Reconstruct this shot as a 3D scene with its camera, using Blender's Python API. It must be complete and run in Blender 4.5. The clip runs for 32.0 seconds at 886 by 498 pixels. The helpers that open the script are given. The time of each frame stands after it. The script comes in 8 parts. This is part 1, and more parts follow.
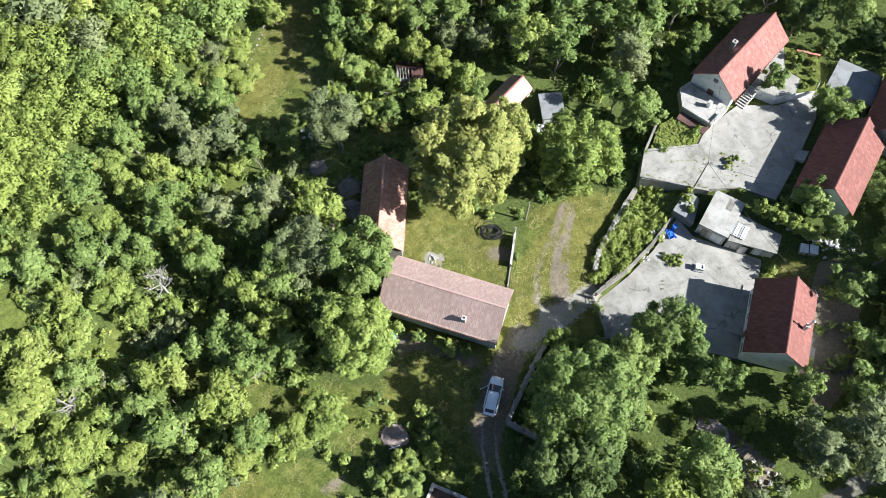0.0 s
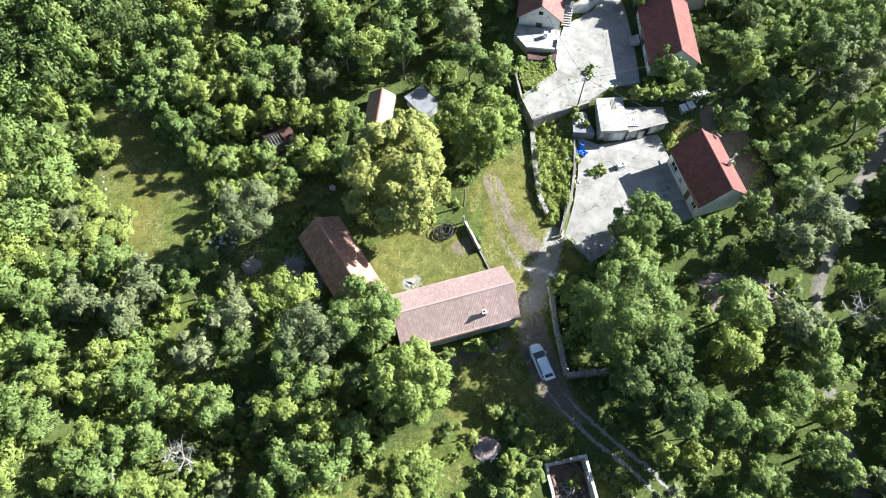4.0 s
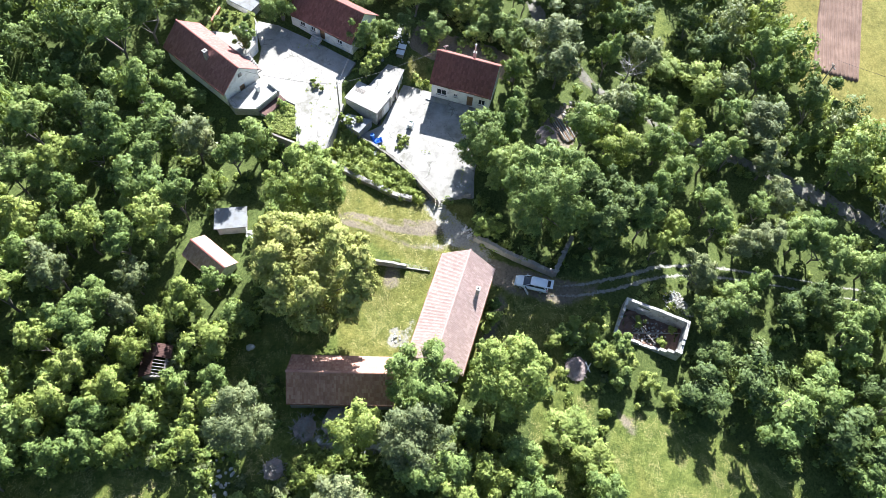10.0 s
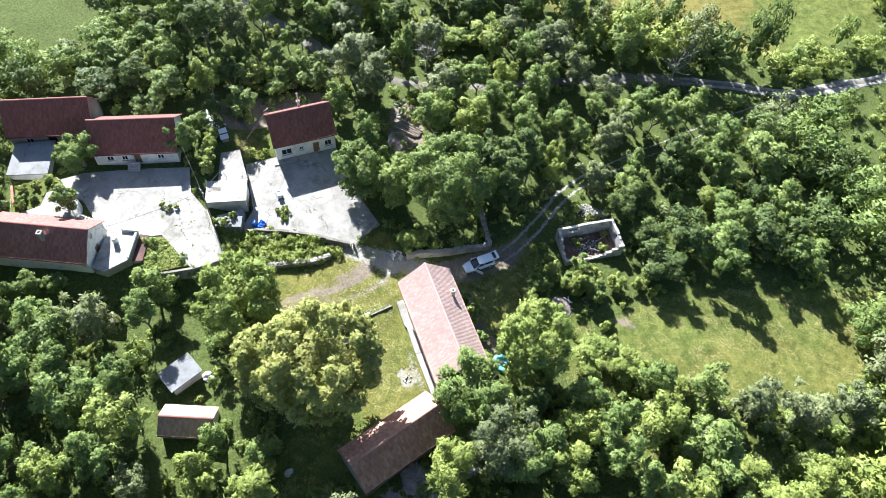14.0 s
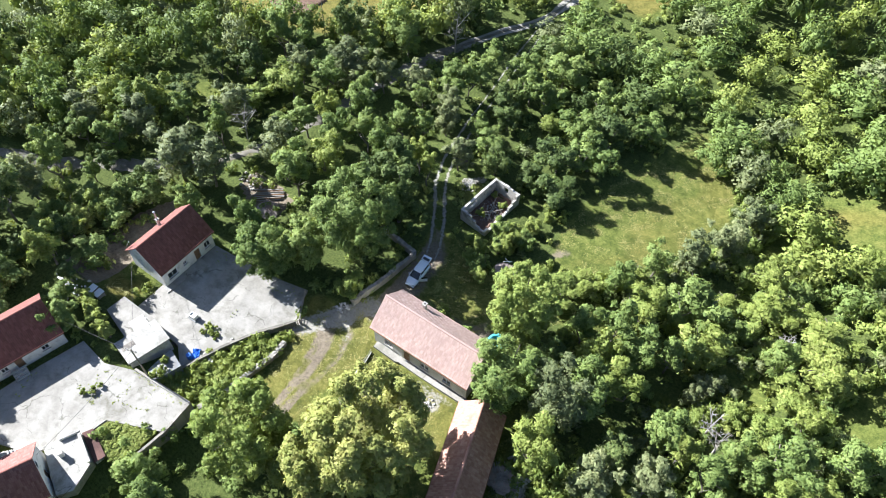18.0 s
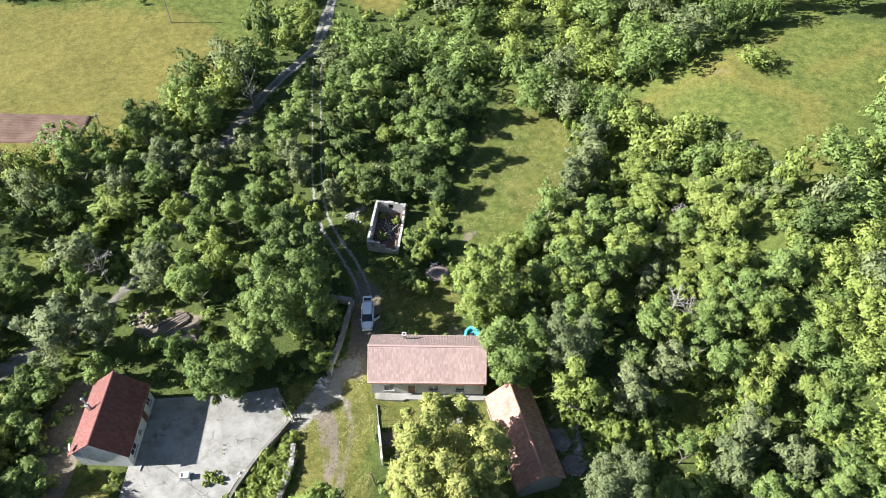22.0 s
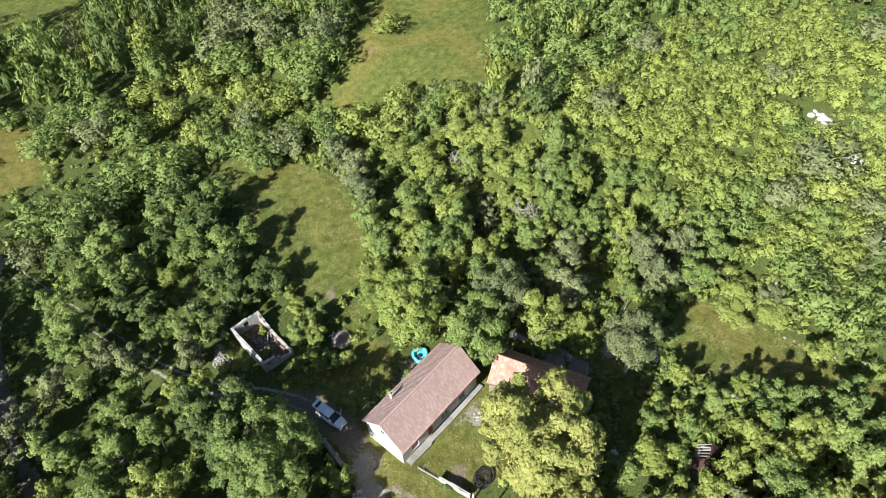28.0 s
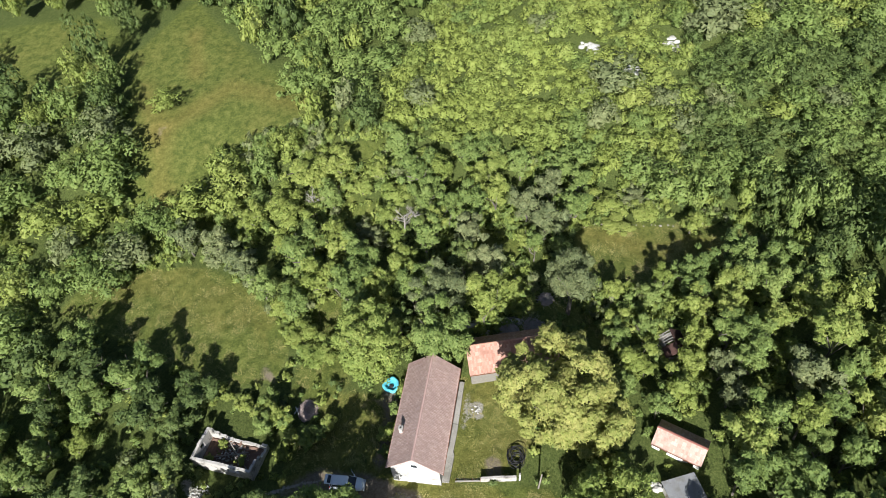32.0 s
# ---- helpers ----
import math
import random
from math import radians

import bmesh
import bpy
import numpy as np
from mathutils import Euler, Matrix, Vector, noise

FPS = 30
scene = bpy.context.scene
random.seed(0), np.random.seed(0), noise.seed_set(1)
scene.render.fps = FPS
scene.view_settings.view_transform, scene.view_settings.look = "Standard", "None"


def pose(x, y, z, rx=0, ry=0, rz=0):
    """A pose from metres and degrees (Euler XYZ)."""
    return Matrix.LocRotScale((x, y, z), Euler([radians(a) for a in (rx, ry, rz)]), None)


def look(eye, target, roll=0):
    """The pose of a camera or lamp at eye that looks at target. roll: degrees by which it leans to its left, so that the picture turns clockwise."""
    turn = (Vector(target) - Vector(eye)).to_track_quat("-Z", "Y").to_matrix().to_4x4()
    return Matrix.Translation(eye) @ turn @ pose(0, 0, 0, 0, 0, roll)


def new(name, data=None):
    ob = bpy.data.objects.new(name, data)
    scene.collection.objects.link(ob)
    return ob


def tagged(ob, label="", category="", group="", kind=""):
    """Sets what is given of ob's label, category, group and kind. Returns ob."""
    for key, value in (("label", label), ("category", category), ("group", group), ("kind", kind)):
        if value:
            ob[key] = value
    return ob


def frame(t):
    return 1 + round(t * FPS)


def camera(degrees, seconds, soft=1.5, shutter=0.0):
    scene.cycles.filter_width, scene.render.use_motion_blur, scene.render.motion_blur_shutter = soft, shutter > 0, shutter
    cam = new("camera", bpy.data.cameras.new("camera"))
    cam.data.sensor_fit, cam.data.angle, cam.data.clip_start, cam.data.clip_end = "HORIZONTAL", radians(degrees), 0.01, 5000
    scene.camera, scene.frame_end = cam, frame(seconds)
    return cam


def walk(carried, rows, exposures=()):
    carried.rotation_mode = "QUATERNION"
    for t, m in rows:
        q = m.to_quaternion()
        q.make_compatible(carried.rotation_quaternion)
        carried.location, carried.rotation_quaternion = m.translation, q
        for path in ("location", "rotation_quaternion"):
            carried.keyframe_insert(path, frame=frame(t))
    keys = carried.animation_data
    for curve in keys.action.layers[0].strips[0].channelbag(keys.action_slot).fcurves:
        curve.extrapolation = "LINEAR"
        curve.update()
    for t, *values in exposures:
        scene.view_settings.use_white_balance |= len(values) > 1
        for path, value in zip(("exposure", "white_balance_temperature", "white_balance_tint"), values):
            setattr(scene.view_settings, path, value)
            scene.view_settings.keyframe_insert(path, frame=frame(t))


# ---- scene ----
cam = camera(63.9, 32.0, soft=0.75)
METRES, EYE, TILT, LEAN, TURN = 187.0, 78.0, 0.0, 0.0, 23.5
ROWS = [
    (0.0, 0.0, 0.0, 0.0, -4.83, -66.13, 2.14),
    (0.5, -0.013, 0.001, 0.001, -8.72, -66.07, 1.88),
    (1.0, -0.0265, 0.0025, 0.002, -12.74, -66.0, 1.59),
    (1.5, -0.0399, 0.0055, 0.0028, -16.89, -65.95, 1.32),
    (2.0, -0.0535, 0.0095, 0.0034, -21.13, -65.84, 1.02),
    (2.5, -0.0673, 0.0148, 0.0037, -25.46, -65.7, 0.72),
    (3.0, -0.0809, 0.0213, 0.0046, -30.02, -65.56, 0.41),
    (3.5, -0.0944, 0.0289, 0.0053, -34.68, -65.38, 0.1),
    (5.5, -0.1418, 0.0706, 0.0061, -53.94, -64.33, -1.11),
    (6.0, -0.1507, 0.0835, 0.0059, -58.68, -64.08, -1.38),
    (6.5, -0.1597, 0.0968, 0.0051, -63.42, -63.68, -1.65),
    (7.0, -0.1672, 0.1108, 0.0037, -68.15, -63.3, -1.88),
    (7.5, -0.1737, 0.1255, 0.0025, -72.88, -62.88, -2.14),
    (8.0, -0.1786, 0.1406, 0.0012, -77.6, -62.5, -2.36),
    (8.5, -0.1823, 0.1558, -0.0007, -82.34, -62.07, -2.53),
    (9.0, -0.1849, 0.1717, -0.002, -87.09, -61.58, -2.76),
    (9.5, -0.1865, 0.1874, -0.0035, -91.83, -61.07, -2.9),
    (10.0, -0.1862, 0.2033, -0.0045, -96.54, -60.62, -3.05),
    (10.5, -0.1847, 0.219, -0.0057, -101.2, -60.14, -3.15),
    (11.0, -0.1822, 0.2342, -0.0067, -105.84, -59.63, -3.17),
    (11.5, -0.1783, 0.2496, -0.0067, -110.46, -59.13, -3.25),
    (12.0, -0.1735, 0.2645, -0.006, -115.01, -58.63, -3.26),
    (12.5, -0.1677, 0.2787, -0.0056, -119.55, -58.13, -3.23),
    (13.0, -0.1604, 0.2923, -0.0052, -124.14, -57.66, -3.18),
    (13.5, -0.1521, 0.3056, -0.0056, -128.74, -57.16, -3.13),
    (14.0, -0.1429, 0.3185, -0.006, -133.32, -56.63, -3.07),
    (14.5, -0.1328, 0.3305, -0.0062, -137.88, -56.17, -2.97),
    (16.5, -0.0841, 0.3687, -0.0062, -155.4, -54.45, -2.51),
    (17.0, -0.0702, 0.3757, -0.0067, -159.79, -54.02, -2.33),
    (17.5, -0.0559, 0.3817, -0.0075, -164.1, -53.62, -2.12),
    (18.0, -0.0408, 0.3868, -0.0089, -168.44, -53.21, -1.95),
    (18.5, -0.0262, 0.3904, -0.01, -172.75, -52.83, -1.66),
    (19.0, -0.0103, 0.3931, -0.0103, -176.99, -52.51, -1.49),
    (19.5, 0.0051, 0.3944, -0.01, -181.25, -52.21, -1.23),
    (20.0, 0.0211, 0.3948, -0.0092, -185.55, -51.89, -1.01),
    (20.5, 0.037, 0.394, -0.0081, -189.82, -51.61, -0.77),
    (21.0, 0.0527, 0.3918, -0.0068, -194.06, -51.33, -0.49),
    (21.5, 0.0687, 0.3889, -0.0055, -198.3, -51.04, -0.27),
    (22.0, 0.0841, 0.3846, -0.0045, -202.56, -50.81, -0.06),
    (22.5, 0.0991, 0.3791, -0.0043, -206.82, -50.56, 0.19),
    (23.0, 0.1136, 0.3726, -0.004, -211.12, -50.33, 0.46),
    (23.5, 0.1277, 0.3653, -0.0037, -215.38, -50.12, 0.71),
    (24.0, 0.1414, 0.3567, -0.0035, -219.63, -49.9, 0.94),
    (24.5, 0.1542, 0.3474, -0.003, -223.88, -49.71, 1.21),
    (25.0, 0.1661, 0.3368, -0.0024, -228.01, -49.57, 1.43),
    (25.5, 0.1775, 0.3253, -0.0015, -232.18, -49.41, 1.65),
    (27.5, 0.2134, 0.2721, 0.0007, -248.57, -48.87, 2.39),
    (28.0, 0.2199, 0.2574, 0.0021, -252.66, -48.79, 2.56),
    (28.5, 0.2254, 0.2423, 0.0034, -256.74, -48.71, 2.77),
    (29.0, 0.2296, 0.2269, 0.0045, -260.82, -48.66, 2.95),
    (29.5, 0.2329, 0.2114, 0.0052, -264.91, -48.65, 3.13),
    (30.0, 0.2353, 0.1957, 0.0053, -268.93, -48.58, 3.28),
    (30.5, 0.2367, 0.1801, 0.0056, -272.96, -48.54, 3.41),
    (31.0, 0.2371, 0.1645, 0.0055, -276.92, -48.47, 3.52),
    (31.5, 0.2364, 0.1494, 0.0059, -280.79, -48.44, 3.68),
    (32.0, 0.2347, 0.1354, 0.0063, -284.31, -48.39, 3.76),
]
walk(cam, [(t, pose(0, 0, EYE, TILT, LEAN, TURN) @ pose(METRES * x, METRES * y, METRES * z, 90 + pitch, roll, yaw)) for t, x, y, z, yaw, pitch, roll in ROWS],
     exposures=[(0.0, 1.52, 5740, 9), (3.0, 1.74, 5660, 9), (9.0, 2.19, 5620, 12), (14.0, 2.06, 5620, 12), (21.0, 1.7, 5760, 11), (28.0, 1.25, 5980, 11), (32.0, 0.96, 5980, 11)])

# ---- world and sun ----
SUN_EL, SUN_AZ = 33.3, 4.0          # the sun stands over +x, a little towards +y
world = bpy.data.worlds.new("sky")
scene.world = world
world.use_nodes = True
wn = world.node_tree.nodes
sky = wn.new("ShaderNodeTexSky")
sky.sky_type = "NISHITA"
sky.sun_disc = False
sky.sun_elevation = radians(SUN_EL)
sky.sun_rotation = radians(90 - SUN_AZ)
world.node_tree.links.new(sky.outputs[0], wn["Background"].inputs[0])
wn["Background"].inputs[1].default_value = 0.043
sun = new("sun", bpy.data.lights.new("sun", "SUN"))
sun.data.energy, sun.data.angle, sun.data.color = 5.0, radians(0.55), (1.0, 0.95, 0.86)
sun.matrix_world = look((200 * math.cos(radians(SUN_AZ)) * math.cos(radians(SUN_EL)), 200 * math.sin(radians(SUN_AZ)) * math.cos(radians(SUN_EL)), 200 * math.sin(radians(SUN_EL))), (0, 0, 0))

# ---- materials ----


def material(name, rough=0.9, metal=0.0, spec=0.3):
    m = bpy.data.materials.new(name)
    m.use_nodes = True
    b = m.node_tree.nodes["Principled BSDF"]
    b.inputs["Roughness"].default_value = rough
    b.inputs["Metallic"].default_value = metal
    b.inputs["Specular IOR Level"].default_value = spec
    return m, m.node_tree.nodes, m.node_tree.links, b


def ramp(nodes, links, src, stops):
    r = nodes.new("ShaderNodeValToRGB")
    while len(r.color_ramp.elements) < len(stops):
        r.color_ramp.elements.new(0.5)
    for e, (p, c) in zip(r.color_ramp.elements, stops):
        e.position, e.color = p, (*c, 1)
    links.new(src, r.inputs[0])
    return r.outputs[0]


def noise_of(nodes, links, scale, detail=4.0, rough=0.6, coords=None):
    n = nodes.new("ShaderNodeTexNoise")
    n.inputs["Scale"].default_value, n.inputs["Detail"].default_value, n.inputs["Roughness"].default_value = scale, detail, rough
    links.new(coords, n.inputs["Vector"])
    return n.outputs["Fac"]


def mix(nodes, links, fac, a, b, kind="MIX"):
    n = nodes.new("ShaderNodeMix")
    n.data_type, n.blend_type = "RGBA", kind
    for k, v in ((0, fac), (6, a), (7, b)):
        if hasattr(v, "is_output"):
            links.new(v, n.inputs[k])
        elif k == 0:
            n.inputs[k].default_value = v
        else:
            n.inputs[k].default_value = (*v, 1)
    return n.outputs[2]


def math_node(nodes, links, op, a, b=0.0):
    n = nodes.new("ShaderNodeMath")
    n.operation = op
    for k, v in ((0, a), (1, b)):
        if hasattr(v, "is_output"):
            links.new(v, n.inputs[k])
        else:
            n.inputs[k].default_value = v
    return n.outputs[0]


def bumped(nodes, links, b, height, strength, distance):
    n = nodes.new("ShaderNodeBump")
    n.inputs["Strength"].default_value, n.inputs["Distance"].default_value = strength, distance
    links.new(height, n.inputs["Height"])
    links.new(n.outputs[0], b.inputs["Normal"])


def plain(name, c1, c2, scale=2.0, rough=0.9, metal=0.0, spec=0.3, bump=0.0, stain=None, world_space=True):
    """A surface with two scales of mottling between c1 and c2, and an optional stain colour."""
    m, n, l, b = material(name, rough, metal, spec)
    co = n.new("ShaderNodeNewGeometry").outputs["Position"] if world_space else n.new("ShaderNodeTexCoord").outputs["Object"]
    big = noise_of(n, l, scale * 0.23, 3, 0.55, co)
    fine = noise_of(n, l, scale * 2.7, 5, 0.7, co)
    f = math_node(n, l, "ADD", math_node(n, l, "MULTIPLY", big, 0.6), math_node(n, l, "MULTIPLY", fine, 0.4))
    col = ramp(n, l, f, ((0.36, c1), (0.64, c2)))
    if stain:
        s = noise_of(n, l, scale * 0.6, 6, 0.7, co)
        col = mix(n, l, ramp(n, l, s, ((0.52, (0, 0, 0)), (0.66, (0.8, 0.8, 0.8)))), col, stain)
    l.new(col, b.inputs["Base Color"])
    if bump:
        bumped(n, l, b, fine, bump, 0.03)
    return m


def leaf_material(name, dark, mid, light, trans=0.32, patch=0.12, tip=None, sprig=6.5, lacy=True):
    """Leaves: each leaf and each plant takes its own green; light passes through the blades."""
    m, n, l, b = material(name, 0.6, 0.0, 0.16)
    geo = n.new("ShaderNodeNewGeometry")
    info = n.new("ShaderNodeObjectInfo")
    big = noise_of(n, l, patch, 3, 0.6, geo.outputs["Position"])
    dark, mid, light = ([1.5 * k[0], 1.34 * k[1], 1.54 * k[2]] for k in (dark, mid, light))
    f = math_node(n, l, "ADD", math_node(n, l, "MULTIPLY", geo.outputs["Random Per Island"], 0.4 if lacy else 0.22), math_node(n, l, "MULTIPLY", big, 0.62))
    blade = noise_of(n, l, 5.5, 3, 0.65, geo.outputs["Position"])
    f = math_node(n, l, "ADD", f, math_node(n, l, "MULTIPLY", info.outputs["Random"], 0.16) if lacy else 0.17)
    f = math_node(n, l, "ADD", f, math_node(n, l, "MULTIPLY", math_node(n, l, "SUBTRACT", blade, 0.5), 0.55 if lacy else 0.32))
    bumped(n, l, b, blade, 0.3, 0.1)
    col = ramp(n, l, f, ((0.28, dark), (0.62, mid), (0.95, light)))
    if tip:
        t = noise_of(n, l, 0.9, 3, 0.6, geo.outputs["Position"])
        col = mix(n, l, ramp(n, l, t, ((0.46, (0, 0, 0)), (0.66, (0.8, 0.8, 0.8)))), col, tip)
    l.new(col, b.inputs["Base Color"])
    tr = n.new("ShaderNodeBsdfTranslucent")
    l.new(mix(n, l, 1.0, col, (1.25, 1.2, 0.6), "MULTIPLY"), tr.inputs["Color"])
    ms = n.new("ShaderNodeMixShader")
    ms.inputs[0].default_value = 0.52 * trans
    l.new(b.outputs[0], ms.inputs[1])
    l.new(tr.outputs[0], ms.inputs[2])
    if not lacy:
        l.new(ms.outputs[0], n["Material Output"].inputs["Surface"])
        return m
    # each blade stands for a spray of small leaves with gaps between them
    gaps = noise_of(n, l, sprig, 2, 0.5, geo.outputs["Position"])
    hole = math_node(n, l, "LESS_THAN", gaps, 0.425)
    clear = n.new("ShaderNodeBsdfTransparent")
    cut = n.new("ShaderNodeMixShader")
    l.new(hole, cut.inputs[0])
    l.new(ms.outputs[0], cut.inputs[1])
    l.new(clear.outputs[0], cut.inputs[2])
    l.new(cut.outputs[0], n["Material Output"].inputs["Surface"])
    return m


def tile_material(name, c1, c2, c3, stain, step_x=0.24, step_y=0.36):
    """Clay tiles: one tone a tile, darker weathered patches and lichen."""
    m, n, l, b = material(name, 0.85, 0.0, 0.25)
    co = n.new("ShaderNodeTexCoord").outputs["Object"]
    sep = n.new("ShaderNodeSeparateXYZ")
    l.new(co, sep.inputs[0])
    cx = math_node(n, l, "FLOOR", math_node(n, l, "DIVIDE", sep.outputs[0], step_x))
    cy = math_node(n, l, "FLOOR", math_node(n, l, "DIVIDE", sep.outputs[1], step_y))
    comb = n.new("ShaderNodeCombineXYZ")
    l.new(cx, comb.inputs[0])
    l.new(cy, comb.inputs[1])
    w = n.new("ShaderNodeTexWhiteNoise")
    l.new(comb.outputs[0], w.inputs["Vector"])
    col = ramp(n, l, w.outputs["Value"], ((0.0, c1), (0.55, c2), (1.0, c3)))
    big = noise_of(n, l, 0.55, 5, 0.65, co)
    col = mix(n, l, ramp(n, l, big, ((0.45, (0, 0, 0)), (0.75, (0.75, 0.75, 0.75)))), col, stain)
    fine = noise_of(n, l, 9.0, 4, 0.7, co)
    col = mix(n, l, 0.35, col, ramp(n, l, fine, ((0.3, (0.35, 0.35, 0.35)), (0.7, (1, 1, 1)))), "MULTIPLY")
    l.new(col, b.inputs["Base Color"])
    bumped(n, l, b, fine, 0.4, 0.02)
    return m


def concrete_material(name, c1, c2, crack=0.22, moss=(0.06, 0.06, 0.04)):
    m, n, l, b = material(name, 0.92, 0.0, 0.2)
    co = n.new("ShaderNodeNewGeometry").outputs["Position"]
    big = noise_of(n, l, 0.35, 6, 0.62, co)
    fine = noise_of(n, l, 7.0, 6, 0.75, co)
    col = ramp(n, l, math_node(n, l, "ADD", math_node(n, l, "MULTIPLY", big, 0.7), math_node(n, l, "MULTIPLY", fine, 0.3)), ((0.34, c1), (0.62, c2)))
    warp = n.new("ShaderNodeTexNoise")
    warp.inputs["Scale"].default_value, warp.inputs["Detail"].default_value = 0.8, 5
    l.new(co, warp.inputs["Vector"])
    va = n.new("ShaderNodeVectorMath")
    va.operation = "MULTIPLY_ADD"
    l.new(warp.outputs["Color"], va.inputs[0])
    va.inputs[1].default_value = (2.2, 2.2, 0)
    l.new(co, va.inputs[2])
    vo = n.new("ShaderNodeTexVoronoi")
    vo.feature = "DISTANCE_TO_EDGE"
    vo.inputs["Scale"].default_value = crack
    l.new(va.outputs[0], vo.inputs["Vector"])
    gate = noise_of(n, l, 0.45, 4, 0.6, co)
    width = math_node(n, l, "SUBTRACT", vo.outputs["Distance"], math_node(n, l, "MULTIPLY", math_node(n, l, "SUBTRACT", gate, 0.5), 0.11))
    line = ramp(n, l, width, ((0.002, (0.5, 0.5, 0.5)), (0.008, (0, 0, 0))))
    st = noise_of(n, l, 0.6, 7, 0.72, co)
    col = mix(n, l, ramp(n, l, st, ((0.46, (0, 0, 0)), (0.68, (0.7, 0.7, 0.7)))), col, (0.17, 0.16, 0.135))
    dirt = noise_of(n, l, 0.22, 5, 0.7, co)
    col = mix(n, l, ramp(n, l, dirt, ((0.56, (0, 0, 0)), (0.66, (0.55, 0.55, 0.55)))), col, (0.115, 0.11, 0.075))
    col = mix(n, l, line, col, moss)
    l.new(col, b.inputs["Base Color"])
    bumped(n, l, b, fine, 0.35, 0.02)
    return m


def ground_material():
    """Rough grass: green, straw-dry and bare earth, by three noises and the dryness of the meadow."""
    m, n, l, b = material("rough_grass", 0.95, 0.0, 0.1)
    co = n.new("ShaderNodeNewGeometry").outputs["Position"]
    at = n.new("ShaderNodeAttribute")
    at.attribute_name = "dryness"
    bare = n.new("ShaderNodeAttribute")
    bare.attribute_name = "bare"
    fine = noise_of(n, l, 3.2, 7, 0.8, co)
    mid = noise_of(n, l, 0.75, 6, 0.72, co)
    big = noise_of(n, l, 0.09, 4, 0.6, co)
    green = ramp(n, l, math_node(n, l, "ADD", math_node(n, l, "MULTIPLY", fine, 0.5), math_node(n, l, "MULTIPLY", mid, 0.5)), ((0.38, (0.042, 0.058, 0.013)), (0.5, (0.096, 0.116, 0.026)), (0.62, (0.168, 0.178, 0.048))))
    dry = ramp(n, l, math_node(n, l, "ADD", math_node(n, l, "MULTIPLY", fine, 0.6), math_node(n, l, "MULTIPLY", mid, 0.4)), ((0.34, (0.08, 0.073, 0.022)), (0.5, (0.152, 0.133, 0.034)), (0.66, (0.235, 0.202, 0.064))))
    f = math_node(n, l, "ADD", at.outputs["Fac"], math_node(n, l, "ADD", math_node(n, l, "MULTIPLY", mid, 1.1), math_node(n, l, "MULTIPLY", big, 0.8)))
    col = mix(n, l, ramp(n, l, math_node(n, l, "MULTIPLY", f, 0.5), ((0.5, (0, 0, 0)), (0.94, (1, 1, 1)))), green, dry)
    floor = n.new("ShaderNodeAttribute")
    floor.attribute_name = "woods"
    litter = ramp(n, l, fine, ((0.35, (0.028, 0.038, 0.012)), (0.52, (0.074, 0.097, 0.026)), (0.7, (0.132, 0.146, 0.048))))
    k = math_node(n, l, "MULTIPLY", floor.outputs["Fac"], math_node(n, l, "ADD", 0.45, mid))
    col = mix(n, l, ramp(n, l, k, ((0.3, (0, 0, 0)), (0.85, (0.9, 0.9, 0.9)))), col, litter)
    soil = ramp(n, l, fine, ((0.3, (0.10, 0.08, 0.055)), (0.7, (0.27, 0.225, 0.165))))
    g = math_node(n, l, "ADD", bare.outputs["Fac"], math_node(n, l, "MULTIPLY", mid, 0.9))
    col = mix(n, l, ramp(n, l, math_node(n, l, "MULTIPLY", g, 0.5), ((0.44, (0, 0, 0)), (0.58, (1, 1, 1)))), col, soil)
    grit = n.new("ShaderNodeAttribute")
    grit.attribute_name = "pale"
    speck = noise_of(n, l, 1.6, 6, 0.75, co)
    pale = ramp(n, l, fine, ((0.3, (0.19, 0.172, 0.145)), (0.5, (0.3, 0.28, 0.245)), (0.7, (0.41, 0.39, 0.35))))
    h = math_node(n, l, "ADD", grit.outputs["Fac"], math_node(n, l, "MULTIPLY", speck, 1.3))
    col = mix(n, l, ramp(n, l, math_node(n, l, "MULTIPLY", h, 0.5), ((0.55, (0, 0, 0)), (0.66, (0.92, 0.92, 0.92)))), col, pale)
    # two wheel ruts at 0.75 m from the track's middle line, broken by tufts
    lane = n.new("ShaderNodeAttribute")
    lane.attribute_name = "lane"
    # rut strength, also raised where the track lies in sun
    worn = n.new("ShaderNodeAttribute")
    worn.attribute_name = "worn"
    sway = math_node(n, l, "MULTIPLY", math_node(n, l, "SUBTRACT", noise_of(n, l, 0.55, 4, 0.6, co), 0.5), 0.5)
    off = math_node(n, l, "ABSOLUTE", math_node(n, l, "SUBTRACT", math_node(n, l, "ADD", lane.outputs["Fac"], sway), 0.75))
    edge = math_node(n, l, "ADD", math_node(n, l, "MULTIPLY", math_node(n, l, "SUBTRACT", speck, 0.5), 1.2), math_node(n, l, "SUBTRACT", math_node(n, l, "MULTIPLY", worn.outputs["Fac"], 0.4), off))
    rut = ramp(n, l, edge, ((0.0, (0, 0, 0)), (0.16, (0.9, 0.9, 0.9))))
    col = mix(n, l, rut, col, pale)
    l.new(col, b.inputs["Base Color"])
    bumped(n, l, b, fine, 0.9, 0.12)
    return m


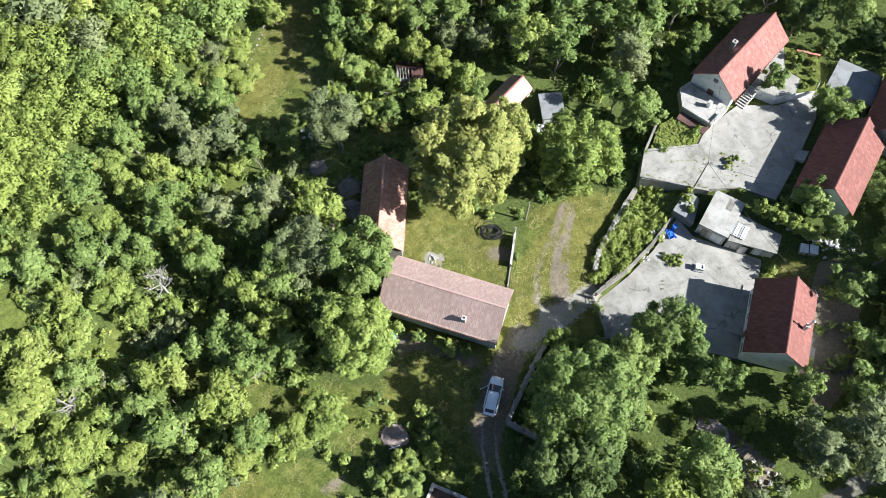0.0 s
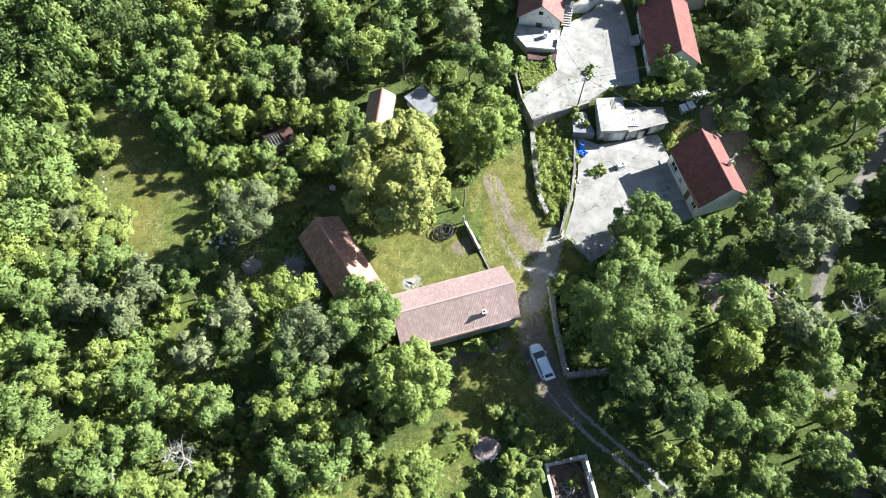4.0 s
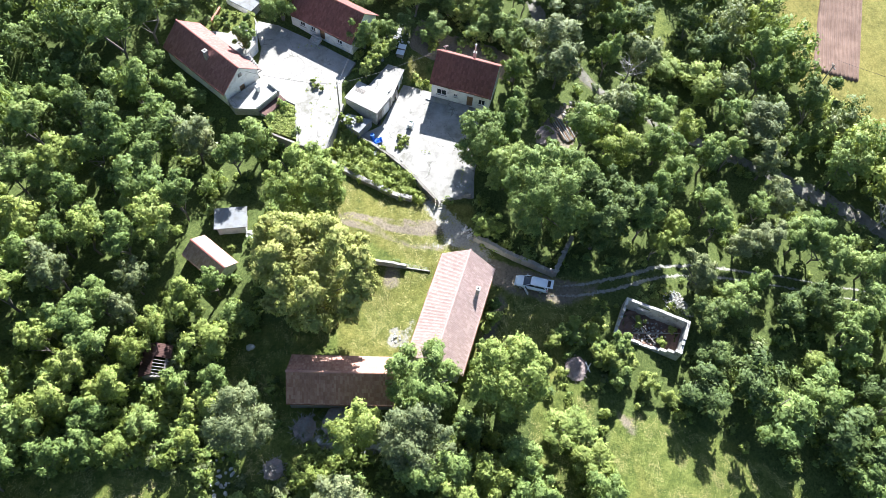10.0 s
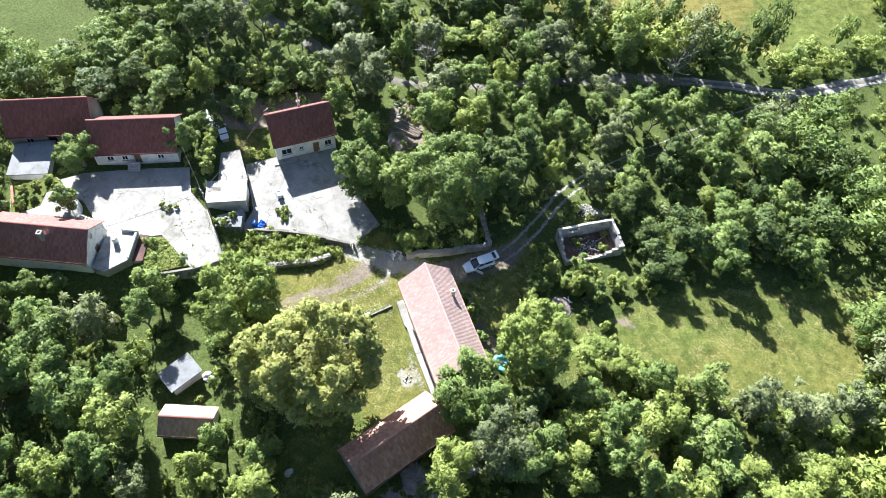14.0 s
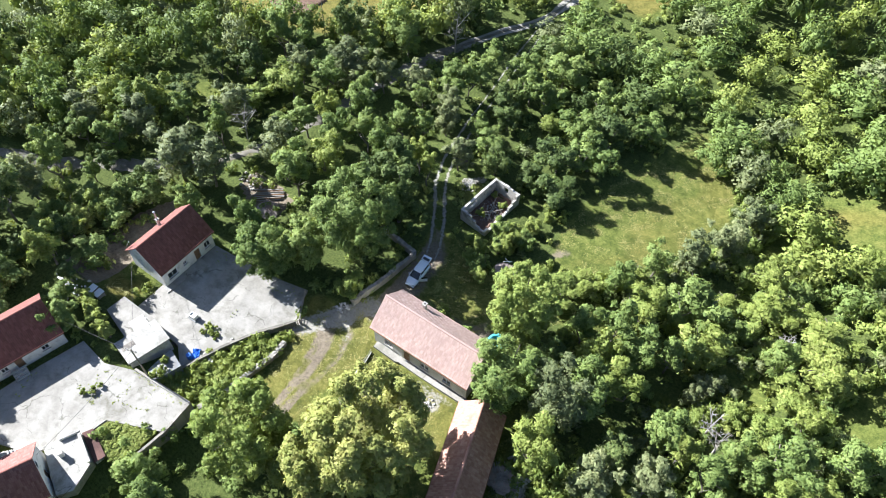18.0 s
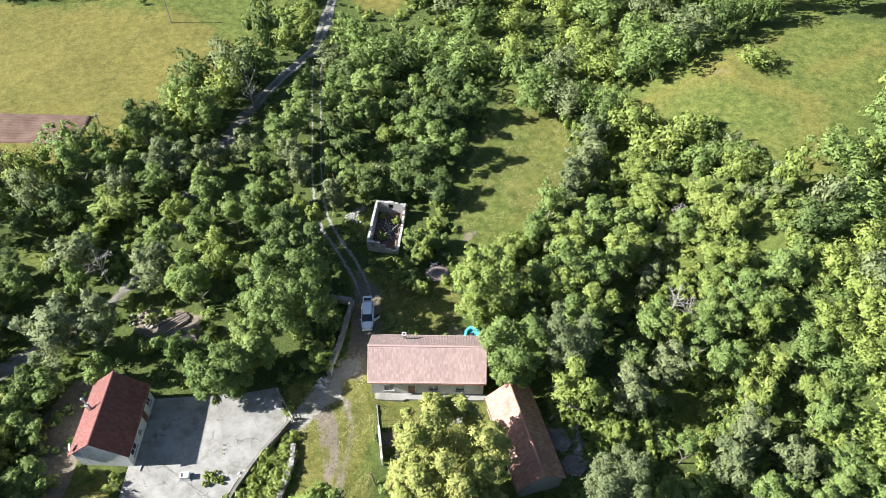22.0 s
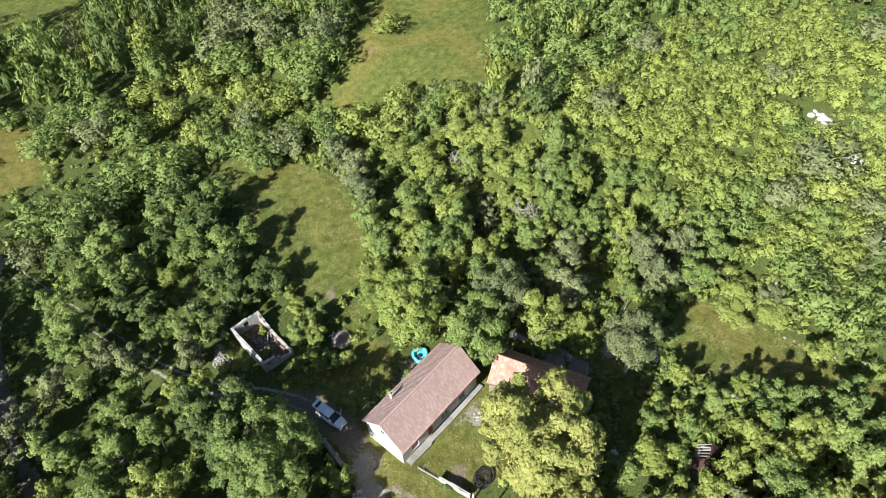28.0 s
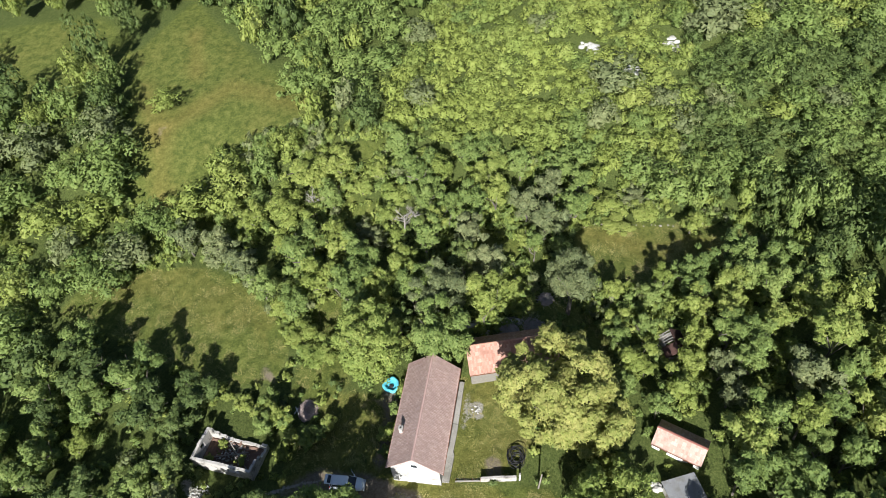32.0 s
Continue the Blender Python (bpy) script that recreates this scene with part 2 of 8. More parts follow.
def stone_material(name, c1, c2, c3):
    m, n, l, b = material(name, 0.92, 0.0, 0.2)
    co = n.new("ShaderNodeNewGeometry").outputs["Position"]
    info = n.new("ShaderNodeObjectInfo")
    geo = n.new("ShaderNodeNewGeometry")
    fine = noise_of(n, l, 6.0, 5, 0.7, co)
    f = math_node(n, l, "ADD", math_node(n, l, "MULTIPLY", fine, 0.55), math_node(n, l, "MULTIPLY", math_node(n, l, "ADD", info.outputs["Random"], geo.outputs["Random Per Island"]), 0.25))
    l.new(ramp(n, l, f, ((0.25, c1), (0.5, c2), (0.8, c3))), b.inputs["Base Color"])
    bumped(n, l, b, fine, 0.6, 0.04)
    return m


MAT = {}
MAT["ground"] = ground_material()
MAT["tile_pale"] = tile_material("pale_clay_tile", (0.46, 0.316, 0.272), (0.525, 0.37, 0.322), (0.60, 0.44, 0.388), (0.415, 0.298, 0.26), 0.2, 0.33)
MAT["tile_red"] = tile_material("red_clay_tile", (0.165, 0.066, 0.054), (0.205, 0.085, 0.069), (0.245, 0.108, 0.088), (0.155, 0.069, 0.058))
MAT["tile_dull"] = tile_material("faded_red_tile", (0.235, 0.1, 0.083), (0.288, 0.13, 0.108), (0.345, 0.168, 0.14), (0.225, 0.108, 0.09))
MAT["tile_old"] = tile_material("weathered_clay_tile", (0.355, 0.188, 0.138), (0.435, 0.247, 0.186), (0.53, 0.333, 0.26), (0.275, 0.142, 0.107))
MAT["tile_patched"] = tile_material("patched_pink_tile", (0.42, 0.27, 0.215), (0.50, 0.335, 0.275), (0.58, 0.41, 0.345), (0.30, 0.20, 0.165))
MAT["ridge_pale"] = plain("faded_ridge_tile", (0.33, 0.22, 0.19), (0.41, 0.285, 0.25), 6.0)
MAT["ridge_red"] = plain("red_ridge_tile", (0.21, 0.085, 0.068), (0.28, 0.12, 0.095), 6.0)
MAT["ridge"] = plain("ridge_tile", (0.36, 0.17, 0.12), (0.50, 0.28, 0.2), 6.0)
MAT["render_white"] = plain("white_limewash", (0.62, 0.61, 0.57), (0.80, 0.79, 0.75), 1.6, 0.9, stain=(0.45, 0.43, 0.38))
MAT["render_grey"] = plain("grey_render", (0.40, 0.39, 0.36), (0.58, 0.56, 0.52), 1.6, 0.92, stain=(0.30, 0.28, 0.25))
MAT["block_grey"] = plain("bare_grey_block", (0.34, 0.32, 0.29), (0.49, 0.465, 0.425), 1.8, 0.95, stain=(0.13, 0.12, 0.10), bump=0.4)
MAT["stone_wall"] = stone_material("fieldstone", (0.14, 0.128, 0.108), (0.24, 0.222, 0.19), (0.36, 0.335, 0.295))
MAT["limestone"] = stone_material("pale_limestone", (0.27, 0.255, 0.23), (0.40, 0.385, 0.355), (0.54, 0.525, 0.49))
MAT["concrete"] = concrete_material("worn_concrete", (0.245, 0.229, 0.2), (0.352, 0.333, 0.298), 0.3)
MAT["concrete_white"] = concrete_material("bleached_concrete", (0.29, 0.274, 0.246), (0.388, 0.371, 0.339), 0.3)
MAT["concrete_grey"] = concrete_material("grey_concrete", (0.17, 0.175, 0.18), (0.26, 0.265, 0.27), 0.3)
MAT["gravel"] = plain("pale_gravel", (0.2, 0.186, 0.16), (0.36, 0.34, 0.3), 5.0, 0.95, stain=(0.18, 0.165, 0.12), bump=0.6)
MAT["dirt"] = plain("dirt_road", (0.1, 0.09, 0.07), (0.225, 0.207, 0.172), 3.0, 0.95, stain=(0.11, 0.12, 0.05), bump=0.6)
MAT["soil"] = plain("tilled_soil", (0.11, 0.068, 0.048), (0.19, 0.125, 0.092), 2.0, 0.95, bump=0.8)
MAT["wood"] = plain("grey_wood", (0.19, 0.165, 0.135), (0.34, 0.31, 0.27), 5.0, 0.85, bump=0.4)
MAT["wood_brown"] = plain("brown_wood", (0.15, 0.085, 0.045), (0.26, 0.16, 0.09), 5.0, 0.8, bump=0.4)
MAT["bark"] = plain("bark", (0.09, 0.075, 0.06), (0.21, 0.185, 0.155), 4.0, 0.95, bump=0.8)
MAT["deadwood"] = plain("bleached_deadwood", (0.20, 0.18, 0.16), (0.36, 0.335, 0.30), 4.0, 0.9)
MAT["glass"] = plain("window_glass", (0.02, 0.025, 0.03), (0.035, 0.04, 0.045), 1.0, 0.12, 0.0, 0.6)
# near-black colour that stands for shade inside openings and flues
MAT["dark"] = plain("interior_shade", (0.02, 0.018, 0.016), (0.04, 0.036, 0.03), 2.0, 0.95)
MAT["frame_white"] = plain("white_paint", (0.66, 0.66, 0.64), (0.8, 0.8, 0.78), 3.0, 0.6)
MAT["car_paint"] = plain("white_car_paint", (0.78, 0.81, 0.84), (0.83, 0.86, 0.89), 0.7, 0.25, 0.0, 0.5)
MAT["car_glass"] = plain("tinted_glass", (0.015, 0.02, 0.025), (0.03, 0.035, 0.04), 1.0, 0.08, 0.0, 0.7)
MAT["rubber"] = plain("black_rubber", (0.015, 0.015, 0.016), (0.035, 0.035, 0.037), 4.0, 0.7)
MAT["metal"] = plain("galvanised_metal", (0.42, 0.43, 0.44), (0.6, 0.61, 0.62), 4.0, 0.45, 0.8)
MAT["rust_dark"] = plain("dark_rusty_sheet", (0.06, 0.032, 0.028), (0.14, 0.075, 0.06), 3.0, 0.85, 0.1)
MAT["rust"] = plain("rusty_metal", (0.13, 0.06, 0.035), (0.27, 0.13, 0.07), 5.0, 0.85, 0.2)
MAT["blue"] = plain("turquoise_plastic", (0.09, 0.42, 0.52), (0.14, 0.52, 0.62), 2.0, 0.5)
MAT["blue_dark"] = plain("blue_plastic", (0.03, 0.12, 0.45), (0.05, 0.18, 0.55), 2.0, 0.5)
MAT["red"] = plain("red_lamp", (0.4, 0.02, 0.02), (0.5, 0.03, 0.03), 2.0, 0.3)
MAT["brick"] = plain("red_brick", (0.30, 0.12, 0.08), (0.45, 0.20, 0.13), 6.0, 0.9)
MAT["ash"] = plain("brush_ash", (0.22, 0.17, 0.15), (0.42, 0.34, 0.305), 5.0, 0.95, bump=0.8)
LEAF = {
    "linden": leaf_material("linden_leaves", (0.10, 0.14, 0.027), (0.182, 0.222, 0.05), (0.28, 0.292, 0.086), 0.36, 0.25, (0.275, 0.268, 0.084)),
    "lime": leaf_material("yellow_green_leaves", (0.085, 0.135, 0.026), (0.158, 0.217, 0.046), (0.245, 0.287, 0.073), 0.42, 0.2),
    "green": leaf_material("green_leaves", (0.055, 0.095, 0.023), (0.118, 0.178, 0.042), (0.188, 0.246, 0.066), 0.44),
    "walnut": leaf_material("deep_green_leaves", (0.044, 0.078, 0.019), (0.092, 0.145, 0.034), (0.152, 0.207, 0.054), 0.4),
    "dark": leaf_material("dark_green_leaves", (0.034, 0.058, 0.016), (0.07, 0.11, 0.028), (0.128, 0.17, 0.046), 0.4),
    "grey": leaf_material("grey_green_leaves", (0.062, 0.088, 0.035), (0.115, 0.15, 0.056), (0.195, 0.225, 0.092), 0.42),
    "bright": leaf_material("bright_scrub_leaves", (0.084, 0.126, 0.023), (0.156, 0.21, 0.043), (0.24, 0.282, 0.073), 0.44, 0.1),
    "scrub": leaf_material("yellow_green_scrub_leaves", (0.096, 0.14, 0.025), (0.178, 0.236, 0.048), (0.265, 0.31, 0.085), 0.44, 0.06),
    "grass": leaf_material("tall_grass", (0.10, 0.125, 0.035), (0.185, 0.20, 0.06), (0.31, 0.28, 0.12), 0.4, 0.3),
}

# the same leaves where they stand far off, as closed sprays
FAR_LEAF = {
    "green": leaf_material("green_woodland_leaves", (0.055, 0.095, 0.023), (0.118, 0.178, 0.042), (0.188, 0.246, 0.066), 0.44, lacy=False),
    "dark": leaf_material("dark_woodland_leaves", (0.034, 0.058, 0.016), (0.07, 0.11, 0.028), (0.128, 0.17, 0.046), 0.4, lacy=False),
    "grey": leaf_material("grey_woodland_leaves", (0.062, 0.088, 0.035), (0.115, 0.15, 0.056), (0.195, 0.225, 0.092), 0.42, lacy=False),
    "bright": leaf_material("bright_woodland_leaves", (0.084, 0.126, 0.023), (0.156, 0.21, 0.043), (0.24, 0.282, 0.073), 0.44, 0.1, lacy=False),
    "lime": leaf_material("yellow_woodland_leaves", (0.085, 0.135, 0.026), (0.158, 0.217, 0.046), (0.245, 0.287, 0.073), 0.42, 0.2, lacy=False),
    "scrub": leaf_material("hillside_scrub_leaves", (0.096, 0.14, 0.025), (0.178, 0.236, 0.048), (0.265, 0.31, 0.085), 0.44, 0.06, lacy=False),
}

# ---- small builders ----


def empty(name, x, y, z, rz=0.0, label="", category="", group="", kind=""):
    o = new(name)
    o.empty_display_size = 0.3
    o.matrix_world = pose(x, y, z, 0, 0, rz)
    return tagged(o, label, category, group, kind)


def finish(bm, name):
    me = bpy.data.meshes.new(name)
    bm.normal_update()
    bm.to_mesh(me)
    bm.free()
    return me


def part(name, bm, mat, parent, label="", smooth=False):
    """Links a bmesh or a mesh as one mesh object under a thing or a part."""
    me = finish(bm, name) if isinstance(bm, bmesh.types.BMesh) else bm
    if not me.materials:
        me.materials.append(MAT[mat] if isinstance(mat, str) else mat)
    if smooth:
        me.polygons.foreach_set("use_smooth", [True] * len(me.polygons))
    o = new(name, me)
    if parent is not None:
        o.parent = parent
    if label:
        o["label"] = label
    return o


def solid(name, bm, mat, label, category, group="", kind="", smooth=False):
    return tagged(part(name, bm, mat, None, "", smooth), label, category, group, kind)


def box(bm, x0, x1, y0, y1, z0, z1, bevel=0.0):
    v = [bm.verts.new(p) for p in ((x0, y0, z0), (x1, y0, z0), (x1, y1, z0), (x0, y1, z0), (x0, y0, z1), (x1, y0, z1), (x1, y1, z1), (x0, y1, z1))]
    f = [bm.faces.new([v[i] for i in q]) for q in ((3, 2, 1, 0), (4, 5, 6, 7), (0, 1, 5, 4), (1, 2, 6, 5), (2, 3, 7, 6), (3, 0, 4, 7))]
    if bevel:
        bmesh.ops.bevel(bm, geom=list({e for q in f for e in q.edges}), offset=bevel, segments=1, affect="EDGES")
    return v


def boxes(*dims, bevel=0.0):
    bm = bmesh.new()
    for d in dims:
        box(bm, *d, bevel=bevel)
    return bm


def prism(bm, profile, y0, y1, swap=False):
    """A profile of (x, z) swept from y0 to y1 (swap: along x)."""
    a = [bm.verts.new((y0, x, z) if swap else (x, y0, z)) for x, z in profile]
    c = [bm.verts.new((y1, x, z) if swap else (x, y1, z)) for x, z in profile]
    n = len(profile)
    fs = [bm.faces.new(a), bm.faces.new(c[::-1])] + [bm.faces.new((a[i], c[i], c[(i + 1) % n], a[(i + 1) % n])) for i in range(n)]
    bmesh.ops.recalc_face_normals(bm, faces=fs)


def tube(bm, p, q, r0, r1=None, sides=8):
    """A tapered round bar from p to q."""
    r1 = r0 if r1 is None else r1
    p, q = Vector(p), Vector(q)
    d = (q - p).normalized()
    a = d.orthogonal().normalized()
    b = d.cross(a)
    rings = [[bm.verts.new(c + (a * math.cos(2 * math.pi * i / sides) + b * math.sin(2 * math.pi * i / sides)) * r) for i in range(sides)] for c, r in ((p, r0), (q, r1))]
    for i in range(sides):
        bm.faces.new((rings[0][i], rings[0][(i + 1) % sides], rings[1][(i + 1) % sides], rings[1][i]))
    bm.faces.new(rings[0][::-1])
    bm.faces.new(rings[1])


def tubes(*bars, sides=8):
    bm = bmesh.new()
    for p, q, *r in bars:
        tube(bm, p, q, *r, sides=sides)
    return bm


def rock(bm, rng, c, r, flat=0.7):
    """An uneven stone."""
    g = bmesh.ops.create_icosphere(bm, subdivisions=1, radius=1.0)["verts"]
    s = (r * rng.uniform(0.7, 1.2), r * rng.uniform(0.7, 1.2), r * flat * rng.uniform(0.7, 1.1))
    rot = Euler((0, 0, rng.uniform(0, 6.3))).to_matrix()
    for v in g:
        k = rng.uniform(0.78, 1.15)
        v.co = rot @ Vector((v.co.x * s[0] * k, v.co.y * s[1] * k, v.co.z * s[2] * k)) + Vector(c)


def fast_mesh(name, verts, faces, mats, slots=None, normals=None):
    """A mesh from numpy arrays; faces is (n, 3) or (n, 4). normals: one for each vertex, of the clump that it grows on."""
    me = bpy.data.meshes.new(name)
    n, k = faces.shape
    me.vertices.add(len(verts))
    me.vertices.foreach_set("co", np.ascontiguousarray(verts, dtype=np.float32).ravel())
    me.loops.add(n * k)
    me.loops.foreach_set("vertex_index", np.ascontiguousarray(faces, dtype=np.int32).ravel())
    me.polygons.add(n)
    me.polygons.foreach_set("loop_start", np.arange(0, n * k, k, dtype=np.int32))
    me.polygons.foreach_set("loop_total", np.full(n, k, dtype=np.int32))
    if slots is not None:
        me.polygons.foreach_set("material_index", slots.astype(np.int32))
    for m in mats:
        me.materials.append(m)
    me.update(calc_edges=True)
    if normals is not None:
        me.normals_split_custom_set_from_vertices(np.ascontiguousarray(normals, dtype=np.float32))
    return me


def inside(poly, x, y):
    """Which of the points lie in the polygon."""
    x, y = np.asarray(x, float), np.asarray(y, float)
    hit = np.zeros(x.shape, bool)
    for (ax, ay), (bx, by) in zip(poly, poly[1:] + poly[:1]):
        cross = (ay > y) != (by > y)
        hit ^= cross & (x < (bx - ax) * (y - ay) / ((by - ay) or 1e-9) + ax)
    return hit


def line_distance(pts, x, y):
    d = np.full(np.shape(x), 1e9)
    for (ax, ay), (bx, by) in zip(pts, pts[1:]):
        t = np.clip(((x - ax) * (bx - ax) + (y - ay) * (by - ay)) / ((bx - ax) ** 2 + (by - ay) ** 2), 0, 1)
        d = np.minimum(d, np.hypot(x - ax - t * (bx - ax), y - ay - t * (by - ay)))
    return d


def smooth(a, b, x):
    t = np.clip((np.asarray(x, float) - a) / (b - a), 0, 1)
    return t * t * (3 - 2 * t)


# ---- the plan ----
TRACK = [(-2.2, 26.5), (-2.6, 20.0), (-3.0, 14.8), (-0.6, 9.4), (1.9, 5.6), (4.8, 1.2), (6.3, -3.4), (7.9, -11.3), (8.9, -20.3), (10.3, -30.0), (11.2, -38.0), (11.8, -44.0)]
ROAD = [(10.0, -140.0), (10.3, -95.0), (10.6, -68.8), (11.3, -54.2), (12.4, -44.0), (17.6, -35.5), (20.6, -28.0), (23.6, -19.8), (26.2, -9.7), (28.4, 2.6), (30.8, 11.3), (34.2, 17.4), (42.0, 25.6), (50.0, 31.6), (60.0, 39.5), (80.0, 52.0), (120.0, 74.0)]
UPPER = [(26.2, 69.7), (26.5, 65.5), (25.0, 58.0), (23.3, 51.7), (18.8, 52.2), (15.3, 50.8), (6.8, 50.0), (6.6, 53.8), (11.8, 56.4), (13.5, 60.0), (16.5, 64.5), (21.5, 66.0)]
LOWER = [(12.5, 46.8), (15.0, 44.8), (23.5, 44.2), (23.5, 39.0), (22.9, 30.8), (15.5, 30.2), (10.8, 29.5), (7.6, 28.6), (5.7, 33.2), (8.4, 37.2), (10.6, 41.5)]
MEADOW_S = [(-23.4, -33.5), (-29.0, -32.0), (-34.0, -23.0), (-35.0, -14.0), (-32.1, -5.5), (-25.7, 1.6), (-21.0, 4.5), (-16.5, 4.0), (-15.0, -2.0), (-15.6, -9.0), (-19.5, -19.4), (-22.5, -29.0)]
MEADOW_W = [(-42.8, -27.7), (-50.7, -34.2), (-67.8, -40.5), (-81.4, -46.5), (-102.2, -41.0), (-89.5, -28.0), (-79.5, -16.5), (-72.0, -1.0), (-65.8, -2.2), (-62.5, -11.0), (-57.4, -18.1), (-46.0, -22.5)]
MEADOW_N = [(-53.0, 71.6), (-46.3, 71.9), (-40.5, 60.0), (-38.2, 52.2), (-38.6, 46.5), (-44.0, 43.5), (-50.5, 43.8), (-52.0, 50.0), (-52.5, 59.0)]
FIELD_E = [(100.0, -60.0), (62.2, -58.0), (48.7, -58.0), (39.4, -70.0), (22.0, -80.0), (20.5, -45.0), (25.0, -40.5), (36.6, -28.0), (43.0, -15.5), (56.0, -10.0), (78.0, -8.0), (110.0, -12.0)]
FIELD_SE = [(22.0, -82.0), (20.3, -46.0), (30.0, -48.0), (45.0, -57.5), (66.0, -59.0), (60.0, -95.0), (24.0, -112.0)]
FIELD_SW = [(-68.0, -84.0), (-73.0, -89.0), (-85.0, -98.0), (-95.0, -60.0), (-88.0, -50.0), (-81.0, -46.5), (-72.1, -52.8), (-63.6, -50.2), (-65.5, -58.0), (-67.0, -70.0)]
FIELD_FAR_W = [(-109.0, -33.0), (-140.0, -28.0), (-165.0, -10.0), (-150.0, 6.0), (-114.6, 4.5), (-112.0, -4.4), (-110.0, -20.5)]
FIELD_FAR_S = [(-28.0, -140.0), (-75.0, -120.0), (-56.0, -84.0), (-50.0, -80.0), (-36.6, -88.5), (-30.2, -82.6), (-26.8, -83.7), (-25.3, -92.0), (-14.0, -99.0), (-12.0, -135.0)]
FIELD_S_SMALL = [(-3.0, -56.0), (-9.5, -72.0), (-5.0, -80.0), (6.5, -74.0), (7.0, -58.0)]
YARD = [(-20.2, 29.5), (-20.9, 36.0), (-17.0, 40.0), (-11.0, 39.5), (-6.5, 38.2), (-5.6, 31.0), (-4.0, 29.0), (-4.0, 22.0), (-20.0, 22.0)]
DRIVE = [(5.5, 48.6), (0.6, 47.5), (-5.6, 42.8), (-5.3, 30.0), (-4.0, 22.0), (0.0, 24.0), (1.5, 27.0), (6.5, 28.4), (4.8, 33.4), (4.8, 43.5)]
CARPARK = [(-15.4, 18.8), (-15.0, 22.6), (-4.0, 22.8), (-1.0, 24.0), (-0.9, 15.2), (0.5, 9.3), (-5.7, 9.3), (-9.5, 10.8), (-14.4, 12.4), (-15.7, 15.2)]
STRIP_S = [(-50.0, 10.6), (-41.6, 9.9), (-32.4, 10.4), (-25.7, 12.0), (-17.4, 14.2), (-13.1, 12.2), (-15.2, 6.6), (-21.4, 6.6), (-31.0, 6.0), (-37.7, 6.4)]
SHADE_N = [(-28.5, 50.0), (-36.5, 42.5), (-35.0, 38.5), (-29.0, 36.0), (-26.0, 29.0), (-23.0, 29.5), (-20.5, 33.0), (-16.0, 40.5), (-17.5, 46.5), (-21.5, 50.5)]
BARE_E = [(29.6, 29.0), (33.5, 28.0), (36.0, 34.0), (35.0, 45.5), (29.6, 45.0)]
TIMBER = [(20.0, 18.0), (24.0, 16.5), (29.0, 17.0), (28.5, 20.5), (23.5, 23.0), (20.0, 22.5)]
GARDEN_N = [(17.0, 67.0), (20.8, 65.6), (26.5, 68.3), (26.5, 75.5), (20.2, 76.0)]
GARDEN_E = [(24.0, 39.8), (24.5, 44.0), (29.0, 45.0), (29.5, 40.0)]
GLADES = [[(-59.8, -1.6), (-61.9, 7.7), (-60.0, 10.6), (-55.3, 8.5), (-57.4, 2.9)], [(-48.0, 4.1), (-52.0, 5.9), (-48.5, 10.0), (-44.5, 8.4)], [(-34.3, -4.8), (-38.8, -5.5), (-31.7, 2.4), (-27.8, 4.4)], [(-44.7, -24.8), (-47.0, -19.2), (-44.3, -16.1), (-38.1, -10.5), (-41.0, -18.6)], [(-43.9, 26.5), (-47.9, 29.0), (-45.0, 34.3), (-40.3, 33.1)], [(-43.6, 38.0), (-41.3, 35.7), (-43.7, 31.0), (-46.4, 32.0), (-46.4, 34.6)], [(56.3, 16.0), (58.5, 12.4), (51.6, 7.3), (45.1, 5.3), (45.3, 9.2)], [(-62.9, 11.2), (-59.4, 11.1), (-58.2, 7.9), (-60.5, 7.0)], [(0.6, -27.1), (-7.1, -24.2), (-7.4, -21.7), (-0.1, -23.7)], [(-40.8, 5.6), (-43.7, 5.5), (-49.1, 9.2), (-48.3, 11.7), (-43.9, 9.7)], [(-35.8, 14.7), (-40.8, 14.2), (-42.0, 16.3), (-37.8, 16.4)], [(-38.4, 27.7), (-43.6, 24.3), (-45.6, 29.4), (-39.8, 32.3)], [(-63.6, 69.5), (-66.7, 75.2), (-61.6, 81.0), (-59.9, 77.8)], [(-35.5, -65.4), (-36.1, -49.2), (-39.2, -47.7), (-40.0, -65.6)]]
OPEN = GLADES + [UPPER, LOWER, MEADOW_S, MEADOW_W, MEADOW_N, FIELD_E, FIELD_SE, FIELD_SW, FIELD_FAR_W, FIELD_FAR_S, FIELD_S_SMALL, YARD, DRIVE, CARPARK, STRIP_S, SHADE_N, GARDEN_E, GARDEN_N, BARE_E, TIMBER]
MEADOW_DRY = [(-29.4, -32.0), (-26.0, -16.8), (-22.3, 0.1), (-20.0, 4.5), (-25.7, 1.6), (-32.1, -5.5), (-35.0, -14.0), (-34.0, -23.0)]
# SHADE_N: lowest dryness puts some of the tree shade into the ground's colour
DRY = [(MEADOW_W, 0.1), (FIELD_E, 0.85), (FIELD_SE, 0.0), (FIELD_SW, 0.1), (FIELD_FAR_W, 0.1), (MEADOW_N, 0.12), (DRIVE, 0.5), (YARD, 0.45), (MEADOW_S, 0.04), (MEADOW_DRY, 0.33), (FIELD_S_SMALL, 0.7), (STRIP_S, 0.0), (GARDEN_E, 0.8), (SHADE_N, -0.5), (CARPARK, 0.35)]


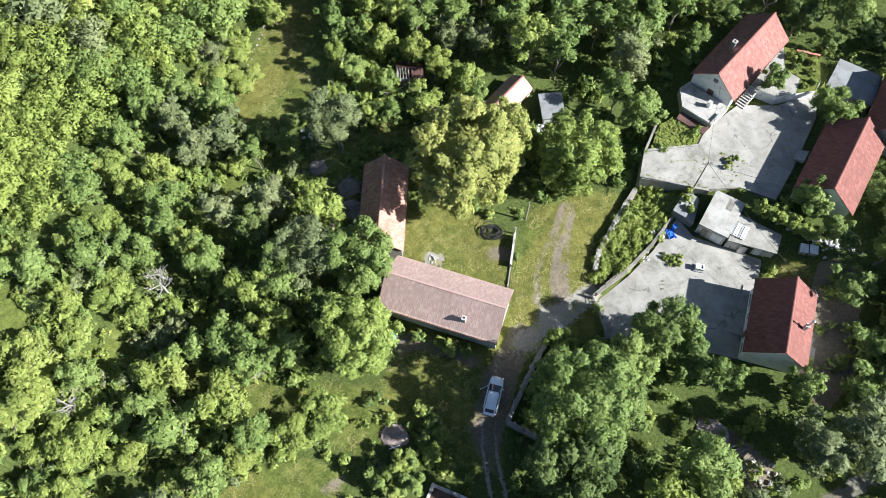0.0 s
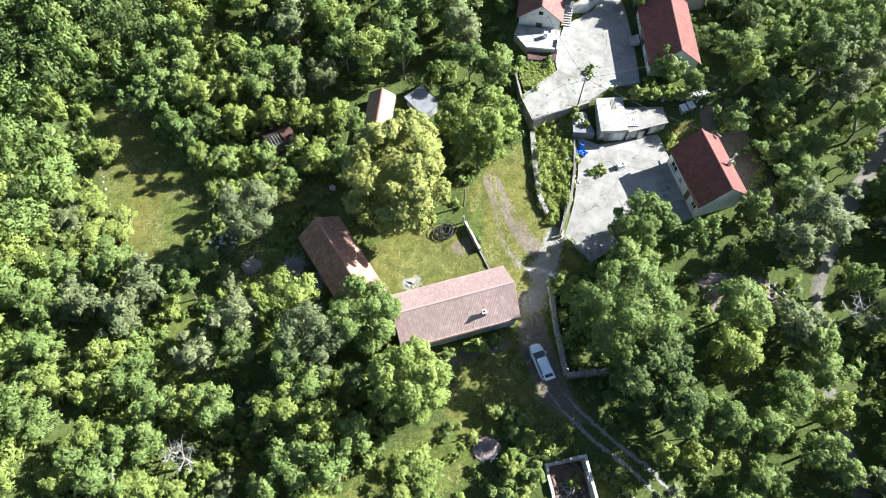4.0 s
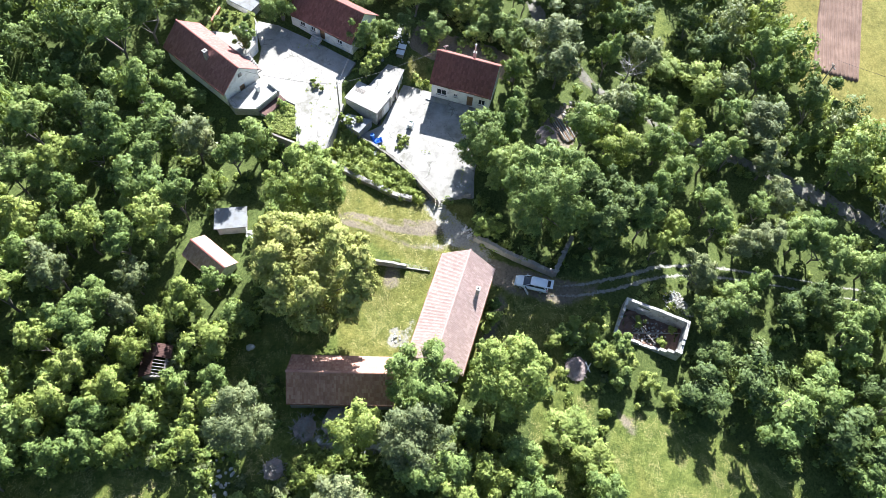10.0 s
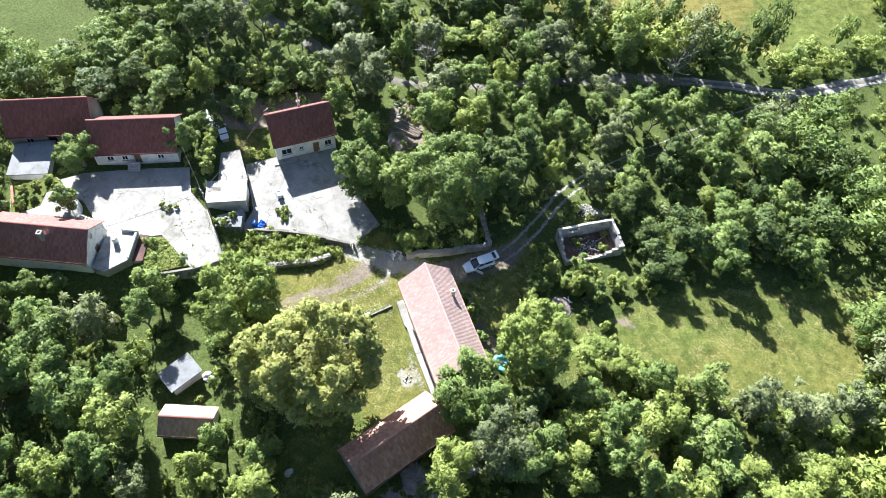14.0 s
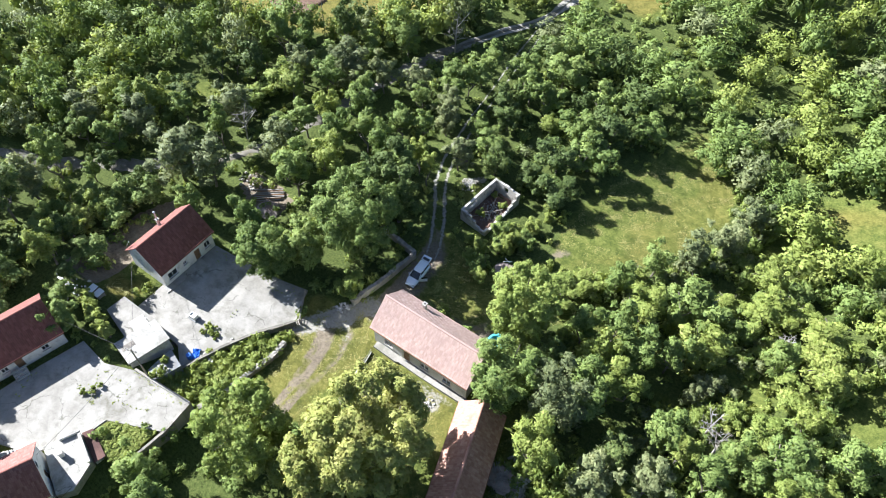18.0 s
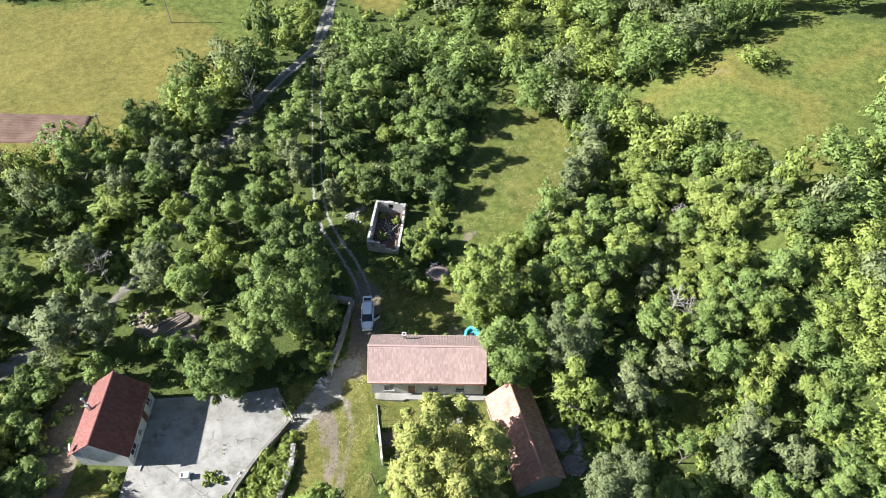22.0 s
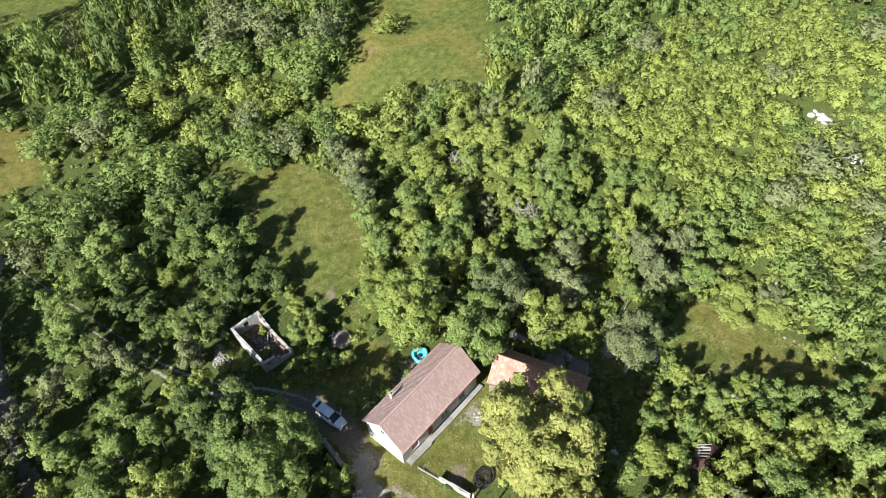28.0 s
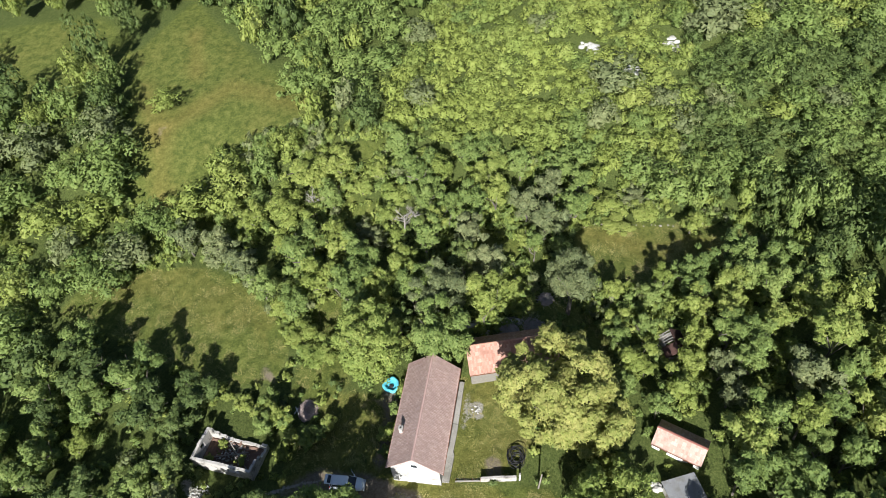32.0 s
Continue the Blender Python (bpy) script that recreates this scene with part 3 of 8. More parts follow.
def terrain(x, y):
    """Height of the ground: level round the house, a hollow to the north-west, a rise to the west, terraces to the north-east."""
    x, y = np.asarray(x, float), np.asarray(y, float)
    far = smooth(15, 42, y)
    edge = -36 - 18 * far
    z = -5.0 + 5.6 * smooth(0, 30, edge - x) + (0.05 + 0.16 * far) * np.clip(edge - 24 - x, 0, 90)
    z = z - 0.9 * np.exp(-(((x + 46) / 12) ** 2 + ((y - 54) / 13) ** 2))
    z = z + 2.5 * smooth(44, 52, y + 0.35 * (x - 20)) * smooth(3, 11, x)
    z = z + 0.55 * smooth(9, 16, x) * smooth(22, 30, y) * (1 - smooth(46, 52, y))
    z = z + 0.22 * np.sin(x * 0.21 + 1.3) * np.cos(y * 0.17) + 0.1 * np.sin(x * 0.63) * np.sin(y * 0.55 + 0.7)
    return z


def ground_at(x, y):
    return float(terrain(x, y))

# ---- ground ----


def axis_steps(lo, hi, step, reach):
    mid = np.arange(lo, hi + step / 2, step)
    out = step * 1.6 ** np.arange(1, 60)
    out = np.cumsum(out)
    out = out[out < reach]
    return np.concatenate((lo - out[::-1], mid, hi + out))


gx = np.concatenate((axis_steps(-170, 95, 1.5, 3500), np.arange(-36, 40, 0.5)))
gy = np.concatenate((axis_steps(-140, 120, 1.5, 3500), np.arange(-46, 52, 0.5)))
gx, gy = np.unique(gx.round(3)), np.unique(gy.round(3))
GX, GY = np.meshgrid(gx, gy)
GZ = terrain(np.clip(GX, -260, 200), np.clip(GY, -260, 260))
rough = np.random.default_rng(3).normal(0, 0.035, GZ.shape)
GZ = GZ + rough
for poly, level in ((UPPER, -2.75), (LOWER, -5.2)):
    keep = inside(poly, GX, GY)
    GZ[keep] = np.minimum(GZ[keep], level)
nx, ny = len(gx), len(gy)
ids = np.arange(nx * ny).reshape(ny, nx)
quads = np.stack((ids[:-1, :-1], ids[:-1, 1:], ids[1:, 1:], ids[1:, :-1]), -1).reshape(-1, 4)
ground_mesh = fast_mesh("ground", np.stack((GX, GY, GZ), -1).reshape(-1, 3), quads, [MAT["ground"]])
ground_mesh.polygons.foreach_set("use_smooth", np.ones(len(quads), bool))
dryness = np.full(GX.shape, -0.25)
bare = np.zeros(GX.shape)
sway_x = 1.3 * np.sin(0.31 * GY + 0.17 * GX) + 0.8 * np.sin(0.83 * GY - 0.4 * GX + 1.0)
sway_y = 1.3 * np.sin(0.29 * GX - 0.13 * GY + 2.0) + 0.8 * np.sin(0.77 * GX + 0.35 * GY)
for poly, d in DRY:
    dryness[inside(poly, GX + sway_x, GY + sway_y)] = d
for _ in range(2):
    dryness[1:-1, 1:-1] = (dryness[:-2, 1:-1] + dryness[2:, 1:-1] + dryness[1:-1, :-2] + dryness[1:-1, 2:] + 2 * dryness[1:-1, 1:-1]) / 6
for line_, w_ in (([(-47.0, -26.0), (-61.0, -31.5), (-73.5, -41.0)], 2.2), ([(-61.0, -31.5), (-74.0, -22.0), (-70.0, -8.0)], 2.4), ([(-77.0, -30.5), (-90.0, -36.0)], 2.0), ([(-50.0, 46.0), (-46.0, 56.0), (-49.0, 68.0)], 2.6)):
    dryness += 0.5 * np.exp(-(line_distance(line_, GX, GY) / w_) ** 2)
    bare += 0.3 * np.exp(-(line_distance(line_, GX, GY) / (0.6 * w_)) ** 2)
bare += np.where(GY > -5, 0.32, 0.25) * np.exp(-(line_distance(TRACK, GX, GY) / 1.4) ** 2) + 0.65 * np.exp(-(line_distance(ROAD, GX, GY) / 1.5) ** 2)
for off in (-0.8, 0.8):
    bare += 0.5 * np.exp(-(line_distance([(1.6 + off, 31.0), (0.3 + off, 35.0), (-0.6 + off, 40.0), (-1.5 + off, 45.0)], GX, GY) / 0.5) ** 2)
bare += 0.3 * np.exp(-((GX - 0.6) ** 2 + (GY - 33) ** 2) / 16)
for poly in (BARE_E, TIMBER):
    bare[inside(poly, GX, GY)] += 0.95
bare[inside(GARDEN_E, GX, GY)] += 0.1
bare[inside(CARPARK, GX, GY)] += 0.25
bare += 0.4 * np.exp(-(((GX + 17.5) / 2.2) ** 2 + ((GY - 2.0) / 1.8) ** 2)) + 0.5 * np.exp(-((GX + 16.5) ** 2 + (GY - 20.0) ** 2) / 6) 
bare[inside(SHADE_N, GX, GY)] += 0.3
# bare earth and pale grit along lines: (points, half width, strength)
for line_, w_, k_ in (([(0.6, 28.2), (-1.6, 30.6), (-2.4, 34.0), (-2.2, 40.0), (-1.4, 45.0)], 0.55, 0.55), ([(2.4, 31.0), (0.4, 33.0), (-0.5, 37.0), (-0.4, 44.0)], 0.55, 0.55), ([(-2.6, 14.0), (-2.9, 20.0), (-2.2, 25.5)], 1.9, 0.7), ([(-8.3, 35.2), (-7.0, 35.6)], 1.3, 0.9), ([(-17.8, 2.0), (-14.2, 6.2)], 0.9, 0.35), ([(-17.0, 20.6), (-12.0, 21.2), (-7.0, 21.0)], 1.0, 0.5), ([(31.5, 31.0), (32.5, 37.0), (31.8, 44.0)], 2.5, 0.9), ([(5.6, 36.0), (4.6, 34.0)], 1.2, 0.6)):
    bare += k_ * np.exp(-(line_distance(line_, GX, GY) / w_) ** 2)
pale = np.zeros(GX.shape)
for line_, w_, k_ in (([(-0.9, 25.4), (1.2, 28.6), (2.6, 30.8), (4.4, 33.4)], 1.7, 1.0), ([(-15.9, 32.3), (-14.9, 32.4)], 0.95, 1.0), ([(-17.4, 30.8), (-12.5, 30.9)], 0.7, 0.55), ([(1.0, -0.4), (-0.4, -2.4)], 1.2, 0.7), ([(-2.4, 26.0), (-3.0, 20.5)], 0.8, 0.35), ([(-2.0, 33.5), (-1.2, 30.5), (1.6, 29.0)], 1.2, 0.45), ([(-28.4, 28.3), (-29.4, 32.3), (-30.2, 36.4)], 1.1, 0.8), ([(4.6, 38.5), (5.2, 44.0)], 0.9, 0.5)):
    pale += k_ * np.exp(-(line_distance(line_, GX, GY) / w_) ** 2)


def rounded(pts):
    """The line pts with its corners cut twice."""
    for _ in range(2):
        out = [pts[0]]
        for (ax, ay), (bx, by) in zip(pts, pts[1:]):
            out += [(0.75 * ax + 0.25 * bx, 0.75 * ay + 0.25 * by), (0.25 * ax + 0.75 * bx, 0.25 * ay + 0.75 * by)]
        pts = out + [pts[-1]]
    return pts


lane = np.minimum(line_distance(rounded(TRACK), GX, GY), 6.0)
# ruts drawn paler and wider on the sunlit stretch, weaker where trees shade
worn = np.interp(GY, [-44, -30, -14, -6, 4, 10, 13, 16], [0.45, 0.4, 0.4, 0.62, 0.75, 0.7, 0.45, 0.0])
woods = np.ones(GX.shape)
for poly in OPEN:
    woods[inside(poly, GX, GY)] = 0
for _ in range(2):
    woods[1:-1, 1:-1] = (woods[:-2, 1:-1] + woods[2:, 1:-1] + woods[1:-1, :-2] + woods[1:-1, 2:] + 2 * woods[1:-1, 1:-1]) / 6
for name, values in (("dryness", dryness), ("bare", bare), ("pale", pale), ("woods", woods), ("lane", lane), ("worn", worn)):
    a = ground_mesh.attributes.new(name, "FLOAT", "POINT")
    a.data.foreach_set("value", values.astype(np.float32).ravel())
ground = tagged(new("ground", ground_mesh), "rough grassy ground with dry patches and bare earth", "ground", kind="structure")


def strip(name, pts, width, mat, lift, seed, label, offset=0.0):
    """A band of ground along a line, with uneven edges."""
    rng = np.random.default_rng(seed)
    P = np.array(pts, float)
    seg = np.hypot(*np.diff(P, axis=0).T)
    s = np.concatenate(([0], np.cumsum(seg)))
    n = max(4, int(s[-1] / 0.7))
    u = np.linspace(0, s[-1], n)
    c = np.stack((np.interp(u, s, P[:, 0]), np.interp(u, s, P[:, 1])), -1)
    for _ in range(6):
        c[1:-1] = (c[:-2] + 2 * c[1:-1] + c[2:]) / 4
    d = np.gradient(c, axis=0)
    d /= np.hypot(*d.T)[:, None]
    nrm = np.stack((-d[:, 1], d[:, 0]), -1)
    across = np.linspace(-1, 1, 5)
    w = width / 2 * (1 + 0.35 * np.convolve(rng.normal(0, 1, n + 6), np.ones(7) / 2.6, "valid")[:, None] * np.abs(across))
    w = np.maximum(w, 0.04)
    q = c[:, None] + nrm[:, None] * (offset + across * w)[..., None]
    z = terrain(q[..., 0], q[..., 1]) + lift - 0.05 * np.abs(across) ** 3
    v = np.concatenate((q, z[..., None]), -1).reshape(-1, 3)
    i = np.arange(n * 5).reshape(n, 5)
    f = np.stack((i[:-1, :-1], i[1:, :-1], i[1:, 1:], i[:-1, 1:]), -1)
    me = fast_mesh(name, v, f.reshape(-1, 4)[:, ::-1], [MAT[mat]])
    return tagged(new(name, me), label, "road", kind="structure")


strip("road", ROAD, 2.0, "dirt", 0.05, 3, "dirt and gravel farm road between trees")
for off in (-0.62, 0.62):
    strip("road_rut", ROAD[:7], 0.6, "gravel", 0.085, 4, "pale wheel rut of the dirt farm road", off)



def slab(name, poly, top, thick, mat, label, category="paving", kind="structure", parent=None):
    """A polygon of paving; top is a height or a function of x and y."""
    bm = bmesh.new()
    h = top if callable(top) else (lambda x, y: top)
    a = [bm.verts.new((x, y, h(x, y))) for x, y in poly]
    c = [bm.verts.new((x, y, h(x, y) - thick)) for x, y in poly]
    bm.faces.new(a)
    bm.faces.new(c[::-1])
    for i in range(len(poly)):
        j = (i + 1) % len(poly)
        bm.faces.new((a[i], c[i], c[j], a[j]))
    bmesh.ops.recalc_face_normals(bm, faces=bm.faces[:])
    bmesh.ops.triangulate(bm, faces=[f for f in bm.faces if len(f.verts) > 4])
    return solid(name, bm, mat, label, category, kind=kind)


def lower_top(x, y):
    return -4.4 - 0.75 * (1 - min(1.0, max(0.0, (x - 5.5) / 7.5)))


slab("pavement_upper", UPPER, -2.2, 0.9, "concrete", "cracked pale concrete farmyard on the upper terrace")
slab("pavement_lower", LOWER, lower_top, 0.7, "concrete", "cracked pale concrete courtyard before the small red house")
fu, fv = np.meshgrid(np.linspace(48.6, 87.0, 76), np.linspace(-23.7, -16.5, 96))
fv = fv - 0.03 * (fu - 49)
fz = terrain(fu, fv) + 0.3 + 0.13 * np.sin(fv * 9.4 + 0.25 * np.sin(fu * 0.5)) + np.random.default_rng(5).normal(0, 0.03, fu.shape)
fz[[0, -1]] -= 0.6
fz[:, [0, -1]] -= 0.6
fi = np.arange(fu.size).reshape(fu.shape)
furrows = fast_mesh("tilled_field", np.stack((fu, fv, fz), -1).reshape(-1, 3), np.stack((fi[:-1, :-1], fi[:-1, 1:], fi[1:, 1:], fi[1:, :-1]), -1).reshape(-1, 4), [MAT["soil"]])
tagged(new("tilled_field", furrows), "narrow plot of bare reddish soil in furrows", "field", kind="structure")

# ---- leaves and trees ----
ICO = bmesh.new()
PHI = (1 + 5 ** 0.5) / 2
for p in ((-1, PHI, 0), (1, PHI, 0), (-1, -PHI, 0), (1, -PHI, 0), (0, -1, PHI), (0, 1, PHI), (0, -1, -PHI), (0, 1, -PHI), (PHI, 0, -1), (PHI, 0, 1), (-PHI, 0, -1), (-PHI, 0, 1)):
    ICO.verts.new(Vector(p).normalized())
bmesh.ops.convex_hull(ICO, input=ICO.verts[:])
ICO.verts.index_update()
ICO_V = np.array([v.co[:] for v in ICO.verts])
ICO_F = np.array([[v.index for v in f.verts] for f in ICO.faces])
ICO.free()


def unit(rng, n):
    v = rng.normal(size=(n, 3))
    return v / np.linalg.norm(v, axis=1)[:, None]


def leaf_cloud(rng, lobes, count, size, droop=-0.35, core=0.55, spread=0.62, ragged=0.4, cores=None, flutter=0.6):
    """Leaf blades on and round the skins of a cluster of lobes (x, y, z, r), with dark cores inside. Gives vertices, triangles, slots (0 leaf, 1 core) and normals."""
    lobes = np.asarray(lobes, float)
    w = lobes[:, 3] ** 2
    pick = rng.choice(len(lobes), int(count * 2.2), p=w / w.sum())
    d = unit(rng, len(pick))
    d[:, 2] = np.where(d[:, 2] < droop, -d[:, 2], d[:, 2])
    L = lobes[pick]
    # twigs reach out unevenly, so that the outline is ragged
    reach = 0.66 + 0.4 * rng.random(len(pick)) + ragged * np.maximum(0, np.sin(d[:, 0] * 7 + pick) * np.sin(d[:, 1] * 7 + 2 * pick) * np.cos(d[:, 2] * 6))
    reach += np.where(rng.random(len(pick)) < 0.16, 0.5 * rng.random(len(pick)), 0)
    p = L[:, :3] + d * (L[:, 3] * reach)[:, None]
    gap = np.linalg.norm(p[:, None] - lobes[None, :, :3], axis=2) / lobes[None, :, 3]
    gap[np.arange(len(pick)), pick] = 9
    ok = gap.min(1) > 0.72
    p, d = p[ok][:count], d[ok][:count]
    n = len(p)
    mid = np.average(lobes[:, :3], axis=0, weights=w)
    outward = p - mid
    outward /= np.linalg.norm(outward, axis=1)[:, None] + 1e-6
    nrm = 0.8 * d + spread * rng.normal(size=(n, 3)) + (0, 0, 0.45)
    nrm /= np.linalg.norm(nrm, axis=1)[:, None]
    t = np.cross(nrm, unit(rng, n))
    t /= np.linalg.norm(t, axis=1)[:, None]
    b = np.cross(nrm, t)
    s = size * rng.uniform(0.55, 1.4, n)[:, None]
    soft = 0.55 * d + 0.25 * outward + flutter * nrm
    soft = np.repeat(soft / np.linalg.norm(soft, axis=1)[:, None], 3, axis=0)
    v = np.stack((p + t * s * 0.92, p - t * s * 0.4 + b * s * 0.42, p - t * s * 0.4 - b * s * 0.42), 1).reshape(-1, 3)
    f = np.arange(3 * n).reshape(-1, 3)
    lobes = lobes[:cores]
    cv = (ICO_V[None] * (lobes[:, 3] * core)[:, None, None] * rng.uniform(0.8, 1.15, (len(lobes), len(ICO_V), 1)) + lobes[:, None, :3]).reshape(-1, 3)
    cf = (ICO_F[None] + (np.arange(len(lobes)) * len(ICO_V))[:, None, None]).reshape(-1, 3) + len(v)
    return np.concatenate((v, cv)), np.concatenate((f, cf)), np.concatenate((np.zeros(n, int), np.ones(len(cf), int))), np.concatenate((soft, np.tile(ICO_V, (len(lobes), 1))))


def crown_lobes(rng, R, z0, z1, n, rough=0.4, lean=0.0):
    """Lobes of a crown of radius R between the heights z0 and z1, uneven in outline."""
    c, h = (z0 + z1) / 2, (z1 - z0) / 2
    out = [(0, 0, c, 0.55 * min(R, h)), (0, 0, c - 0.35 * h, 0.5 * min(R, h))]
    ax, ay = rng.uniform(-lean, lean, 2) * R
    for k in range(n):
        a = 2.399 * k + rng.uniform(-0.6, 0.6)
        u = -0.6 + 1.55 * (k + 0.5) / n
        s = math.sqrt(max(0.06, 1 - min(1, abs(u)) ** 2))
        rr = rng.uniform(0.2, 0.22 + rough * 0.5)
        k2 = rng.uniform(0.55, 0.92)
        out.append((R * s * k2 * math.cos(a) + ax * u, R * s * k2 * math.sin(a) + ay * u, c + h * min(u, 0.92) * rng.uniform(0.66, 0.98), R * rr))
    return out


def clumped_lobes(rng, R, z0, z1, mains, subs, bough=1.0, uneven=1.0):
    """A crown of a few great boughs, each a cluster of smaller clumps; the great ones come first."""
    c, h = (z0 + z1) / 2, (z1 - z0) / 2
    big_, small_ = [(0, 0, c, 0.5 * min(R, h)), (0, 0, c - 0.4 * h, 0.45 * min(R, h))], []
    turn = rng.uniform(0, 6.283)
    for k in range(mains):
        a = 2.399 * k + rng.uniform(-0.5, 0.5)
        u = -0.88 + 1.78 * (k + 0.5) / mains
        s = math.sqrt(max(0.08, 1 - min(1, abs(u)) ** 2.2))
        r = R * bough * rng.uniform(0.17, 0.38)
        d = (R - r) * s * rng.uniform(0.98 - 0.32 * uneven, 1.04 + 0.06 * uneven) * (1 + uneven * (0.2 * math.cos(a - turn) + 0.12 * math.cos(2 * a - 2.3 * turn)))
        p = np.array((d * math.cos(a), d * math.sin(a), c + (h - 0.6 * r) * min(u, 0.95) * rng.uniform(0.85, 1.05)))
        big_.append((*p, r * 0.8))
        for v in unit(rng, subs):
            v[2] = abs(v[2]) if v[2] < -0.3 else v[2]
            small_.append((*(p + v * r * rng.uniform(0.62, 0.95)), r * rng.uniform(0.24, 0.42)))
    return big_ + small_, len(big_)


def trunk_mesh(rng, h, r, limbs, R, z0, z1, sides=7):
    """A tapered, slightly bent trunk with limbs into the crown."""
    bm = bmesh.new()
    pts = [Vector((0, 0, -0.4))]
    for k in range(3):
        pts.append(Vector((rng.uniform(-0.2, 0.2) * (k + 1), rng.uniform(-0.2, 0.2) * (k + 1), h * (k + 1) / 3)))
    for k in range(3):
        tube(bm, pts[k], pts[k + 1], r * (1.15 - 0.28 * k), r * (0.87 - 0.28 * k), sides)
    for k in range(limbs):
        a = 2.4 * k + rng.uniform(-0.4, 0.4)
        q = Vector((R * 0.62 * math.cos(a), R * 0.62 * math.sin(a), rng.uniform(z0 + 0.3 * (z1 - z0), z1 - 0.25 * (z1 - z0))))
        tube(bm, pts[1 + k % 2], q, r * 0.42, r * 0.1, 5)
    return finish(bm, "trunk")


def tree(name, x, y, R, z0, z1, leaf, label, count, size, seed, n=24, group="", category="tree"):
    """One tree with its own trunk and crown; heights above the ground."""
    rng = np.random.default_rng(seed)
    e = empty(name, x, y, ground_at(x, y), float(rng.uniform(0, 360)), label, category, group)
    part("trunk", trunk_mesh(rng, z0 + 0.5 * (z1 - z0), 0.06 * R + 0.08, 6, R, z0, z1), "bark", e)
    lobes, great = clumped_lobes(rng, R, z0, z1, n, 7, min(1.0, 3.4 / R + 0.12), 0.3)
    v, f, s, soft = leaf_cloud(rng, lobes, int(1.5 * count), 0.9 * size, core=0.66, cores=great)
    part("crown", fast_mesh("crown", v, f, [LEAF[leaf], LEAF[leaf]], s, soft), None, e)
    return e


tree("linden_tree", -14.3, 42.4, 7.0, 1.2, 17.0, "linden", "large flowering linden with pale yellow-green crown behind the yard", 26000, 0.34, 11, 64)
tree("linden_tree", -1.5, 49.1, 5.5, 0.4, 11.6, "lime", "broad olive-green linden beside the driveway", 11000, 0.33, 12, 40)
tree("linden_tree", -12.0, 47.4, 4.6, 0.5, 13.6, "linden", "flowering linden standing close behind a larger one", 10000, 0.34, 31, 24)
tree("maple_tree", -19.0, 17.7, 4.7, 0.2, 14.4, "lime", "tall bright yellow-green maple beside the long house", 11500, 0.32, 13, 44)
tree("ash_tree", -22.3, 26.8, 4.4, 1.5, 13.0, "green", "broad green tree at the end of the long house", 7500, 0.32, 14, 22)
tree("ash_tree", -28.5, 25.6, 4.2, 1.5, 13.0, "grey", "grey-green tree behind the old shed", 6500, 0.29, 15, 20)
tree("walnut_tree", 6.5, 19.0, 6.3, 1.0, 14.0, "walnut", "wide round walnut tree beside the lane wall", 14000, 0.32, 16, 52)
tree("plum_tree", 13.3, 29.8, 4.0, 0.6, 9.6, "walnut", "leafy tree at the edge of the concrete courtyard", 6500, 0.32, 17, 20)
tree("plum_tree", 17.0, 27.3, 3.2, 0.5, 7.0, "walnut", "leafy tree at the edge of the concrete courtyard", 4200, 0.32, 18, 14)
tree("pear_tree", -32.4, 43.3, 3.9, 4.5, 12.2, "grey", "round blue-green tree standing alone in the shaded clearing", 7500, 0.22, 19, 22)
tree("lilac_bush", 2.7, 25.3, 2.4, 0.2, 4.0, "lime", "pale green bush at the end of the stone wall", 2600, 0.28, 20, 9, category="bush")
for k_, (x_, y_, r_, h_) in enumerate(((-7.6, 21.7, 0.9, 1.9), (-9.6, 21.3, 1.2, 2.6), (-11.0, 21.9, 0.8, 1.5), (-13.6, 21.6, 0.9, 1.8), (-10.2, 13.6, 1.3, 2.6), (-7.8, 9.4, 1.4, 3.0), (-9.8, 7.9, 1.3, 3.2), (-7.4, 11.6, 1.2, 2.6), (-10.4, 4.0, 1.3, 3.4), (-12.4, 5.2, 1.3, 3.0), (-1.2, -4.6, 1.5, 4.0), (-5.4, 8.6, 0.9, 1.6))):
    tree("elder_bush", x_, y_, r_, 0.1, h_, ("green", "lime", "bright")[k_ % 3], "low green bush in rough grass near the long house", 1100, 0.26, 300 + k_, 7, category="bush")
tree("ash_tree", 8.7, 8.2, 3.0, 0.5, 12.0, "dark", "tall leafy tree beside the lane", 5200, 0.32, 32, 18)
tree("ash_tree", 9.0, 13.2, 3.1, 0.5, 12.5, "dark", "tall leafy tree beside the lane", 5200, 0.32, 33, 18)
tree("ash_tree", 5.0, 11.6, 3.2, 0.5, 12.5, "dark", "leafy tree beside the lane wall's corner", 5200, 0.32, 29, 18)
tree("ash_tree", 10.5, 25.2, 3.4, 0.5, 9.0, "green", "leafy tree between lane and courtyard", 5200, 0.32, 30, 18)
tree("apple_tree", 26.9, 51.6, 2.7, 0.8, 5.6, "green", "round green tree at the corner of a red-roofed house", 3600, 0.28, 21, 11)
tree("apple_tree", 28.0, 65.3, 3.4, 0.8, 5.2, "green", "round green tree before a red-roofed house", 4000, 0.28, 22, 11)
tree("apple_tree", 19.5, 67.3, 1.9, 2.2, 5.6, "green", "small tree beside the white gable house", 2200, 0.26, 23, 8)
tree("elder_bush", 3.1, -2.6, 1.6, 0.3, 4.0, "grey", "pale grey half-dead bush beside the ruin", 2000, 0.24, 24, 8, category="bush")
tree("elder_bush", -8.6, 5.6, 1.6, 0.3, 4.6, "green", "green bush growing beside the ruined walls", 2000, 0.28, 25, 8, category="bush")
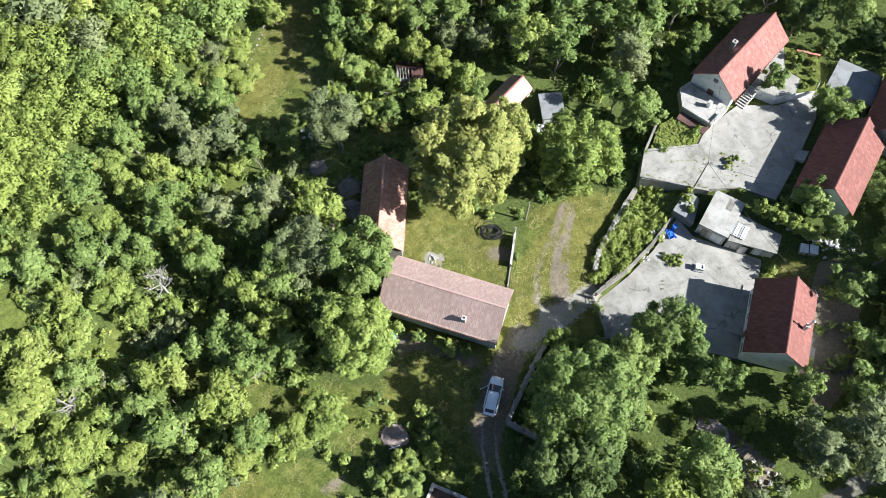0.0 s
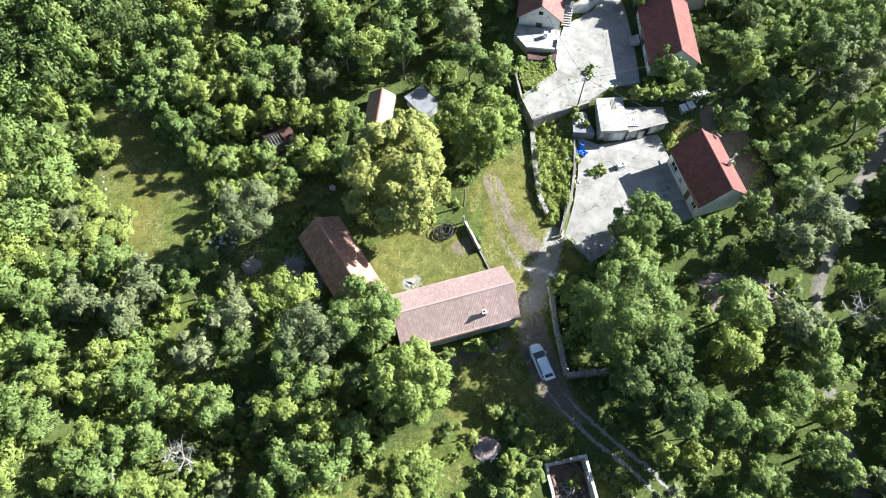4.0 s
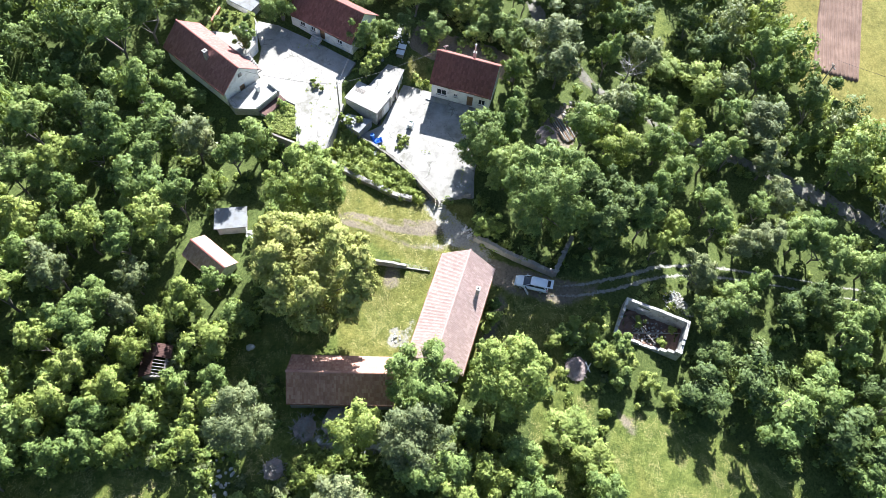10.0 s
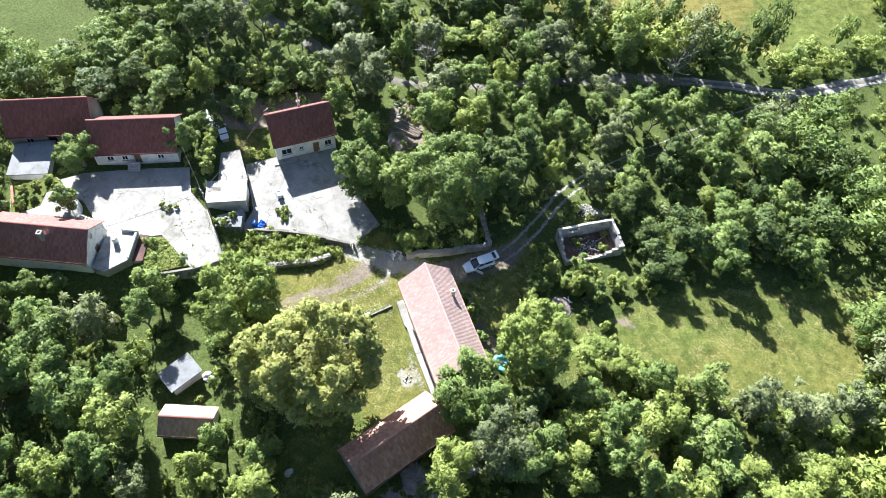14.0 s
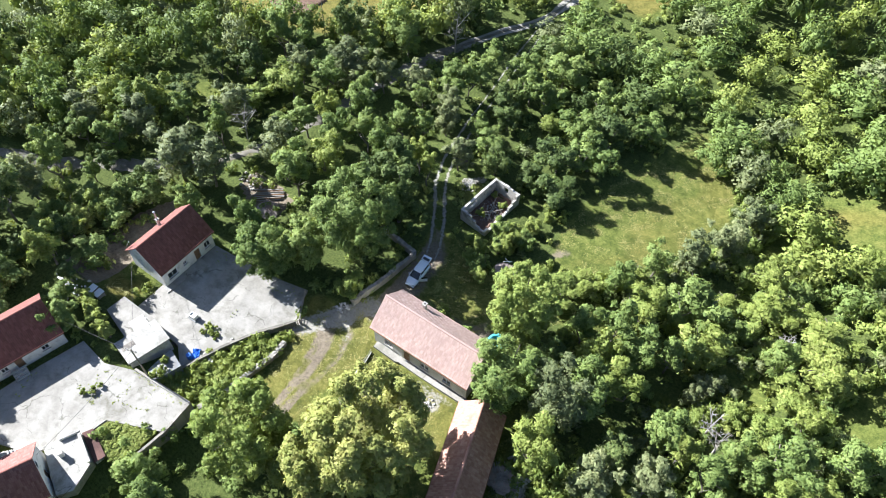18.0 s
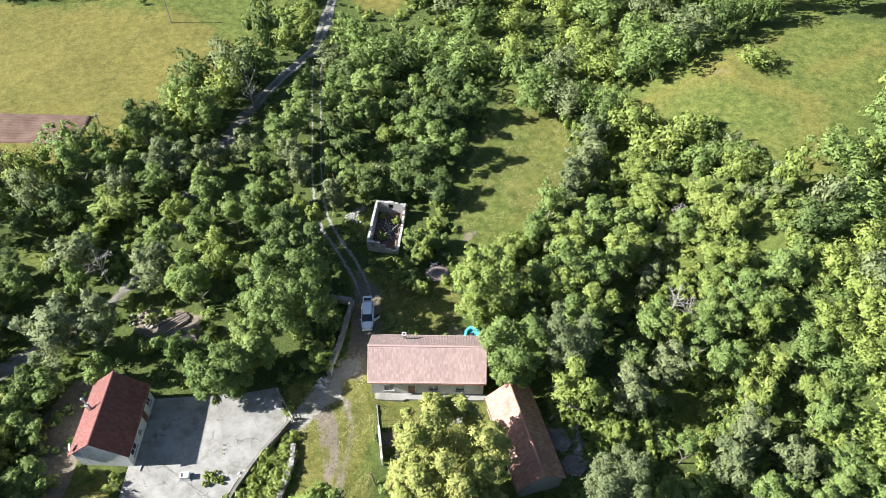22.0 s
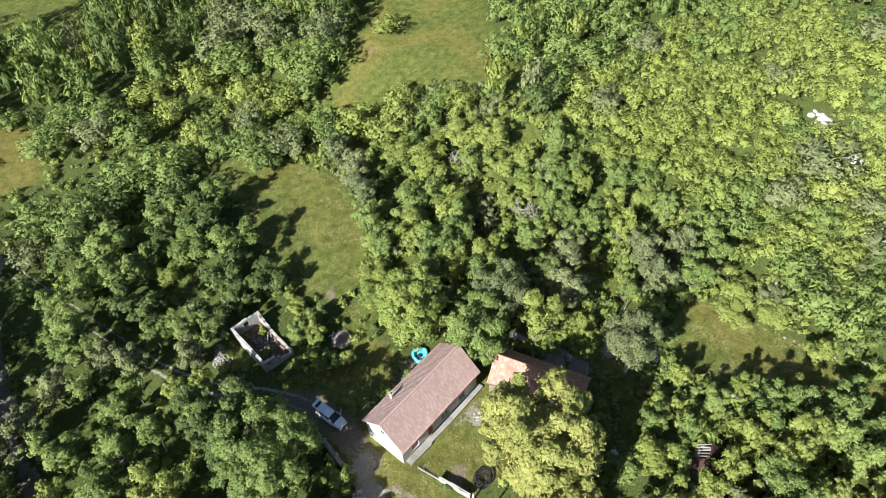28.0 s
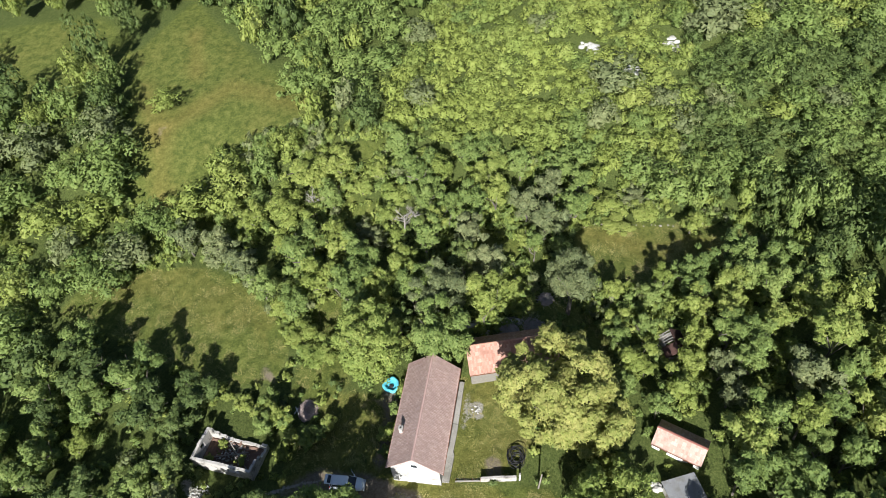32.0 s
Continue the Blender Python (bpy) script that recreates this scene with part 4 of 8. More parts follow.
for k_, (x_, y_, r_) in enumerate(((-6.0, 0.4, 0.8), (-4.2, 3.6, 0.9), (-3.9, -0.6, 0.6))):
    tree("elder_bush", x_, y_, r_, 0.1, 1.4, "bright", "green weeds and brambles growing inside the ruin", 600, 0.22, 340 + k_, 6, category="bush")
tree("elder_bush", -8.9, 12.6, 1.2, 0.2, 2.4, "green", "green bush beside the brush heap", 1600, 0.28, 26, 8, category="bush")
tree("elder_bush", -10.4, 7.0, 1.9, 0.2, 3.4, "bright", "green bush beside the brush heap", 2400, 0.28, 27, 9, category="bush")
for k_, (x_, y_, r_) in enumerate(((21.4, 49.3, 1.05), (22.7, 49.1, 1.2), (24.0, 48.8, 1.2), (25.3, 48.4, 1.2), (26.6, 47.9, 1.15), (27.8, 47.5, 0.95))):
    tree("vine_arbour", x_, y_, r_, 0.4, 2.9, "scrub", "bright green vine grown into a row behind the annex", 1300, 0.24, 350 + k_, 7, category="vine")
for k_, (x_, y_, r_) in enumerate(((12.8, 48.9, 0.8), (13.6, 47.6, 0.6), (12.9, 49.9, 0.55))):
    tree("elder_bush", x_, y_, r_, 1.0, 2.3, "bright", "green weeds overgrowing the broken platform", 500, 0.2, 360 + k_, 6, category="bush")
KEY = [(-90.6, 59.2, 2.6), (-88.6, 44.0, 2.8), (-83.4, 52.3, 2.0), (9.5, 57.4, 3.2), (6.0, 56.5, 1.5), (13.3, 47.8, 2.2), (8.7, 8.2, 2.5), (9.0, 13.2, 2.5), (-17.5, 20.3, 1.5), (-12.6, 47.2, 4.6), (5.0, 11.6, 2.8), (10.5, 25.2, 2.8), (-15.3, 42.0, 7.2), (-0.6, 49.3, 4.4), (-18.6, 17.6, 3.8), (-22.4, 26.4, 3.6), (-28.4, 25.6, 3.3), (6.8, 19.0, 5.4), (13.6, 30, 3.4), (16.8, 27.4, 2.4), (-32.7, 44, 5.5), (2.7, 25.3, 3.0), (25.9, 51, 2.6), (28, 65.3, 2.6), (19.8, 67.3, 2), (3.1, -2.6, 1.6), (-8.6, 5.6, 1.6), (-12, 10, 3.6), (-13.5, 6.0, 3.2), (-14.5, 1.5, 3.0)]
# no house at (-3.6, 58.6) and (-10.0, 58.8): cleared so sun reaches two roofs
HOUSES = [(-11.6, 26.3, 0, 8.5, 5.0), (25.8, 35.2, 90, 5.6, 4.6), (29.8, 57.5, 76, 6.6, 4.6), (15.1, 70.5, 66, 7.4, 4.6), (36.0, 68.0, 77, 6.8, 4.4), (30.3, 71.8, 77, 3.6, 4.0), (-23.2, 36.0, 106, 7.2, 4.2), (-4.8, 2.1, 84, 5.2, 3.2), (-8.4, 1.5, 84, 4.6, 1.6), (-7.1, 57.8, 30, 2.6, 2.2), (-13.2, 57.8, 68, 3.6, 2.6), (-3.6, 58.6, 24, 2.2, 2.4), (-10.0, 58.8, 68, 2.6, 1.6), (-27.7, 57.6, 30, 2.6, 2.2), (18.0, 48.0, 0, 4.5, 3.6), (23.0, 45.5, 0, 2.5, 2.5), (12.0, 62.0, 66, 2.2, 4.5)]


def blocked(x, y, r):
    """True where a tree of crown radius r would stand on open land, in a road or in a house."""
    pad = 0.55 * r
    hit = np.zeros(np.shape(x), bool)
    for poly in OPEN:
        for ox, oy in ((0, 0), (pad, 0), (-pad, 0), (0, pad), (0, -pad)):
            hit |= inside(poly, x + ox, y + oy)
    hit |= line_distance(TRACK, x, y) < np.where(y > -4, 1.2 + 0.95 * r, 0.9 + 0.7 * r)
    hit |= line_distance(ROAD, x, y) < np.where(y < -22, 1.7 + 1.0 * r, 1.5 + 0.92 * r)
    for hx, hy, rz, a, b in HOUSES:
        c, s = math.cos(radians(rz)), math.sin(radians(rz))
        u, w = (x - hx) * c + (y - hy) * s, -(x - hx) * s + (y - hy) * c
        hit |= (np.abs(u) < a + 0.5 * r) & (np.abs(w) < b + 0.5 * r)
    for kx, ky, kr in KEY:
        hit |= np.hypot(x - kx, y - ky) < kr + 0.35 * r
    return hit


# ---- the woods: places ----
SPECIES = ["green", "dark", "grey", "bright", "lime", "scrub"]
# single trees and bushes that can be told apart: x, y, crown radius, height
STANDS = []


def stand(leaf, *trees):
    """Notes trees of one leaf colour, to be planted with the woods."""
    STANDS.extend((SPECIES.index(leaf), *t) for t in trees)


# the north wood
stand("bright", (-75.0, 76.5, 2.9, 3.9), (-54.3, 48.6, 3.0, 3.4), (-53.4, 54.2, 2.6, 2.9), (-50.8, 61.5, 2.0, 3.9), (-50.3, 50.0, 2.4, 2.4), (-38.1, 56.0, 1.5, 5.7), (-36.1, 81.0, 2.8, 8.4), (-35.8, 65.0, 2.6, 7.9), (-35.0, 49.5, 1.4, 5.3), (-34.9, 75.0, 2.7, 8.4), (-32.6, 60.3, 2.7, 7.0), (-31.8, 64.7, 2.0, 7.5), (-30.5, 49.7, 2.2, 3.9), (-29.2, 83.9, 3.2, 9.2), (-27.6, 60.3, 2.3, 6.3), (-27.5, 98.4, 2.5, 8.2), (-25.4, 81.8, 2.7, 9.0), (-25.0, 94.1, 3.6, 8.7), (-24.0, 59.5, 2.0, 5.5), (-23.3, 52.3, 3.0, 5.1), (-20.5, 91.2, 3.0, 8.6), (-20.4, 88.6, 1.1, 2.9))
stand("bright", (-19.9, 57.7, 2.6, 6.0), (-17.8, 80.0, 3.2, 9.0), (-16.7, 85.7, 3.6, 9.2), (-16.1, 71.7, 2.4, 9.0), (-7.7, 80.7, 3.4, 9.0), (-7.5, 50.0, 2.2, 6.3))
stand("green", (-94.1, 79.1, 3.9, 5.9), (-89.5, 71.6, 2.9, 3.9), (-61.5, 53.1, 3.2, 5.0), (-57.7, 57.9, 4.0, 5.8), (-45.6, 66.9, 1.7, 6.5), (-43.2, 67.1, 2.5, 7.6), (-42.3, 72.2, 2.6, 7.8), (-41.0, 62.4, 2.1, 6.8), (-39.6, 67.6, 2.9, 7.8), (-39.0, 59.5, 2.1, 6.6), (-38.8, 76.6, 3.0, 8.2), (-37.5, 70.9, 2.7, 8.1), (-36.1, 60.3, 2.1, 6.7), (-34.6, 54.7, 1.7, 5.4), (-29.5, 53.7, 1.7, 4.9), (-28.6, 64.4, 2.0, 7.9), (-27.7, 50.3, 1.8, 4.8), (-26.6, 67.2, 2.7, 8.8), (-23.7, 65.9, 1.9, 8.0), (-22.1, 77.0, 2.7, 9.5), (-20.0, 50.8, 1.9, 4.9), (-17.8, 94.2, 2.4, 8.5))
stand("green", (-17.7, 74.7, 2.0, 8.8), (-17.0, 55.1, 1.9, 6.0), (-15.7, 67.2, 2.7, 9.4), (-12.2, 76.1, 2.2, 9.0), (-11.7, 84.6, 2.2, 8.8), (-10.1, 81.4, 2.6, 8.8), (-8.6, 69.2, 3.5, 10.0), (-8.0, 63.8, 2.3, 9.5), (-5.4, 77.3, 2.2, 8.8), (-4.1, 69.8, 2.2, 9.5), (0.6, 70.9, 3.7, 9.7), (0.9, 60.4, 2.2, 8.3), (4.5, 58.8, 2.7, 7.6))
stand("grey", (-97.8, 66.9, 5.4, 7.0), (-92.2, 66.5, 4.5, 6.1), (-79.1, 47.7, 4.6, 6.0), (-76.6, 67.0, 2.6, 3.9), (-75.5, 57.5, 2.6, 4.4), (-71.0, 47.2, 3.3, 5.9), (-70.4, 60.3, 2.9, 4.8), (-55.9, 53.4, 2.4, 2.9), (-34.4, 86.8, 2.8, 8.4), (-30.4, 90.7, 3.2, 8.7), (-23.8, 63.2, 2.0, 6.9), (-22.4, 72.9, 3.1, 9.7), (-19.5, 63.9, 2.1, 7.2), (1.0, 66.3, 3.6, 9.6))
stand("lime", (-66.5, 51.4, 3.4, 4.7), (-30.1, 70.0, 1.9, 7.8), (-12.1, 64.7, 3.0, 10.0))
stand("dark", (-61.4, 80.8, 3.0, 6.9))
# the western scrub
stand("bright", (-77.9, 40.9, 2.6, 3.9), (-75.9, 44.0, 2.9, 5.2), (-71.7, 32.4, 2.8, 3.9), (-71.5, 37.9, 2.7, 3.9), (-66.9, 33.0, 2.7, 3.9), (-66.5, 26.8, 2.4, 3.9), (-62.8, 21.2, 2.5, 3.9), (-59.5, 45.7, 1.8, 3.9), (-57.6, 18.4, 2.0, 3.9), (-53.9, 21.8, 2.1, 6.4), (-53.6, 27.4, 2.3, 6.9), (-53.3, 4.4, 3.2, 6.6), (-52.9, 11.6, 1.8, 6.1), (-52.2, -0.6, 3.8, 5.8), (-51.5, 30.7, 2.4, 7.5), (-45.0, 36.0, 1.6, 3.4), (-43.3, 22.6, 2.0, 8.3), (-40.2, -1.6, 2.5, 3.4), (-39.5, 7.9, 3.6, 6.8), (-34.9, 35.7, 1.4, 3.9), (-33.3, 19.5, 2.5, 9.0), (-31.3, 6.8, 3.0, 7.3))
stand("bright", (-29.6, 16.6, 2.7, 9.0), (-29.0, 31.7, 2.8, 10.2), (-28.0, 1.8, 2.1, 2.9), (-23.2, 6.6, 2.5, 3.1))
stand("grey", (-92.4, 35.5, 2.9, 3.9), (-89.8, 12.1, 3.2, 5.1), (-70.5, 15.4, 3.2, 5.4), (-56.6, 39.1, 2.0, 3.9), (-53.8, 38.9, 2.1, 7.6), (-49.6, 35.6, 2.5, 8.0), (-47.3, 38.9, 3.1, 8.4), (-42.3, 11.4, 2.0, 3.9), (-41.4, 14.0, 1.4, 3.9), (-41.3, 28.0, 2.6, 9.2), (-36.6, 31.2, 3.0, 9.2))
stand("green", (-89.9, 6.6, 3.9, 6.1), (-88.5, 1.3, 3.2, 5.2), (-81.1, 5.5, 4.0, 4.6), (-80.1, -0.4, 3.2, 5.2), (-71.8, 2.8, 3.8, 6.0), (-63.7, 43.2, 2.8, 5.6), (-62.0, 27.4, 2.6, 3.9), (-59.5, 40.2, 2.6, 6.7), (-58.7, 25.0, 2.4, 6.0), (-58.7, 13.9, 2.7, 6.1), (-58.4, 34.1, 1.9, 6.8), (-56.3, 43.9, 2.0, 6.7), (-53.1, 17.8, 3.4, 6.8), (-50.8, 20.7, 2.0, 6.6), (-50.4, 43.4, 2.4, 7.6), (-48.6, 26.8, 2.3, 8.6), (-48.2, 4.4, 2.4, 6.5), (-48.0, 19.8, 2.4, 7.0), (-46.7, 23.7, 2.1, 8.3), (-44.4, 41.0, 1.4, 3.9), (-42.8, 1.2, 2.2, 3.9), (-42.7, 42.0, 1.7, 3.9))
stand("green", (-42.1, 37.6, 1.5, 7.0), (-41.2, 45.0, 1.2, 2.9), (-40.3, 21.6, 2.3, 9.0), (-40.0, 41.7, 1.6, 3.9), (-37.1, 11.4, 2.2, 7.6), (-36.4, 2.6, 3.6, 7.3), (-33.1, 13.8, 2.9, 9.0), (-31.4, 24.3, 2.3, 9.5), (-30.2, 21.1, 2.5, 9.5), (-29.8, 11.6, 2.4, 8.9), (-29.4, -1.3, 2.4, 7.1), (-26.6, 4.3, 2.2, 7.2), (-26.4, 14.7, 2.1, 8.8))
stand("dark", (-36.6, 27.5, 1.9, 8.6), (-25.2, 20.4, 1.7, 7.9))
stand("lime", (-66.2, 38.9, 2.9, 5.5), (-63.4, 34.5, 2.4, 3.9), (-59.1, 30.0, 2.5, 3.9), (-52.5, 27.5, 1.9, 3.9), (-51.0, 8.6, 2.6, 3.9), (-50.1, 14.6, 2.7, 3.9), (-46.3, 13.7, 1.5, 3.9), (-43.2, 15.5, 1.2, 2.9))
# the orchard and green lane
stand("lime", (-20.3, 9.2, 2.8, 3.5))
stand("bright", (-66.9, -32.4, 2.8, 3.9), (-57.2, -5.4, 2.6, 5.9), (-51.7, -15.5, 3.0, 6.1), (-49.0, -4.2, 2.2, 3.4), (-46.4, -12.4, 3.8, 6.6), (-45.3, -2.6, 3.3, 6.2), (-44.5, -19.1, 3.5, 6.7), (-42.9, -7.7, 3.0, 6.4), (-41.0, -34.8, 3.8, 7.0), (-38.6, -43.4, 3.5, 6.9), (-35.4, -53.7, 4.2, 7.1), (-34.3, -2.7, 1.9, 2.4), (-26.6, -59.7, 3.2, 6.2), (-25.9, -50.5, 3.1, 6.2), (-25.1, -40.8, 2.7, 6.3), (-12.9, -1.5, 1.1, 2.0), (-11.8, -3.5, 1.0, 1.8), (-11.7, 1.5, 1.4, 2.6), (-10.5, 5.5, 1.8, 3.1), (-3.1, -18.3, 2.0, 3.4))
stand("green", (-93.2, -2.3, 3.7, 6.0), (-90.2, -7.5, 4.1, 6.7), (-83.0, -15.3, 3.2, 7.0), (-79.7, -9.3, 3.1, 6.8), (-73.7, -4.3, 2.8, 6.2), (-71.9, -8.6, 2.9, 5.9), (-67.8, -44.8, 2.6, 7.1), (-52.9, -8.7, 2.6, 5.7), (-52.2, -36.2, 4.3, 7.9), (-48.0, -42.8, 3.3, 7.9), (-47.7, -34.7, 4.4, 7.7), (-47.2, -7.3, 2.4, 3.9), (-42.0, -52.2, 4.8, 7.4), (-41.3, -25.1, 2.4, 6.4), (-39.8, -20.7, 2.8, 6.9), (-36.6, -27.4, 2.1, 6.4), (-29.6, -29.8, 3.4, 6.8), (-28.8, -25.8, 2.8, 6.3), (-25.8, -34.2, 2.7, 6.3), (-18.7, -60.6, 3.9, 6.7), (-17.7, -49.6, 3.7, 6.7), (-17.2, -24.2, 2.7, 6.7))
stand("green", (-15.9, -36.4, 4.2, 7.4), (-12.6, -14.0, 3.8, 6.7), (-12.6, -64.2, 3.9, 6.3), (-12.3, 4.7, 1.5, 3.2), (-10.9, -40.7, 3.9, 7.4), (-8.7, -26.0, 3.0, 7.1), (-8.7, 10.7, 1.5, 1.9), (-8.4, -18.6, 2.9, 6.9), (-7.0, -60.2, 3.8, 6.4), (-5.7, -74.7, 3.1, 3.9), (-0.9, -21.6, 2.4, 6.3), (-0.7, -37.0, 4.1, 7.2), (0.0, -29.2, 4.0, 7.0), (1.2, -7.4, 2.3, 5.7), (2.6, -21.6, 2.7, 6.6))
stand("dark", (-13.0, -30.4, 3.5, 7.3), (-13.0, -20.9, 3.9, 7.3), (-11.9, -5.4, 3.2, 5.3), (-9.2, -10.5, 3.7, 6.2), (-6.8, -5.9, 2.6, 5.2), (-5.9, -23.7, 2.1, 5.9), (-5.9, -37.5, 3.8, 7.2), (-1.4, -4.1, 2.3, 5.9), (2.6, -14.3, 2.7, 5.7))
stand("grey", (-56.8, -38.7, 3.9, 8.6), (-54.5, -65.9, 4.7, 8.2), (-52.4, -50.7, 4.3, 8.5), (-50.7, -58.9, 4.1, 7.8), (-48.8, -63.9, 3.6, 7.6), (-44.7, -58.8, 4.5, 7.5), (-37.5, -16.8, 2.5, 7.0), (-36.1, -10.8, 3.0, 7.3), (-33.7, -36.2, 2.8, 6.6), (-33.5, -26.0, 3.2, 6.9), (-33.3, -6.0, 2.7, 7.3), (-13.8, -55.8, 3.7, 6.8))
# the southern meadows
stand("green", (4.1, -42.4, 3.8, 7.6), (6.9, -79.8, 2.9, 3.9), (7.4, -52.0, 1.5, 2.9), (12.7, -33.2, 1.9, 2.9))
stand("dark", (4.2, -32.6, 3.6, 7.3), (22.7, -34.7, 4.2, 9.2))
stand("lime", (14.0, -78.6, 2.8, 3.9), (14.2, -69.2, 2.7, 3.9), (18.6, -45.3, 2.0, 2.9), (20.1, -53.5, 1.7, 2.9))
stand("bright", (15.0, -47.8, 2.2, 3.9), (15.2, -53.8, 2.5, 3.9), (16.2, -61.8, 2.6, 3.9), (26.9, -75.0, 2.5, 2.9), (35.7, -70.5, 1.5, 2.4))
stand("grey", (5.8, -66.9, 2.5, 3.4), (7.8, -39.5, 2.6, 3.9), (27.0, -35.0, 2.7, 8.7))
# the eastern lanes
stand("green", (4.7, -9.3, 1.9, 5.6), (5.7, -25.2, 2.9, 7.3), (8.2, 6.2, 2.4, 8.9), (11.5, -20.1, 2.8, 6.7), (11.5, -23.5, 2.0, 7.3), (11.5, -3.5, 1.9, 6.9), (11.9, -16.9, 1.9, 6.9), (12.8, -14.1, 2.1, 6.8), (13.4, 4.8, 2.2, 8.8), (14.6, -15.9, 1.9, 6.8), (14.9, -2.0, 2.2, 7.2), (15.8, -8.7, 1.6, 6.5), (17.7, 3.1, 2.1, 8.1), (19.7, 16.7, 3.0, 10.0), (19.8, 26.6, 2.1, 8.0), (21.4, 6.0, 2.4, 8.1), (22.3, -0.8, 2.5, 8.1), (23.5, -3.9, 1.7, 7.8), (26.7, -19.4, 3.0, 9.1), (26.9, 6.6, 2.3, 7.1), (27.7, 10.2, 2.7, 7.5), (29.1, 28.7, 2.0, 6.2))
stand("green", (30.8, -3.1, 2.6, 7.8), (32.6, -24.2, 3.3, 8.4), (33.0, 42.4, 2.6, 4.5), (35.7, 30.7, 2.6, 4.5), (36.0, 36.2, 2.3, 4.5), (36.1, 15.9, 2.2, 8.2), (38.4, 41.6, 2.3, 4.5), (42.2, 35.7, 2.3, 4.5), (44.1, 15.9, 2.1, 6.5), (48.1, 26.7, 2.8, 6.2), (62.5, 19.0, 3.2, 7.1))
stand("dark", (5.0, -17.6, 2.5, 6.1), (30.7, -29.7, 3.7, 9.4))
stand("bright", (5.5, 3.6, 1.6, 7.0), (8.3, 2.3, 1.7, 7.3), (17.7, 11.6, 3.0, 9.3), (22.4, 14.7, 2.3, 7.1), (25.2, -25.6, 3.3, 9.5), (25.7, 23.9, 1.2, 2.9), (25.8, 2.3, 2.3, 7.2), (30.5, -20.4, 3.0, 9.4), (49.2, 17.5, 3.1, 7.6), (57.4, 20.7, 3.5, 7.0), (64.2, 14.2, 3.9, 7.2))
stand("grey", (3.5, -1.9, 2.2, 6.5), (9.5, -7.2, 2.2, 6.7), (11.4, -10.0, 2.3, 6.7), (18.3, -11.3, 2.6, 7.6), (23.4, -29.6, 3.7, 10.0), (23.7, -9.1, 2.5, 7.9), (26.5, 13.0, 3.4, 8.3), (29.9, -7.7, 3.7, 8.3), (31.4, 22.5, 3.2, 9.6), (35.9, 24.3, 4.2, 10.2), (36.1, -2.5, 3.1, 7.8), (38.5, 10.9, 3.4, 7.9), (47.1, 22.2, 3.6, 7.8), (54.9, 25.4, 3.2, 7.5))
stand("lime", (35.3, 0.9, 3.1, 7.2), (39.2, 3.2, 2.2, 3.4), (39.2, 6.9, 2.8, 3.9))
rng = np.random.default_rng(77)
cand = rng.uniform((-168, -138), (92, 118), (46000, 2))
cx, cy = cand.T
dist = np.hypot(cx + 12, cy - 28)
hill = smooth(0, 14, np.where(cy > 10, -54 - cx, -95 - cx)) * (1 - smooth(70, 110, cy - 20))
orchard = inside([(3.5, -4.0), (8.0, -40.0), (-4.0, -55.0), (-23.0, -50.0), (-22.0, -30.0), (-15.5, -8.0), (-13.5, 3.5), (-8.5, 3.5)], cx, cy)
big = rng.random(len(cand))
rad = 1.35 + 1.75 * big ** 2.2
rad = np.where(hill > 0.5, 1.0 + 1.9 * big ** 3, rad)
rad = np.where(orchard, 1.6 + 1.1 * big, rad)
garden = inside([(4.2, 34.5), (8.2, 37.0), (10.6, 42.0), (12.8, 47.6), (15.5, 51.0), (5.6, 50.6), (3.2, 42.0)], cx, cy) | inside([(23.5, 44.0), (30.0, 44.0), (28.0, 51.0), (23.5, 51.0)], cx, cy)
rad = np.where(garden, 0.3 + 0.45 * big ** 2, rad)
SURVEYED = [(-48.0, 70.0), (8.0, 74.0), (8.0, 52.0), (40.0, 44.0), (46.0, 12.0), (22.0, -22.0), (14.0, -62.0), (-40.0, -62.0), (-62.0, -30.0), (-66.0, 40.0)]
survey = inside(SURVEYED, cx, cy)
rad = np.where(survey & ~garden, 0.7 + 0.6 * big, rad)
thin = np.array([noise.noise(Vector((x * 0.085, y * 0.085, 9.0))) for x, y in cand])
glade = (thin > 0.2) & (cx < -22) & (cx > -56) & (cy < 36) & (cy > -25)
glade |= (thin > 0.33) & (dist > 45) & ~orchard & (hill < 0.5)
rad *= 1 + 0.35 * smooth(70, 150, dist)
vis = (dist < 140) & ~((cx > 55) & (cy > 60)) & ~((cx > 50) & (cy < -75)) & ~((cx < -110) & (cy < -80)) & ~((cx < -110) & (cy > 95))
thinned = survey & ~garden & ((thin < -0.12) | (rng.random(len(cand)) < np.where(orchard, 0.9, 0.6)))
ok = vis & ~glade & ~thinned & ~blocked(cx, cy, rad) & ~(garden & (thin < -0.05)) & ~(garden & (line_distance([(12.3, 47.6), (10.2, 42.0), (8.0, 37.6), (5.2, 33.6)], cx, cy) < 1.1)) & ~(garden & (line_distance([(6.6, 49.3), (5.2, 44.0), (4.2, 39.0), (4.3, 36.6)], cx, cy) < 0.8))
cand, rad, dist, hill, orchard, garden, survey = cand[ok], rad[ok], dist[ok], hill[ok], orchard[ok], garden[ok], survey[ok]
